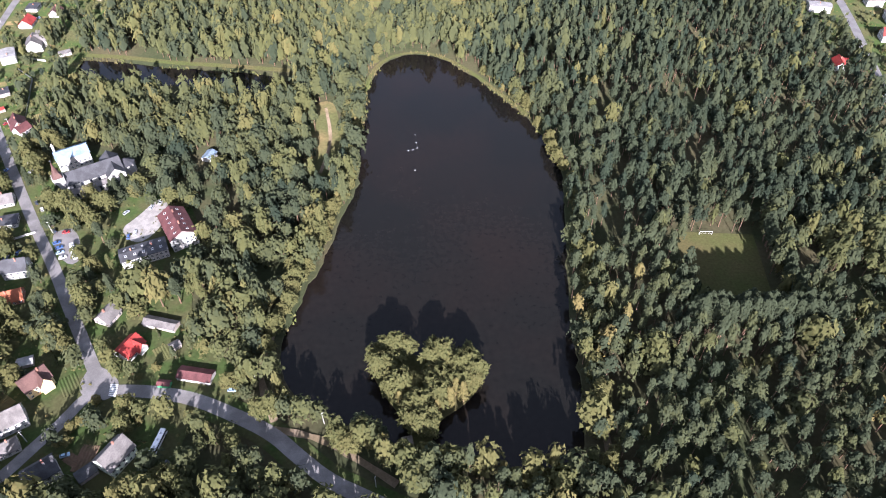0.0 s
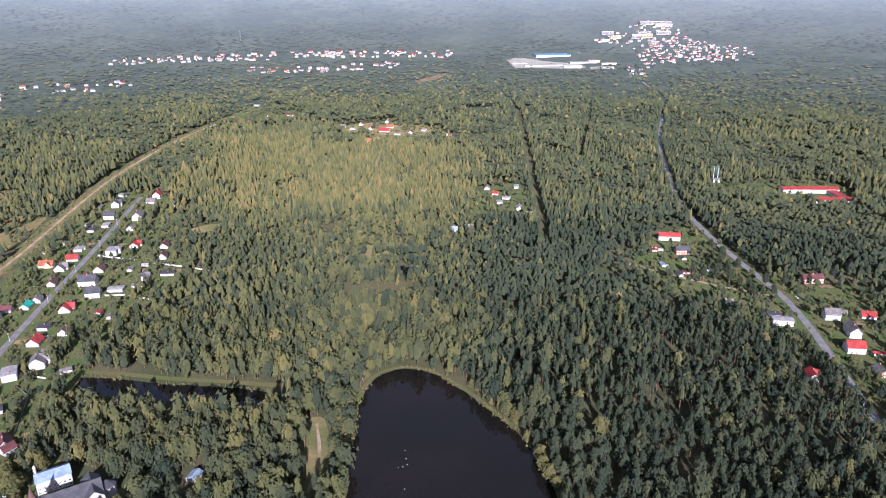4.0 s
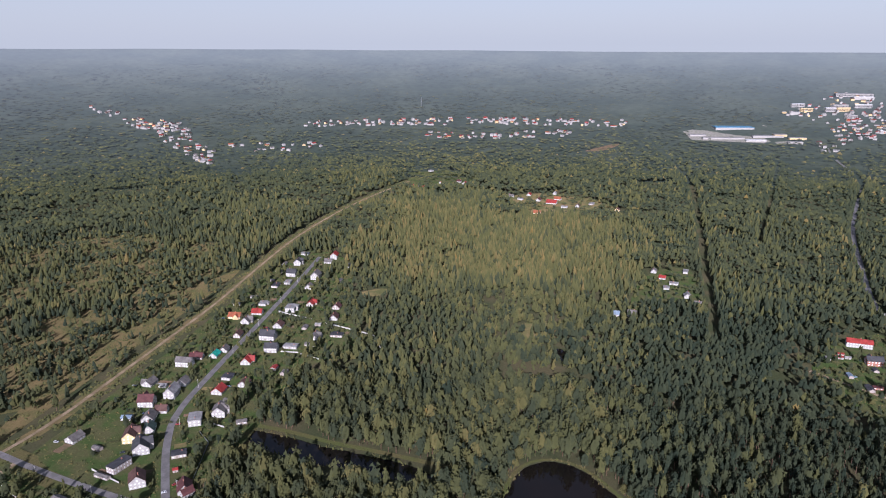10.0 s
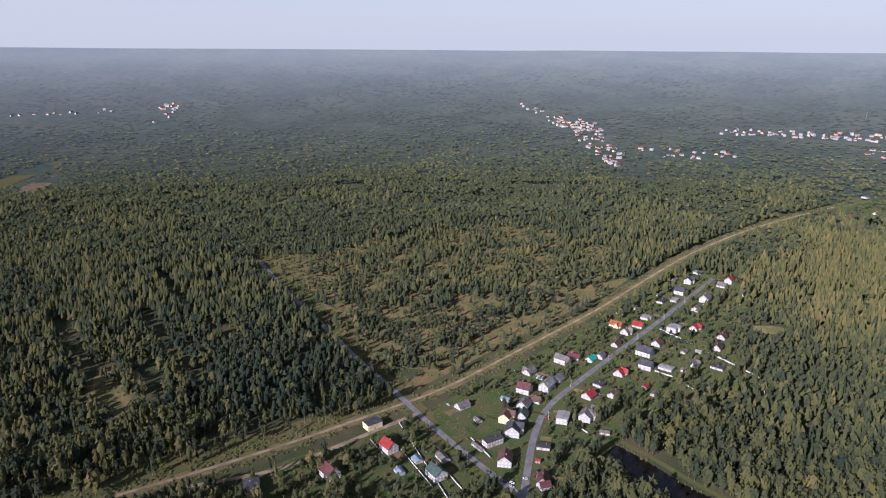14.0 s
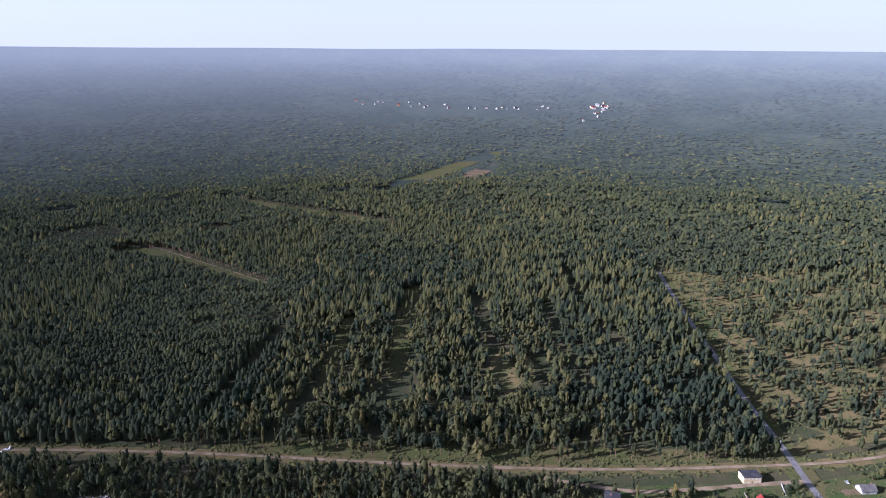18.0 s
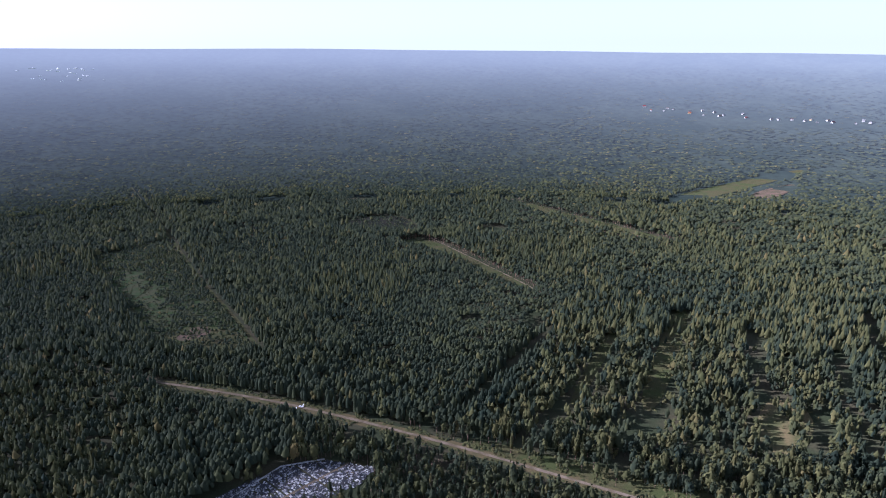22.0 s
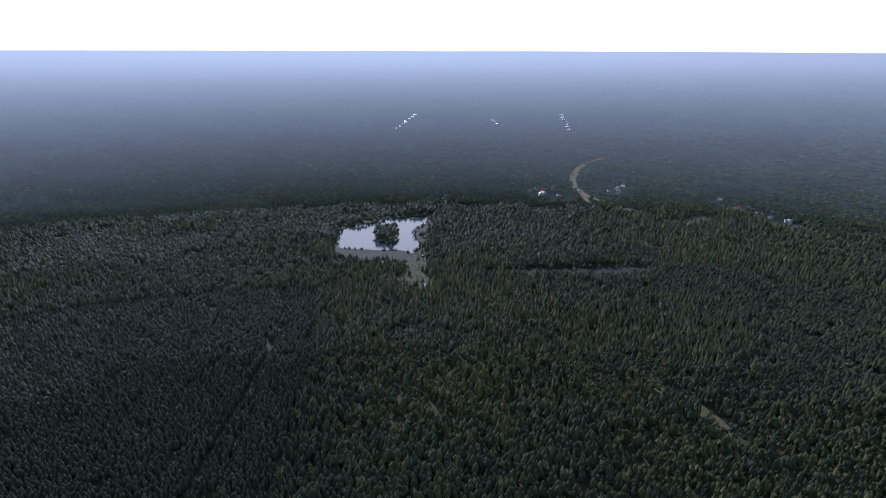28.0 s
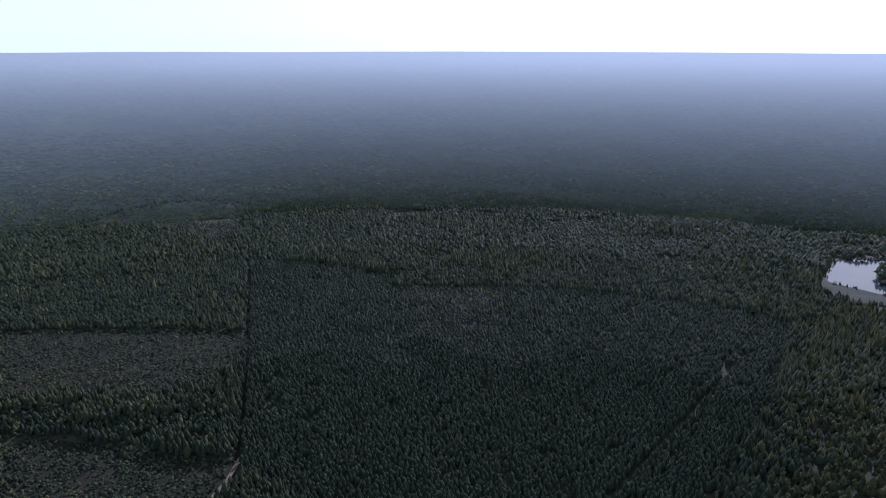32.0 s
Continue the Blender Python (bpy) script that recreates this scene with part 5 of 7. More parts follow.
def roof_slabs(s, w, d, z0, z1, over=0.5, thick=0.22, k=0):
    a = w / 2 + over
    slope = (z1 - z0) / (d / 2)
    for sgn in (-1, 1):
        y0, ze = sgn * (d / 2 + over), z0 - slope * over
        v = [(-a, y0, ze + 0.03), (a, y0, ze + 0.03), (a, 0, z1 + 0.03), (-a, 0, z1 + 0.03)]
        v += [(p[0], p[1], p[2] + thick) for p in v]
        f = [(0, 1, 2, 3), (4, 7, 6, 5), (0, 4, 5, 1), (1, 5, 6, 2), (2, 6, 7, 3), (3, 7, 4, 0)]
        s.add(v, f if sgn < 0 else [q[::-1] for q in f], k)


def openings(root, w, d, storeys, rng, panes=True, door=True, span=2.7):
    for side in range(4):
        length, off = (w, d / 2) if side % 2 == 0 else (d, w / 2)
        n = max(1, int(length / span))
        for lev in range(storeys):
            for i in range(n):
                u = (i + 0.5) / n * length - length / 2
                m = Matrix.Rotation(side * pi / 2, 4, "Z") @ pose(u, off, 0.95 + 2.8 * lev)
                if door and side == 0 and lev == 0 and i == n // 2:
                    part("door", DOOR, root, Matrix.Rotation(side * pi / 2, 4, "Z") @ pose(u, off, 0.1))
                    continue
                ob = part("window", WIN, root, m)
                if panes:
                    part("pane", PANE, ob)


TURN_AT = {(295, 808): -8, (295, 761): 0, (404, 674): 3, (296, 625): 70}


def house(x, y, roof, wall, w, d, turn=None, storeys=1, near=True, seed=0, name="house", ell=False):
    rng = random.Random(seed * 31 + int(x) * 7 + int(y))
    if turn is None:
        turn = TURN_AT.get((x, y)) or street_turn(x, y) + (90 if rng.random() < 0.45 else 0) + rng.uniform(-4, 4)
    root = new(name)
    root.matrix_basis = pose(x, y, 0.2, 0, 0, turn)
    z0 = 2.9 * storeys + 0.3
    flat = roof == "l" and rng.random() < 0.75 or roof == "d"
    z1 = z0 + (0.5 if flat else d / 2 * rng.uniform(0.72, 0.98))
    s, r = Shape(), Shape()
    gable(s, w, d, z0, z1)
    roof_slabs(r, w, d, z0, z1)
    if not flat:
        r.box(-w / 2 - 0.5, -0.12, z1 + 0.18, w / 2 + 0.5, 0.12, z1 + 0.36)
    body = part("wall", s.mesh("wall", WALLS[wall]), root)
    top = part("roof", r.mesh("roof", ROOFS[roof]), root)
    if ell:  # a cross wing to the front
        e, q = Shape(), Shape()
        gable(e, d * 0.75, w * 0.42, z0 - 0.02, z1 - 0.25)
        roof_slabs(q, d * 0.75, w * 0.42, z0 - 0.02, z1 - 0.25, 0.4)
        m = pose(w * 0.18, -d * 0.36, 0, 0, 0, 90)
        part("wing_wall", e.mesh("wing_wall", WALLS[wall]), root, m)
        part("wing_roof", q.mesh("wing_roof", ROOFS[roof]), root, m)
    if rng.random() < 0.85:
        part("chimney", CHIMNEY, root, pose(rng.uniform(-0.3, 0.3) * w, rng.uniform(-0.12, 0.12) * d, z1 + 0.2))
    openings(root, w, d, storeys, rng, near)
    if not flat:  # attic windows in the gables
        for sgn in (0, 1):
            part("window", WIN, root, Matrix.Rotation(pi / 2 + pi * sgn, 4, "Z") @ pose(0, w / 2, z0 + 0.3))
    step = Shape().box(-1.0, d / 2 + 0.02, -0.3, 1.0, d / 2 + 1.3, 0.08).mesh("step", CONCRETE)
    part("step", step, root)
    return tagged(root, f"{WALL_WORDS[wall]} house with a {ROOF_WORDS[roof]} roof", "house", "village houses")


def shed(x, y, roof, wall, w, d, turn=None, seed=0):
    rng = random.Random(seed + int(x) * 5 + int(y))
    if turn is None:
        turn = street_turn(x, y) + (90 if rng.random() < 0.4 else 0) + rng.uniform(-5, 5)
    root = new("shed")
    root.matrix_basis = pose(x, y, 0.2, 0, 0, turn)
    z0, z1 = 2.5, 2.5 + d * 0.22
    s, r = Shape(), Shape()
    gable(s, w, d, z0, z1)
    roof_slabs(r, w, d, z0, z1, 0.35, 0.12)
    part("wall", s.mesh("wall", WALLS[wall]), root)
    part("roof", r.mesh("roof", ROOFS[roof]), root)
    part("door", DOOR, root, pose(0, d / 2, 0))
    if w > 8:
        for u in (-0.3, 0.3):
            part("window", WIN, root, pose(u * w, d / 2, 0.9))
    return tagged(root, f"low {WALL_WORDS[wall]} outbuilding with a {ROOF_WORDS[roof]} roof", "shed", "outbuildings")


HOUSES_A = [(-290, 402, "m", "w", 9, 8), (-269, 327, "g", "w", 10, 9), (-259, 308, "d", "w", 11, 9), (-236, 268, "s", "w", 13, 10), (-231, 248, "o", "c", 12, 9), (-175, 235, "g", "b", 10, 9), (-157, 214, "r", "w", 12, 10), (-195, 193, "n", "y", 13, 10), (-198, 172, "g", "w", 13, 10), (-194, 159, "g", "w", 9, 7), (-173, 146, "s", "w", 13, 10), (-144, 154, "g", "k", 14, 11)]
SHEDS_A = [(-146, 230, "g", "b", 18, 6), (-135, 216, "g", "b", 5, 4), (-120, 198, "m", "w", 17, 7), (-206, 206, "l", "b", 7, 5), (-155, 147, "s", "b", 8, 6), (-154, 372, "u", "w", 9, 7), (-134, 193, "m", "e", 6, 3)]
TURNS_A = (60, 20, 15, 12, 20, 70, 65, 50, 35, 35, 40, 62)
TURNS_SHED_A = (-14, 40, -10, 20, 45, 75, -5)
HOUSES_B = [(-427, 450, "g", "w", 11, 8), (-392, 540, "l", "w", 14, 9), (-395, 564, "g", "w", 10, 9), (-427, 556, "g", "w", 11, 8), (-404, 518, "m", "w", 12, 9), (-386, 495, "g", "w", 11, 9), (-383, 510, "n", "w", 9, 7), (-374, 478, "e", "w", 10, 8), (-381, 462, "n", "y", 14, 9), (-361, 448, "s", "w", 14, 11), (-362, 421, "d", "b", 15, 7), (-335, 406, "n", "w", 12, 10)]
HOUSES_C = [(-342, 499, "l", "w", 13, 9), (-328, 517, "g", "w", 12, 10), (-351, 556, "r", "w", 11, 9), (-334, 575, "n", "w", 10, 8), (-358, 585, "d", "w", 9, 8), (-326, 448, "d", "b", 10, 7), (-295, 407, "m", "w", 11, 9), (-398, 630, "t", "w", 10, 7), (-417, 602, "g", "w", 15, 7), (-415, 622, "m", "b", 12, 7), (-395, 645, "g", "w", 9, 7), (-356, 623, "r", "w", 11, 9)]
HOUSES_D = [(-433, 739, "o", "y", 13, 8), (-412, 727, "g", "w", 10, 9), (-412, 757, "r", "w", 11, 8), (-420, 789, "l", "w", 10, 8), (-401, 687, "n", "b", 11, 7), (-363, 687, "s", "w", 15, 10), (-367, 723, "n", "w", 10, 9), (-344, 656, "s", "w", 12, 9), (-327, 670, "l", "w", 13, 8), (-375, 777, "l", "w", 13, 10), (-358, 802, "r", "b", 13, 8), (-321, 797, "m", "b", 10, 8)]
HOUSES_E = [(-311, 762, "n", "w", 11, 8), (-311, 701, "g", "w", 12, 8), (-288, 711, "d", "b", 12, 7), (-387, 863, "g", "w", 10, 8), (-395, 907, "g", "w", 16, 10), (-434, 909, "s", "w", 12, 9), (-448, 964, "s", "w", 13, 9), (-425, 876, "l", "w", 11, 7), (-436, 860, "d", "b", 13, 7), (-405, 1007, "r", "w", 13, 9), (-405, 981, "g", "w", 10, 8), (-459, 1017, "l", "w", 10, 8)]
SHEDS_B = [(-334, 725, "g", "b", 10, 6), (-322, 737, "l", "b", 7, 5), (-308, 680, "g", "b", 12, 7), (-355, 900, "g", "b", 11, 6), (-386, 891, "n", "b", 9, 6), (-453, 780, "l", "w", 9, 5), (-371, 976, "g", "b", 9, 6), (-412, 554, "l", "w", 9, 6), (-398, 441, "g", "b", 8, 5), (-367, 407, "g", "b", 14, 4), (-331, 540, "g", "b", 11, 6), (-301, 507, "g", "b", 9, 6), (-316, 427, "r", "b", 4, 4), (-321, 615, "r", "w", 8, 6), (-306, 607, "g", "b", 9, 6), (-368, 966, "g", "w", 9, 6), (-453, 880, "l", "b", 10, 5), (-460, 922, "g", "b", 10, 6), (-468, 958, "g", "w", 12, 6), (-444, 810, "g", "w", 8, 6), (-406, 491, "u", "w", 9, 7)]
HOUSES_F = [(-461, 364, "d", "y", 13, 9), (-420, 349, "r", "w", 12, 9), (-425, 289, "m", "w", 13, 10), (-362, 351, "e", "w", 13, 10), (-453, 233, "d", "y", 14, 10)]
SHEDS_F = [(-388, 333, "u", "w", 10, 6), (-390, 355, "u", "b", 9, 7), (-377, 373, "g", "b", 13, 8)]
HOUSES_G = [(295, 808, "r", "w", 26, 8), (295, 761, "s", "c", 16, 9), (296, 625, "l", "w", 8, 8), (327, 595, "d", "b", 12, 8), (327, 578, "l", "w", 18, 9), (307, 485, "r", "w", 13, 8), (404, 674, "m", "c", 22, 9), (379, 589, "g", "w", 14, 10), (415, 590, "r", "w", 13, 9), (381, 557, "g", "w", 18, 10), (365, 526, "r", "w", 15, 11), (365, 488, "g", "c", 13, 9)]
SHEDS_G = [(291, 743, "d", "b", 7, 5), (279, 701, "m", "c", 9, 5), (443, 695, "l", "b", 13, 5), (268, 779, "r", "w", 6, 4), (273, 771, "l", "w", 6, 3), (358, 917, "l", "w", 7, 5), (264, 770, "r", "w", 8, 5), (396, 600, "g", "b", 8, 5), (383, 519, "r", "w", 11, 5), (271, 697, "d", "b", 12, 6), (305, 705, "l", "w", 10, 4), (261, 724, "u", "b", 9, 5), (251, 764, "l", "w", 8, 3)]
HOUSES_I = [(88, 1040, "g", "w", 11, 8), (112, 988, "l", "w", 12, 8), (30, 848, "u", "w", 9, 7), (-152, 1564, "r", "w", 13, 9), (-86, 1530, "o", "w", 15, 9), (-40, 1468, "n", "w", 12, 9), (-126, 1512, "m", "w", 13, 9), (-12, 1497, "l", "b", 14, 9), (41, 1448, "n", "y", 12, 8), (-190, 1540, "g", "w", 12, 8), (-118, 1385, "o", "y", 14, 9), (-96, 1589, "l", "w", 11, 8), (-428, 1605, "r", "w", 13, 9), (-378, 1658, "o", "w", 12, 9), (-339, 1690, "m", "w", 12, 9), (-300, 1650, "g", "w", 13, 9), (-445, 1832, "l", "w", 13, 9)]
HOUSES_H = [(100, 966, "l", "w", 10, 8), (125, 936, "l", "w", 12, 9), (135, 907, "g", "w", 9, 7), (134, 1048, "l", "w", 14, 7), (50, 854, "g", "w", 11, 9), (98, 1010, "r", "w", 9, 7), (-406, 1590, "r", "w", 14, 9), (-385, 1627, "l", "w", 12, 9), (-320, 1667, "r", "w", 12, 9), (-96, 1489, "r", "w", 22, 12), (-166, 1516, "l", "w", 12, 9), (-67, 1455, "l", "w", 13, 9)]

for row in HOUSES_A:
    ROOMS.append((row[0] * 0.985, row[1] * 0.985, max(row[4], row[5]) * 0.6 + 2.5))
for row in HOUSES_A + HOUSES_B + HOUSES_C + HOUSES_D + HOUSES_E + HOUSES_F + HOUSES_G + HOUSES_H + HOUSES_I:
    ROOMS.append((row[0], row[1], max(row[4], row[5]) * 0.55 + 2.0))
    far = math.hypot(row[0], row[1])
    if 420 < far <= 840:
        ROOMS.append((row[0] * (1 - 10 / far), row[1] * (1 - 10 / far), max(row[4], row[5]) * 0.55 + 2.5))
    if far > 840:  # sunny plots towards the pond
        ROOMS.append((row[0] * (1 - 13 / far), row[1] * (1 - 13 / far), max(row[4], row[5]) * 0.62 + (4 if far < 1020 else 11)))
for row in SHEDS_A + SHEDS_B + SHEDS_F + SHEDS_G:
    ROOMS.append((row[0], row[1], max(row[4], row[5]) * 0.55 + 2.5))
ROOMS += [(-169, 280, 17), (-160, 270, 13), (-148, 286, 12), (-186, 312, 15), (-217, 286, 12), (-225, 294, 8), (-128, 160, 10), (-225, 355, 24), (-243, 372, 10), (-205, 352, 14), (-157, 301, 16), (-172, 283, 18), (550, 1008, 24), (600, 1008, 24), (574, 985, 24), (580, 952, 30), (604, 984, 24), (457, 1073, 14)]


def far_house(x, y, rng, joined=None):
    x, y, z = (float(v) for v in settle(x, y))
    root = new("house")
    k = rng.uniform(0.8, 1.2)
    root.matrix_basis = pose(x, y, z, 0, 0, rng.uniform(0, 180))
    w, d, h = rng.uniform(10, 17) * k, rng.uniform(8, 11) * k, rng.choice([3.5, 5.5, 6.0, 6.5])
    s, r = Shape(), Shape()
    rise = h + d * 0.28
    gable(s, w, d, h, rise)
    s.v[0:4] = [(p[0], p[1], -3.0) for p in s.v[0:4]]
    roof_slabs(r, w, d, h, rise, 0.5)
    key = rng.choice("rgglnmlor")
    if joined is not None:
        m = root.matrix_basis.copy()
        bpy.data.objects.remove(root)
        joined.add([m @ Vector(p) for p in s.v], s.f, 0 if rng.random() < 0.88 else 1)
        joined.add([m @ Vector(p) for p in r.v], r.f, 2 + "rglnmo".index(key))
        return
    part("wall", s.mesh("wall", WALLS["w" if rng.random() < 0.9 else "y"]), root)
    part("roof", r.mesh("roof", ROOFS[key]), root)
    tagged(root, f"far white house with a {ROOF_WORDS[key]} roof", "house", "far houses")


def far_block(x, y, w, d, h, turn, wall, roof, label, name="apartment_block", storeys=0):
    x, y, z = (float(v) for v in settle(x, y))
    root = new(name)
    root.matrix_basis = pose(x, y, z, 0, 0, turn)
    s = Shape().box(-w / 2, -d / 2, -3, w / 2, d / 2, h)
    r = Shape().box(-w / 2 - 0.4, -d / 2 - 0.4, h, w / 2 + 0.4, d / 2 + 0.4, h + 0.7)
    part("wall", s.mesh("wall", WALLS[wall]), root)
    part("roof", r.mesh("roof", ROOFS[roof]), root)
    for lev in range(storeys):
        g = Shape().box(-w / 2 + 1, -d / 2 - 0.1, 1 + 3 * lev, w / 2 - 1, -d / 2, 2.5 + 3 * lev)
        part("window_band", g.mesh("window_band", GLASS), root)
    tagged(root, label, "building")


def settlements():
    rng = random.Random(41)
    for poly, n in ((TOWN, 130), (TOWN_EAST, 110), (VILLAGE_FAR_A, 44), (VILLAGE_FAR_B, 20), (VILLAGE_FAR_C, 22), (VILLAGE_FAR_D, 20), (VILLAGE_FAR_E, 14), (VILLAGE_FAR_F, 26), (VILLAGE_FAR_G, 20), (VILLAGE_FAR_H, 8), (VILLAGE_FAR_I, 9), (VILLAGE_FAR_J, 14), (VILLAGE_FAR_A, 70), (VILLAGE_FAR_C, 50), (VILLAGE_FAR_D, 55), (VILLAGE_FAR_E, 34)):
        p = np.array(poly, float)
        p = np.stack(settle(p[:, 0], p[:, 1])[:2], 1)
        joined = Shape() if poly in (TOWN, TOWN_EAST, VILLAGE_FAR_F, VILLAGE_FAR_G) or n in (70, 50, 55, 34) else None
        made = 0
        while made < n:
            x, y = rng.uniform(p[:, 0].min(), p[:, 0].max()), rng.uniform(p[:, 1].min(), p[:, 1].max())
            if inside(p, np.array([x]), np.array([y]))[0]:
                r = math.hypot(x, y)
                k = FLAT / (1 - (r - FLAT) / (RIM - FLAT)) / r if r > FLAT else 1.0
                far_house(x * k, y * k, rng, joined)
                made += 1
        if joined:
            tagged(new("far_houses", joined.mesh("far_houses", WALLS["w"], WALLS["y"], *(ROOFS[q] for q in "rglnmo"))), "many white houses with red and grey roofs", "houses", kind="stuff")
    for x, y, w, d, h, turn, wall, roof, label in ((523, 3077, 150, 60, 9, 8, "w", "b", "long factory hall with a sky-blue roof"), (599, 2800, 110, 24, 7, 5, "w", "l", "long white factory hall"), (432, 2715, 150, 22, 6, 5, "w", "l", "low pale warehouse hall"),
                                                   (1245, 4154, 60, 16, 15, 20, "y", "l", "yellow rendered apartment block"), (1150, 3700, 50, 14, 12, 20, "w", "l", "plain white apartment block"), (1300, 4400, 70, 20, 12, 15, "w", "l", "plain white apartment block"), (1703, 5505, 160, 40, 12, 0, "w", "l", "long pale industrial hall"), (690, 2750, 60, 18, 8, 5, "y", "l", "low pale yellow depot"), (352, 2794, 60, 20, 6, 5, "w", "l", "low pale warehouse hall"), (649, 2838, 46, 30, 9, 5, "y", "l", "tall pale factory hall"), (534, 2665, 70, 18, 6, 5, "w", "v", "long white factory hall"), (656, 2640, 50, 20, 6, 5, "w", "l", "low pale warehouse hall"),
                                                   (1086, 4420, 60, 13, 12, 15, "w", "v", "plain white apartment block"), (1052, 4095, 55, 13, 12, 15, "y", "l", "yellow rendered apartment block"), (1187, 4114, 70, 14, 15, 10, "w", "v", "plain white apartment block"), (1427, 4425, 70, 15, 13, 0, "w", "v", "plain white apartment block"), (1670, 5201, 90, 20, 10, 5, "w", "v", "long pale industrial hall"),
                                                   (941, 3869, 45, 12, 10, 20, "w", "l", "plain white apartment block"), (1215, 3441, 48, 12, 11, 80, "w", "v", "plain white apartment block"), (1176, 3198, 45, 12, 11, 85, "y", "l", "yellow rendered apartment block"), (1351, 3461, 50, 12, 11, 80, "w", "v", "plain white apartment block"), (1280, 3213, 48, 12, 11, 85, "w", "l", "plain white apartment block"), (1062, 3054, 40, 12, 10, 85, "w", "v", "plain white apartment block")):
        far_block(x, y, w, d, h, turn, wall, roof, label, storeys=3 if h > 11 else 0)
    # towns on the horizon
    for i in range(26):
        a = radians(rng.choice([128, 129, 130, 127]) + rng.gauss(0, 0.9))
        d = rng.uniform(9000, 15000)
        far_block(-sin(a) * d, cos(a) * d, rng.uniform(8, 26), rng.uniform(8, 16), rng.uniform(0.8, 1.6), rng.uniform(0, 180), "k", "v", "pale block on the horizon")
    # streets of villages in the far woods
    for x0, y0, x1, y1, n in ((-501, -3590, -750, -4458, 9), (-1337, -3362, -1625, -4273, 8), (-1040, -3700, -1090, -3950, 3), (40, -1700, -60, -1660, 6), (-70, -1690, 30, -1745, 4)):
        for i in range(n):
            u = (i + rng.uniform(-0.3, 0.3)) / n
            far_block(x0 + (x1 - x0) * u + rng.gauss(0, 6), y0 + (y1 - y0) * u + rng.gauss(0, 6), rng.uniform(9, 16), rng.uniform(7, 11), rng.uniform(3, 5), rng.uniform(0, 180), "w", "v", "small white house with a pale metal roof", "far_house")


def school():
    for x, y, w, d, turn in ((574, 1012, 84, 17, -2), (580, 956, 60, 17, -2)):
        root = new("school_building")
        root.matrix_basis = pose(x, y, 0.2, 0, 0, turn)
        body, top = Shape(), Shape()
        gable(body, w, d, 6.6, 9.0)
        roof_slabs(top, w, d, 6.6, 9.0, 0.7)
        part("wall", body.mesh("wall", WALLS["w"]), root)
        part("roof", top.mesh("roof", ROOFS["r"]), root)
        for i in range(3):
            part("chimney", CHIMNEY, root, pose((i - 1) * w * 0.3, 1.5, 8.9))
        openings(root, w, d, 2, None, False, span=3.6)
        tagged(root, "long white school building with a bright red roof", "school", "school buildings")
    link = new("link_building")
    link.matrix_basis = pose(604, 984, 0.2)
    part("wall", Shape().box(-7, -19, -0.3, 7, 19, 5.0).mesh("wall", WALLS["w"]), link)
    part("roof", Shape().box(-7.5, -19.4, 5.0, 7.5, 19.4, 5.5).mesh("roof", ROOFS["r"]), link)
    tagged(link, "low white link building with a flat red roof", "building")
    far_block(457, 1073, 14, 9, 5, 0, "w", "l", "small white boiler house", "boiler_house")
    for dx in (-3, 4):
        s = Shape().tube(0, 0, 0, 24, 0.7, 0.5, 10)
        root = new("chimney_stack", s.mesh("chimney_stack", PAINTS[5]))
        root.matrix_basis = pose(457 + dx, 1080, 0)
        part("rim", Shape().tube(0, 0, 24, 24.5, 0.65, 0.65, 10).mesh("rim", METAL), root)
        tagged(root, "slender pale blue steel chimney", "chimney", "chimneys")


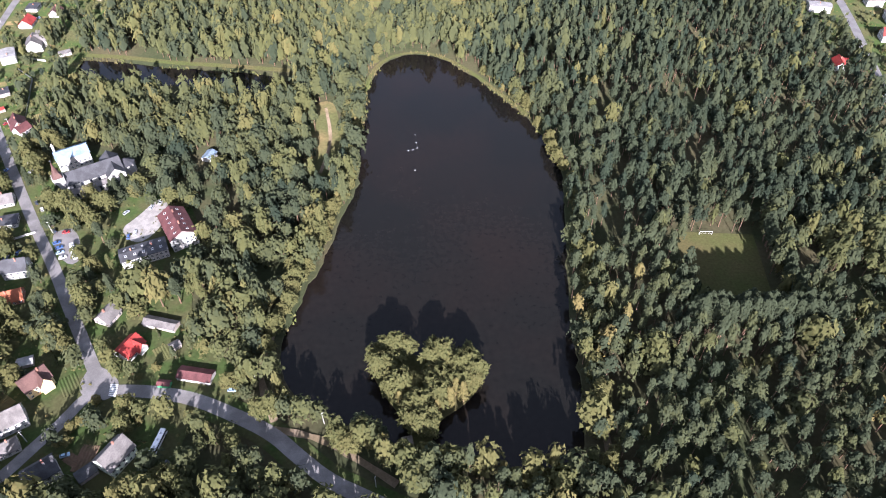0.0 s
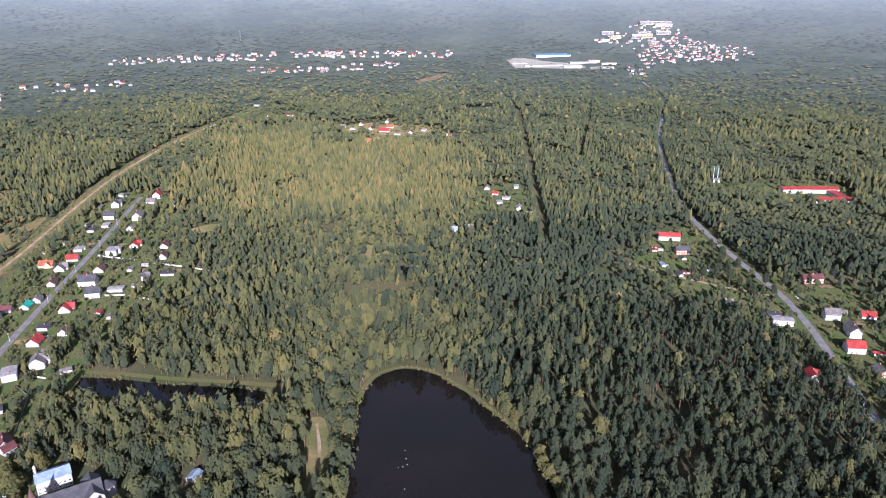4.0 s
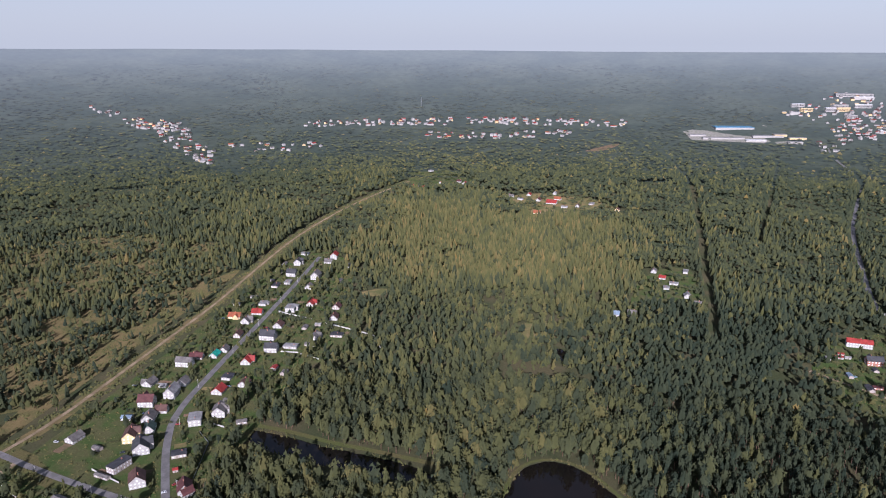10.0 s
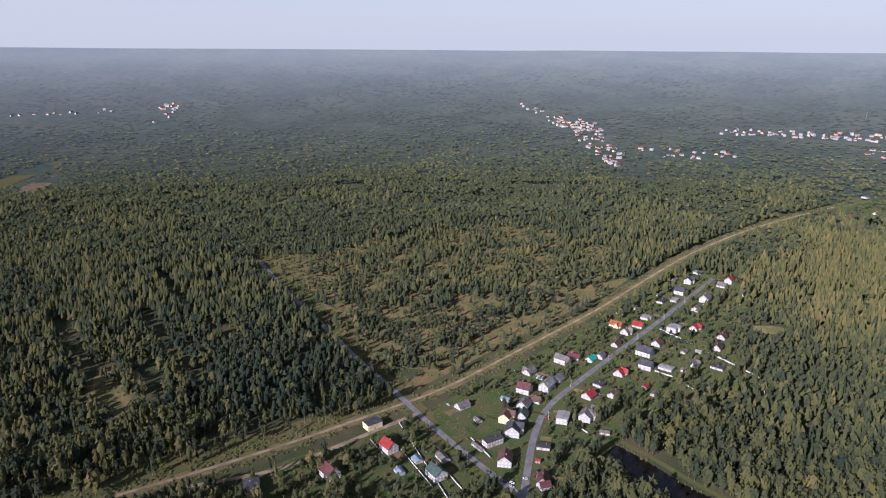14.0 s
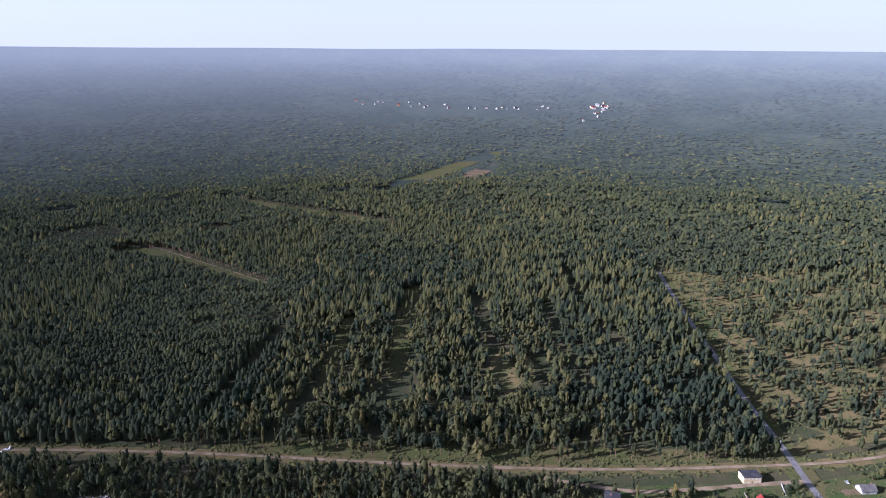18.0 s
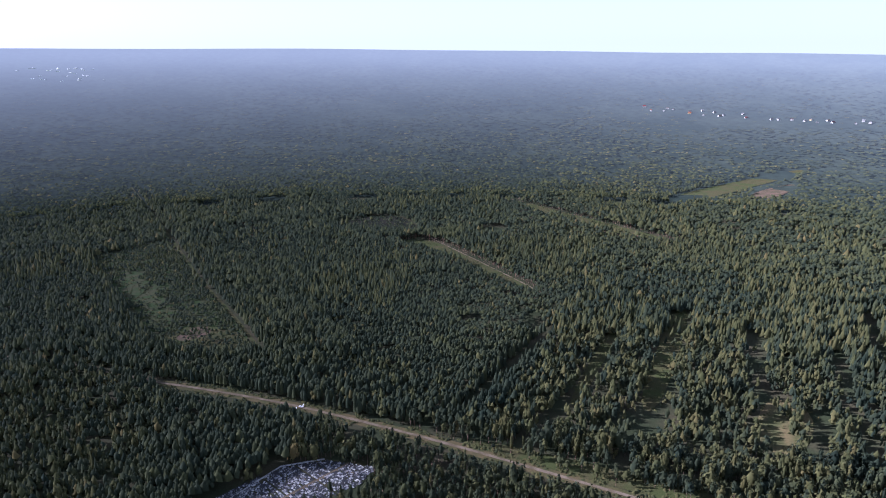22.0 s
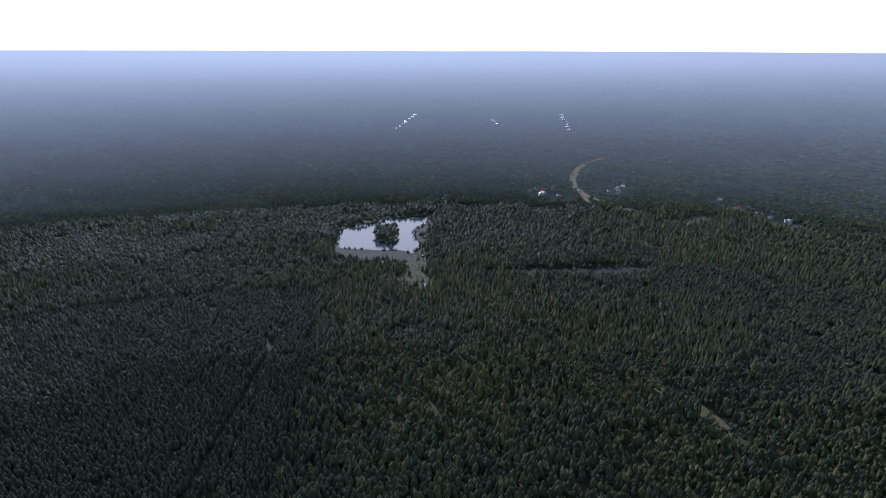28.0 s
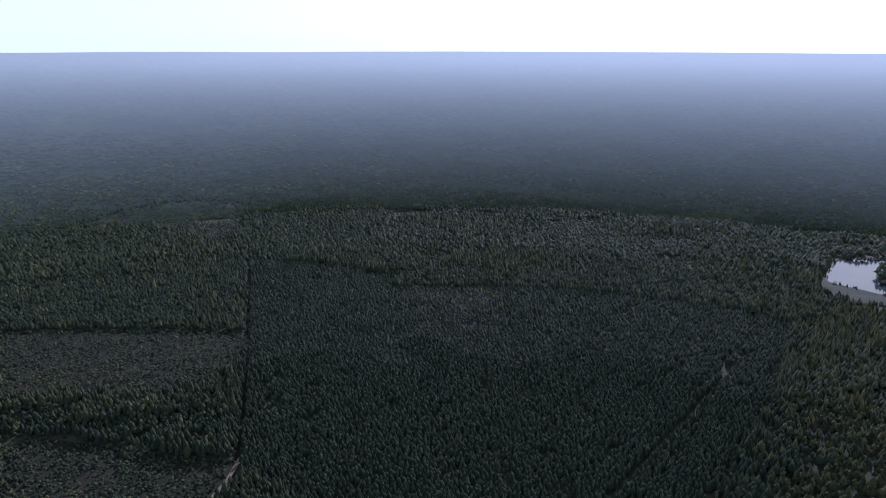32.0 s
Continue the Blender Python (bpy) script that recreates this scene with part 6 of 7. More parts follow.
def church(x, y, turn):
    root = new("church")
    root.matrix_basis = pose(x, y, 0.2, 0, 0, turn)
    s, r = Shape(), Shape()
    gable(s, 34, 13, 8.8, 14)
    roof_slabs(r, 34, 13, 8.8, 14, 0.5, 0.3)
    part("nave_wall", s.mesh("nave_wall", WALLS["w"]), root)
    part("nave_roof", r.mesh("nave_roof", ROOFS["s"]), root, label="grey slate nave roof")
    for name, w, d, z0, z1, px, py, key in (("transept", 22, 11, 8.5, 13, 12, 0, "s"), ("aisle", 24, 6, 5.0, 6.5, -3, -8.5, "g")):
        s, r = Shape(), Shape()
        gable(s, w, d, z0, z1)
        roof_slabs(r, w, d, z0, z1, 0.4, 0.25)
        m = pose(px, py, 0, 0, 0, 90 if name == "transept" else 0)
        part(name + "_wall", s.mesh(name + "_wall", WALLS["w"]), root, m)
        part(name + "_roof", r.mesh(name + "_roof", ROOFS[key]), root, m)
    tower = part("tower", Shape().box(-3.2, -3.2, -0.3, 3.2, 3.2, 14).box(-3.5, -3.5, 14, 3.5, 3.5, 14.5).mesh("tower", WALLS["w"]), root, pose(-19.5, -2, 0))
    part("spire", Shape().tube(0, 0, 14.5, 18, 4.2, 2.0, 4).tube(0, 0, 18, 21.5, 2.0, 0.9, 8).tube(0, 0, 21.5, 25, 0.9, 0.08, 8).mesh("spire", ROOFS["n"]), tower, Matrix.Rotation(pi / 4, 4, "Z"), "brown sheet-metal spire")
    part("cross", Shape().box(-0.06, -0.06, 25, 0.06, 0.06, 27).box(-0.5, -0.06, 26.1, 0.5, 0.06, 26.25).mesh("cross", METAL), tower)
    front = part("porch", Shape().box(-3, -2.5, -0.3, 3, 2.5, 5).mesh("porch", WALLS["w"]), root, pose(-20, -7, 0))
    part("porch_roof", Shape().tube(0, 0, 5, 7.5, 4.2, 0.2, 4).mesh("porch_roof", ROOFS["d"]), front, Matrix.Rotation(pi / 4, 4, "Z"))
    apse = Shape().tube(0, 0, -0.3, 7.5, 5.2, 5.2, 8)
    part("apse", apse.mesh("apse", WALLS["w"]), root, pose(20, 0, 0))
    part("apse_roof", Shape().tube(0, 0, 7.5, 11, 5.7, 0.3, 8).mesh("apse_roof", ROOFS["d"]), root, pose(20, 0, 0))
    arch = Shape().box(-0.7, -0.05, 0, 0.7, 0.08, 3.2).tube(0, 0, -0.05, 0.08, 0.7, 0.7, 12, 0, Matrix.Translation((0, 0, 3.2)) @ Matrix.Rotation(pi / 2, 4, "X"))
    glass = arch.mesh("arched_window", GLASS)
    for i in range(5):
        part("arched_window", glass, root, pose(-13 + 5.0 * i, -6.55, 6.0 - 0.6, 0, 0, 180))
        part("arched_window", glass, root, pose(-13 + 5.0 * i, 6.55, 4.4))
        part("arched_window", glass, root, pose(-13 + 4.6 * i, -11.55, 1.2, 0, 0, 180))
        part("buttress", Shape().box(-0.4, -0.9, -0.3, 0.4, 0, 4.2).mesh("buttress", WALLS["w"]), root, pose(-15.3 + 4.6 * i, -11.5, 0))
    for z in (5, 9.5):
        part("arched_window", glass, tower, pose(-3.2, 0, z, 0, 0, 90))
    return tagged(root, "white parish church with grey roofs and a brown spire", "church")


def hall(x, y, turn):
    root = new("parish_hall")
    root.matrix_basis = pose(x, y, 0.2, 0, 0, turn)
    s, r = Shape(), Shape()
    gable(s, 20, 12, 9, 12)
    roof_slabs(r, 20, 12, 9, 12, 0.4, 0.2)
    part("wall", s.mesh("wall", WALLS["w"]), root)
    part("roof", r.mesh("roof", ROOFS["u"]), root, label="shiny pale sheet-metal roof")
    part("turret", Shape().tube(0, 0, 9, 15, 0.9, 0.8, 8).tube(0, 0, 15, 17, 1.1, 0.1, 8).mesh("turret", WALLS["w"]), root, pose(-9, 3, 0))
    openings(root, 20, 12, 2, random.Random(2))
    tagged(root, "white hall with a shiny pale metal roof beside the church", "hall")


def institute():
    """Red-roofed block and its grey-roofed wing."""
    for x, y, w, d, turn, roof, storeys, label in ((-154, 298, 25, 15, -58, "m", 3, "white three-storey house with a maroon roof and skylights"), (-169, 280, 25, 11, 25, "s", 2, "white two-storey wing with a dark grey roof")):
        root = new("institute_building" if roof == "m" else "institute_wing")
        root.matrix_basis = pose(x, y, 0.2, 0, 0, turn)
        z0 = 2.9 * storeys + 0.3
        z1 = z0 + (4.2 if roof == "m" else 1.2)
        s, r = Shape(), Shape()
        gable(s, w, d, z0, z1)
        roof_slabs(r, w, d, z0, z1, 0.5, 0.25)
        part("wall", s.mesh("wall", WALLS["w"]), root)
        part("roof", r.mesh("roof", ROOFS[roof]), root)
        openings(root, w, d, storeys, random.Random(4), True, True, 2.4)
        slope = math.atan2(z1 - z0, d / 2)
        for i in range(5):
            for sgn in (-1, 1):
                yy = sgn * d * 0.24
                zz = z1 - abs(yy) * (z1 - z0) / (d / 2) + 0.22
                lamp = Shape().box(-0.6, -0.7, 0, 0.6, 0.7, 0.14).mesh("skylight", FRAME)
                sk = part("skylight", lamp, root, Matrix.Translation((-w / 2 + w * (i + 0.6) / 5.2, yy, zz)) @ Matrix.Rotation(-sgn * slope, 4, "X"))
                part("pane", Shape().box(-0.45, -0.55, 0.14, 0.45, 0.55, 0.16).mesh("pane", GLASS), sk)
        for u in (-0.25, 0.2):
            part("chimney", CHIMNEY, root, pose(u * w, 0.6, z1 + 0.6))
        tagged(root, label, "building")


# ---- vehicles ----
def car(paint):
    root = new("car")
    s = Shape()
    prof = [(-2.1, 0.35), (2.1, 0.35), (2.15, 0.75), (1.9, 0.9), (0.95, 0.98), (-1.75, 1.0), (-2.12, 0.85)]
    n = len(prof)
    s.add([(x, y, z) for y in (-0.86, 0.86) for x, z in prof], [tuple(range(n)), tuple(range(2 * n - 1, n - 1, -1))] + [(i, n + i, n + (i + 1) % n, (i + 1) % n) for i in range(n)])
    part("body", s.mesh("body", PAINTS[paint]), root)
    c = Shape().add([(-1.8, -0.78, 0.99), (1.0, -0.78, 0.97), (0.25, -0.62, 1.42), (-1.35, -0.62, 1.44), (-1.8, 0.78, 0.99), (1.0, 0.78, 0.97), (0.25, 0.62, 1.42), (-1.35, 0.62, 1.44)],
                    [(0, 1, 2, 3), (7, 6, 5, 4), (0, 4, 5, 1), (1, 5, 6, 2), (2, 6, 7, 3), (3, 7, 4, 0)])
    part("glasshouse", c.mesh("glasshouse", GLASS), root)
    part("roof_panel", Shape().box(-1.33, -0.62, 1.435, 0.22, 0.62, 1.47).mesh("roof_panel", PAINTS[paint]), root)
    tyre = Shape().tube(0, 0, -0.1, 0.1, 0.32, 0.32, 12, 0, Matrix.Rotation(pi / 2, 4, "X")).mesh("tyre", RUBBER)
    rim = Shape().tube(0, 0, -0.11, 0.11, 0.18, 0.18, 8, 0, Matrix.Rotation(pi / 2, 4, "X")).mesh("rim", METAL)
    for x in (-1.3, 1.3):
        for y in (-0.78, 0.78):
            w = part("wheel", tyre, root, pose(x, y, 0.32))
            part("rim", rim, w)
    for x, name, mat in ((2.14, "headlight", FRAME), (-2.13, "tail_light", PAINTS[4])):
        lamp = Shape().box(-0.03, -0.18, -0.07, 0.03, 0.18, 0.07).mesh(name, mat)
        for y in (-0.6, 0.6):
            part(name, lamp, root, pose(x, y, 0.72))
    names = ("white", "silver", "blue", "dark grey", "red", "pale blue")
    return tagged(root, f"{names[paint]} parked family car", "car", "parked cars")


def coach(x, y, turn, label):
    root = new("coach")
    root.matrix_basis = pose(x, y, 0.52, 0, 0, turn)
    s = Shape().box(-6, -1.25, 0.35, 6, 1.25, 1.5).box(-5.95, -1.2, 2.55, 5.95, 1.2, 3.1)
    part("body", s.mesh("body", PAINTS[0]), root)
    part("window_band", Shape().box(-5.9, -1.22, 1.5, 5.92, 1.22, 2.55).mesh("window_band", GLASS), root)
    for u in (-3.5, 0.2, 3.4):
        part("roof_hatch", Shape().box(-0.5, -0.45, 3.1, 0.5, 0.45, 3.22).mesh("roof_hatch", METAL), root, pose(u, 0, 0))
    tyre = Shape().tube(0, 0, -0.15, 0.15, 0.5, 0.5, 12, 0, Matrix.Rotation(pi / 2, 4, "X")).mesh("wheel", RUBBER)
    for u in (-3.6, 3.9):
        for v in (-1.12, 1.12):
            part("wheel", tyre, root, pose(u, v, 0.5))
    tagged(root, label, "coach", "coaches")


def vehicles():
    coach(-128, 162, 80, "white coach parked on a garden drive")
    coach(-211, 283, 118, "white coach in the village car park")
    spots = [(-121, 152, 3, 150), (-168, 156, 5, 20), (-224, 291, 2, 28), (-221, 287, 2, 28), (-219, 283, 5, 28), (-216, 279, 0, 28), (-272, 366, 0, 20), (-266, 357, 0, 60), (-283, 358, 2, 60), (-250, 326, 3, 125), (-244, 320, 0, 125), (-233, 307, 3, 125),
             (-229, 301, 3, 125), (-178, 322, 1, 80), (-174, 327, 1, 95), (-167, 330, 3, 80), (-181, 299, 0, 100), (-184, 296, 2, 100), (-192, 317, 1, 60), (-248, 279, 2, 80), (-243, 283, 2, 80), (-101, 190, 5, 0), (-222, 300, 4, 10)]
    spots += [(-317, 385, 3, 10), (-312, 388, 0, 10), (-309, 384, 1, 10), (-301, 376, 3, 50), (-306, 411, 4, 60)]
    spots += [(259, 727, 3, 20), (266, 724, 5, 35), (300, 708, 0, 70), (307, 704, 1, 80), (369, 635, 0, 95), (374, 634, 1, 95), (288, 742, 3, 10), (345, 905, 0, 80)]
    spots += [(x - 13, y - 7, (i * 7) % 6, street_turn(x, y) + 90) for i, (x, y, *_) in enumerate(HOUSES_B[::3] + HOUSES_C[::3] + HOUSES_D[::3])]
    spots += [(-641, -284, 0, 70)]
    made = {}
    for x, y, p, turn in spots:
        m = pose(x, y, 0.58 if (x + 222) ** 2 + (y - 290) ** 2 > 9e9 else 0.5, 0, 0, turn)
        if p in made:
            copy_thing(made[p], m)
        else:
            made[p] = car(p)
            made[p].matrix_basis = m


# ---- small things ----
def utility_pole():
    root = new("utility_pole")
    part("pole", Shape().tube(0, 0, -0.2, 9, 0.16, 0.11, 8).mesh("pole", CONCRETE), root)
    arm = part("crossarm", Shape().box(-0.9, -0.06, 8.4, 0.9, 0.06, 8.55).mesh("crossarm", METAL), root)
    ins = Shape().tube(0, 0, 0, 0.22, 0.06, 0.04, 6).mesh("insulator", FRAME)
    for u in (-0.8, -0.3, 0.3, 0.8):
        part("insulator", ins, arm, pose(u, 0, 8.55))
    return tagged(root, "pale concrete utility pole with a crossarm", "utility pole", "utility poles")


FLOATS = [(-19, 398), (-18, 389), (-17, 383), (-23, 380), (-18, 359), (-20, 381)]


def small_things():
    pole = utility_pole()
    spots = [(-180, 205, 30), (-29, 141, 60), (-91, 196, 20), (-160, 199, 45), (-127, 178, 100), (-188, 163, 40), (-208, 233, 30), (-55, 172, 60), (-230, 300, 30), (-300, 405, 30), (-352, 490, 5), (-376, 560, 5), (-382, 640, 5), (-392, 720, 5), (-400, 800, 5), (-412, 880, 5), (-499, 421, 80), (-420, 398, 80), (-360, 386, 80)]
    pole.matrix_basis = pose(spots[0][0], spots[0][1], 0.2, 0, 0, spots[0][2])
    for x, y, a in spots[1:]:
        copy_thing(pole, pose(x, y, 0.2, 0, 0, a))
    for x, y, a in ((154, 297, 0), (155, 241, 180)):
        goal = new("football_goal")
        goal.matrix_basis = pose(x, y, 0.05, 0, 0, a)
        for u in (-3.66, 3.66):
            part("post", Shape().tube(u, 0, 0, 2.44, 0.09, 0.09, 8).mesh("post", FRAME), goal)
        part("crossbar", Shape().box(-3.72, -0.08, 2.4, 3.72, 0.08, 2.55).mesh("crossbar", FRAME), goal)
        part("net_frame", Shape().box(-3.66, 1.2, 0, 3.66, 1.28, 0.08).box(-3.7, 0, 0, -3.62, 1.28, 0.08).box(3.62, 0, 0, 3.7, 1.28, 0.08).mesh("net_frame", FRAME), goal)
        tagged(goal, "white football goal on the forest pitch", "football goal", "goals")
    for i in range(7):
        s = Shape().box(-0.3, -1.9, 0, 0.3, 1.9, 0.02)
        bar = new("crossing_stripe", s.mesh("crossing_stripe", PAINT))
        bar.matrix_basis = pose(-158.5 + 0.15 * i, 193.4 - 1.0 * i, 0.585, 0, 0, 85)
        tagged(bar, "white bar of a pedestrian crossing", "road marking", "crossing stripes", "structure")
    # floats of a swimming area
    first = None
    rng = random.Random(6)
    for x, y in FLOATS:
        for _ in range(1):
            if first is None:
                first = new("buoy", Shape().tube(0, 0, -0.25, 0.1, 0.2, 0.35, 8).tube(0, 0, 0.1, 0.35, 0.35, 0.1, 8).mesh("buoy", FRAME))
                first.matrix_basis = pose(x, y, -0.5)
                tagged(first, "small white float on the pond", "buoy", "floats")
            else:
                copy_thing(first, pose(x, y, -0.5))
    pier = new("pier")
    pier.matrix_basis = pose(-16, 162, 0.0, 0, 0, 12)
    for i in range(14):
        part("plank", Shape().box(-2.4, -3.5 + 0.5 * i, 0.3, 2.4, -3.05 + 0.5 * i, 0.36).mesh("plank", WOOD), pier)
    for u in (-2.2, 2.2):
        for v in (-3.2, 0, 3.2):
            part("post", Shape().tube(u, v, -1.8, 0.3, 0.11, 0.11, 7).mesh("post", WOOD), pier)
    tagged(pier, "grey wooden fishing pier on posts", "pier")
    # white parapets where the sand track crosses a ditch
    for i, (x, y, w) in enumerate(((-643, -282, 5.5), (-636, -287, 4.0))):
        wall = new("culvert_parapet")
        wall.matrix_basis = pose(x, y, 0.45, 0, 0, 12)
        part("slab", Shape().box(-w / 2, -0.35, -0.4, w / 2, 0.35, 0.9).mesh("slab", FRAME), wall)
        part("coping", Shape().box(-w / 2 - 0.15, -0.5, 0.9, w / 2 + 0.15, 0.5, 1.1).mesh("coping", FRAME), wall)
        tagged(wall, "white concrete parapet beside the sand track", "parapet", "culvert parapets")
    mast = new("radio_mast")
    x, y, z = (float(v) for v in settle(-1000, 3900))
    mast.matrix_basis = pose(x, y, z)
    for i in range(3):
        a = 2 * pi * i / 3
        part("leg", Shape().tube(cos(a) * 1.6, sin(a) * 1.6, -2, 50, 0.35, 0.3, 5).mesh("leg", METAL), mast)
    part("bracing", Shape().box(-1.5, -0.2, 12, 1.5, 0.2, 12.6).box(-1.5, -0.2, 25, 1.5, 0.2, 25.6).box(-1.5, -0.2, 38, 1.5, 0.2, 38.6).mesh("bracing", METAL), mast)
    tagged(mast, "distant lattice radio mast", "mast")


def fence(points, height, mat, label, gap=2.5):
    root = new("fence")
    post = Shape().box(-0.1, -0.1, -0.1, 0.1, 0.1, height + 0.15).mesh("post", mat)
    panel = Shape().box(0.1, -0.05, 0.05, gap - 0.1, 0.05, height).mesh("panel", mat)
    p = np.array(points, float)
    root.matrix_basis = pose(p[0, 0], p[0, 1], 0.4)
    for a, b in zip(p[:-1], p[1:]):
        d = b - a
        n = max(1, int(np.hypot(*d) / gap))
        t = math.degrees(math.atan2(d[1], d[0]))
        for i in range(n):
            q = a + d * i / n - p[0]
            part("post", post, root, pose(q[0], q[1], 0, 0, 0, t))
            part("panel", panel, root, pose(q[0], q[1], 0, 0, 0, t))
    tagged(root, label, "fence", "fences")


def fences():
    fence([(-389, 768), (-337, 753)], 1.7, CONCRETE, "pale concrete panel fence along garden plots")
    fence([(-316, 745), (-246, 721), (-228, 689)], 1.7, CONCRETE, "long pale concrete panel fence at the forest edge")
    fence([(-333, 656), (-314, 657), (-276, 643)], 1.6, CONCRETE, "pale concrete panel fence behind garden sheds")
    fence([(-282, 663), (-270, 658)], 1.5, CONCRETE, "short pale concrete panel fence")
    fence([(-449, 386), (-334, 336)], 1.6, CONCRETE, "pale concrete fence between garden plots")
    fence([(-357, 360), (-326, 350)], 1.5, CONCRETE, "pale concrete fence beside an outbuilding")
    fence([(-414, 357), (-353, 338)], 1.4, CONCRETE, "weathered concrete fence between gardens")
    fence([(-445, 348), (-419, 341)], 1.4, WOOD, "grey board fence beside a house")
    fence([(-382, 414), (-349, 403)], 1.5, CONCRETE, "pale concrete fence beside the open green")
    fence([(-334, 501), (-312, 496)], 1.5, CONCRETE, "pale garden wall near the canal")
    fence([(-296, 420), (-312, 470), (-330, 485)], 1.3, METAL, "thin metal fence along the village street")
    fence([(-437, -298), (-530, -258), (-550, -222)], 1.6, CONCRETE, "cemetery wall of pale concrete panels", 5.0)
    fence([(-258, 290), (-240, 300)], 1.4, CONCRETE, "pale garden wall beside the street")


def cemetery():
    rng = random.Random(12)
    p = np.array(CEMETERY, float)
    for k, (a, b, w) in enumerate((((-460, -253), (-549, -197), 3.6), ((-528, -248), (-506, -213), 2.0), ((-497, -279), (-474, -243), 2.0), ((-545, -228), (-532, -180), 2.0))):
        strip("path", [a, ((a[0] + b[0]) / 2, (a[1] + b[1]) / 2), b], w, 0.62 + 0.006 * k, SAND, "tan gravel path between the graves", "path", 1)
    slabs = [Shape().box(-0.5, -1.0, 0, 0.5, 1.0, 0.45).box(-0.42, -0.9, 0.35, 0.42, 0.6, 0.42).mesh("grave", m) for m in (STONE, ROOFS["d"], ROOFS["s"], ROOFS["d"])]
    heads = [Shape().box(-0.42, -0.1, 0.35, 0.42, 0.1, 1.25).mesh("headstone", m) for m in (STONE, ROOFS["d"], CONCRETE)]
    c, axis, side = np.array([-505.0, -225.0]), np.array([-0.85, 0.53]), np.array([0.53, 0.85])
    spots = [(i, j) for i in range(-28, 29) for j in range(-40, 41)]
    rng.shuffle(spots)
    made, rest = 0, Shape()
    for i, j in spots:
        q = c + side * i * 2.9 + axis * j * 2.0
        if i == 0 or j in (-9, 7) or rng.random() < 0.08 or not inside(c + (p - c) * 0.95, q[:1], q[1:])[0]:
            continue
        m = pose(q[0], q[1], 0.4, 0, 0, -32 + rng.uniform(-3, 3)) @ Matrix.Diagonal((rng.choice([1.1, 2.0, 1.3]), 1.15, 1.1, 1))
        if made < 290:
            g = new("grave", rng.choice(slabs))
            g.matrix_basis = m
            part("headstone", rng.choice(heads), g, pose(0, -0.85, 0))
            tagged(g, "polished stone grave with a headstone", "grave", "graves")
        else:
            rest.box(-0.5, -1.0, 0, 0.5, 1.0, 0.45, made % 4, m).box(-0.42, -0.95, 0.35, 0.42, -0.75, 1.25, made % 3, m)
        made += 1
    tagged(new("graves", rest.mesh("graves", STONE, ROOFS["d"], ROOFS["s"], CONCRETE)), "close rows of stone graves", "graves", kind="stuff")


def hedge_mesh(seed, length):
    rng = np.random.default_rng(seed)
    V, F, n = [], [], 0
    for i in range(int(length / 1.3)):
        cv, cf = crown(rng, 1, "ico", 14, 0.3)
        V.append(cv * np.array([0.95, 0.8, rng.uniform(1.6, 2.3)]) + np.array([i * 1.3 - length / 2, rng.normal(0, 0.12), -0.1]))
        F.append(cf + n)
        n += len(cv)
    V, F = np.concatenate(V), np.concatenate(F)
    return soup("hedge", V, F, np.full(len(V), 0.36) + 0.04 * rng.normal(0, 1, len(V)), None, [LEAF])


def bed_mesh(mat, w, d):
    """A dug bed with raised rows."""
    n = 4 * int(w / 1.4)
    prof = [(-w / 2, -0.1)] + [(-w / 2 + w * i / n, 0.08 + 0.16 * (i % 4 in (1, 2))) for i in range(n + 1)] + [(w / 2, -0.1)]
    k = len(prof)
    s = Shape().add([(x, y, z) for y in (-d / 2, d / 2) for x, z in prof], [(i, i + 1, k + i + 1, k + i) for i in range(k - 1)] + [tuple(range(k)), tuple(range(2 * k - 1, k - 1, -1))])
    return s.mesh("vegetable_bed", mat)


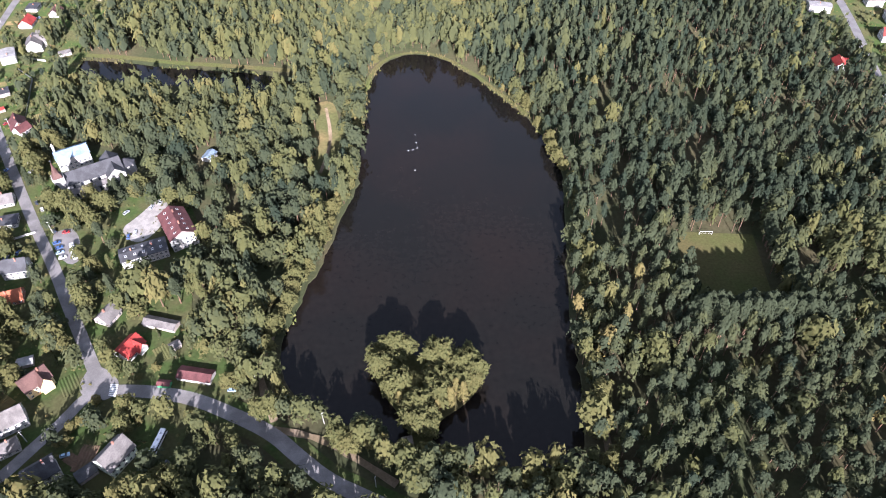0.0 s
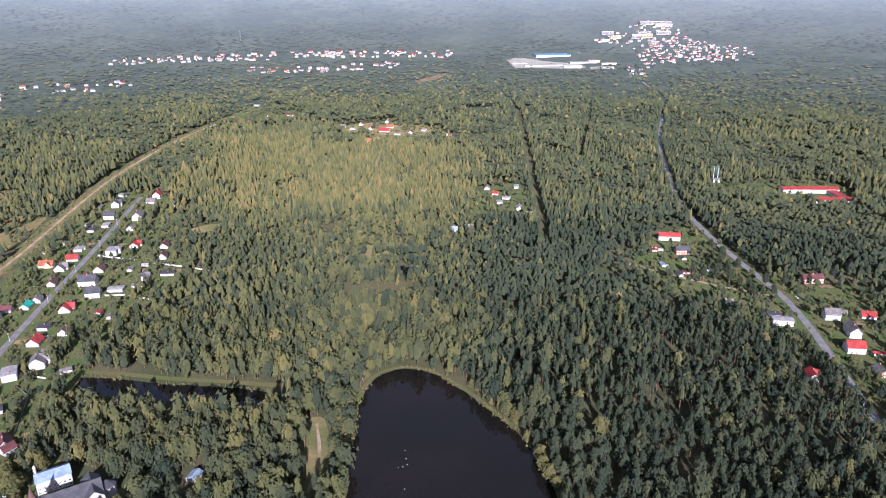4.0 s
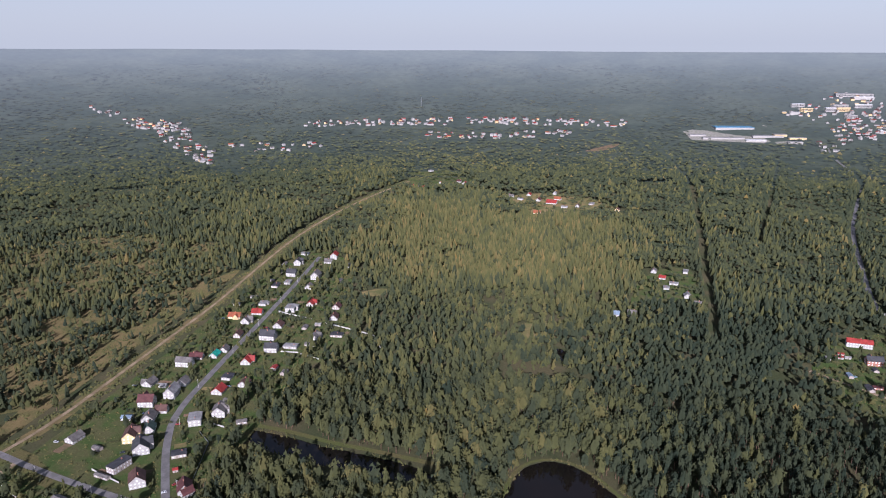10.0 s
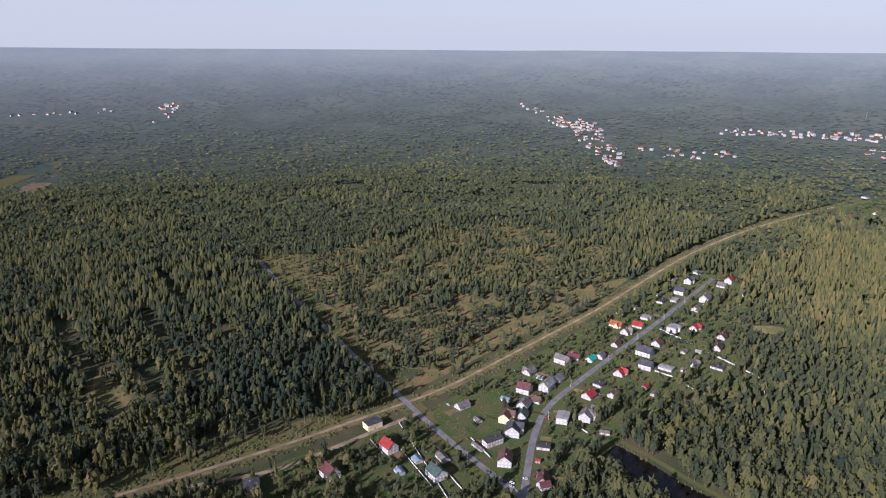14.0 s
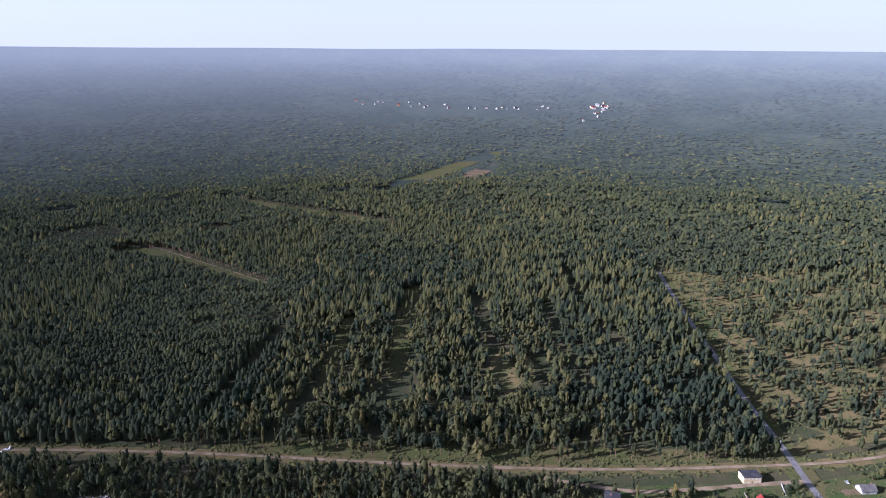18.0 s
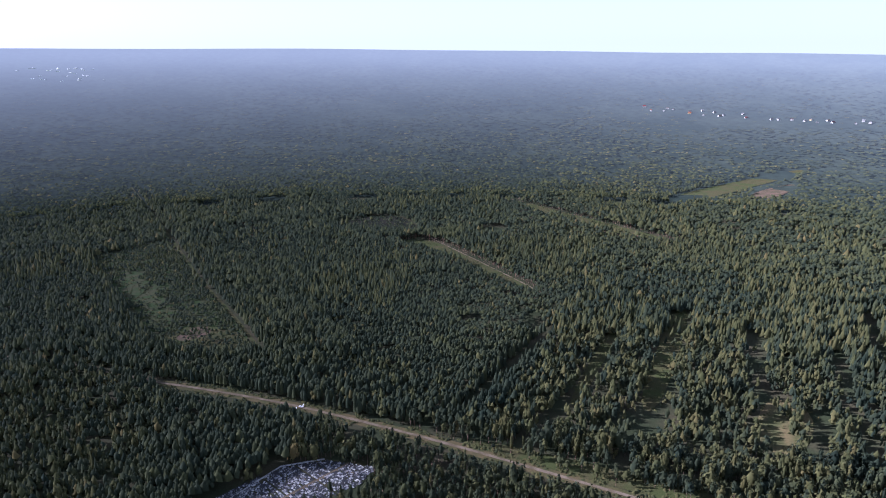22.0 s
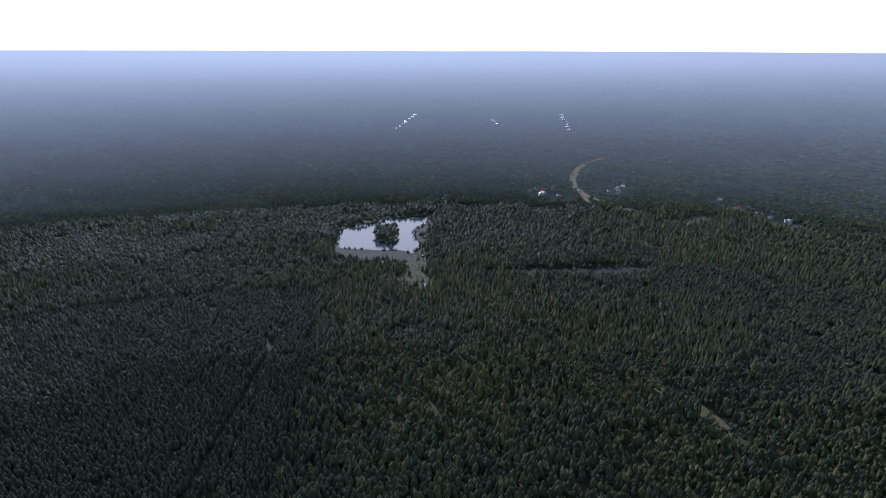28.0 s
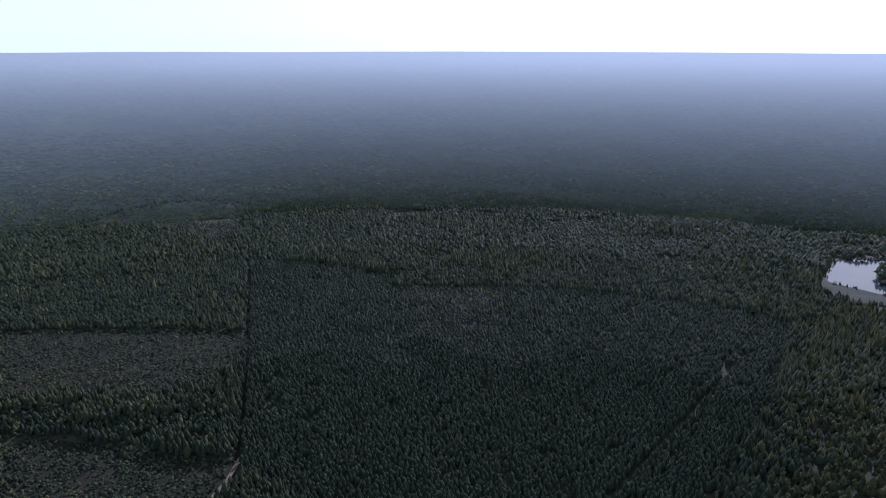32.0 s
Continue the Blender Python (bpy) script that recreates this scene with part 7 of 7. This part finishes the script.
def gardens():
    rng = random.Random(87)
    hedges = [hedge_mesh(3, 14), hedge_mesh(4, 20), hedge_mesh(5, 9)]
    beds = [(bed_mesh(SOIL, 8, 13), "dug brown vegetable bed in rows"), (bed_mesh(DRY, 7, 10), "dry straw-covered garden bed"), (bed_mesh(LAWN, 9, 12), "green vegetable bed in rows"), (bed_mesh(SOIL, 5, 8), "small dug brown vegetable bed")]

    def free(x, y, gap, doors=True):
        p, q = np.array([x]), np.array([y])
        if any(off_line(line, p, q)[0] < gap + 3 for line in TRACKS):
            return False
        return all((x - u) ** 2 + (y - v) ** 2 > (r * 0.7 + gap * 0.7) ** 2 for u, v, r in ROOMS[:110])

    for x, y, *_ in HOUSES_A + HOUSES_B + HOUSES_C + HOUSES_D + HOUSES_E + HOUSES_F + HOUSES_G[2:]:
        turn = street_turn(x, y)
        for tries in range(7):
            a, r = rng.uniform(0, 2 * pi), rng.uniform(11, 19)
            u, v = x + cos(a) * r, y + sin(a) * r
            if free(u, v, 6) and not inside(POND, np.array([u]), np.array([v]))[0] and not inside(CANAL, np.array([u]), np.array([v]))[0]:
                me, words = rng.choice(beds)
                bed = new("vegetable_bed", me)
                bed.matrix_basis = pose(u, v, 0.42, 0, 0, turn + rng.choice([0, 90]))
                tagged(bed, words, "garden bed", "garden beds")
                ROOMS.append((u, v, 5))
                break
        for tries in range(5):
            a, r = rng.uniform(0, 2 * pi), rng.uniform(9, 16)
            u, v = x + cos(a) * r, y + sin(a) * r
            if free(u, v, 4) and not inside(CANAL, np.array([u]), np.array([v]))[0]:
                hd = new("hedge", rng.choice(hedges))
                hd.matrix_basis = pose(u, v, 0.4, 0, 0, turn + rng.choice([0, 90]))
                tagged(hd, "clipped dark green garden hedge", "hedge", "hedges")
                break
    rng = np.random.default_rng(88)
    n = 5200
    x, y = np.concatenate([rng.uniform(-480, -230, n), rng.uniform(221, 468, n // 2)]), np.concatenate([rng.uniform(214, 1060, n), rng.uniform(429, 863, n // 2)])
    ok = (inside(VILLAGE_B, x, y) & ~inside(GREEN_V, x, y)) | inside(VILLAGE_C, x, y)
    for line in TRACKS:
        ok &= off_line(line, x, y) > 6.5
    ok &= ~inside(CANAL, x, y) & (off_line(CANAL, x, y, True) > 8) & (waves(x, y, 40.0, 89) > -0.45)
    for u, v, r in ROOMS:
        ok &= (x - u) ** 2 + (y - v) ** 2 > (r * 0.85) ** 2
    x, y = x[ok], y[ok]
    n = len(x)
    h = rng.uniform(1.2, 4.2, n)
    plant("garden_bushes", "fruit trees and bushes of the village gardens", x, y, rng.choice([1, 1, 1, 2], n), h, h * rng.uniform(0.38, 0.6, n), np.full(n, 0.06), np.clip(rng.normal(0.43, 0.1, n), 0.1, 0.9), "ico", 22, 0.3, np.zeros(n, bool), 90, "bushes")


for row, turn in zip(HOUSES_A, TURNS_A):
    house(*row, turn=turn, storeys=2 if row[4] > 12 else 1, ell=row[2] in "rn")
for row, turn in zip(SHEDS_A, TURNS_SHED_A):
    shed(*row, turn=turn)
for row in HOUSES_B + HOUSES_C + HOUSES_D + HOUSES_E + HOUSES_F:
    house(*row[:4], row[4] * 1.18, row[5] * 1.2, storeys=2 if row[4] * row[5] >= 105 else 1, near=False, ell=(row[0] + row[1]) % 3 == 0)
for row in HOUSES_G:
    house(*row, storeys=2 if row[4] * row[5] >= 125 else 1, near=False, ell=(row[0] + row[1]) % 4 == 0)
for row in HOUSES_H + HOUSES_I:
    house(*row, near=False)
for row in SHEDS_B + SHEDS_F + SHEDS_G:
    shed(*row)
church(-220, 347, 32)
hall(-241, 367, 32)
institute()
school()
settlements()
vehicles()
small_things()
fences()
cemetery()
gardens()
reeds()
scrub()
single_trees()
grow_forest()
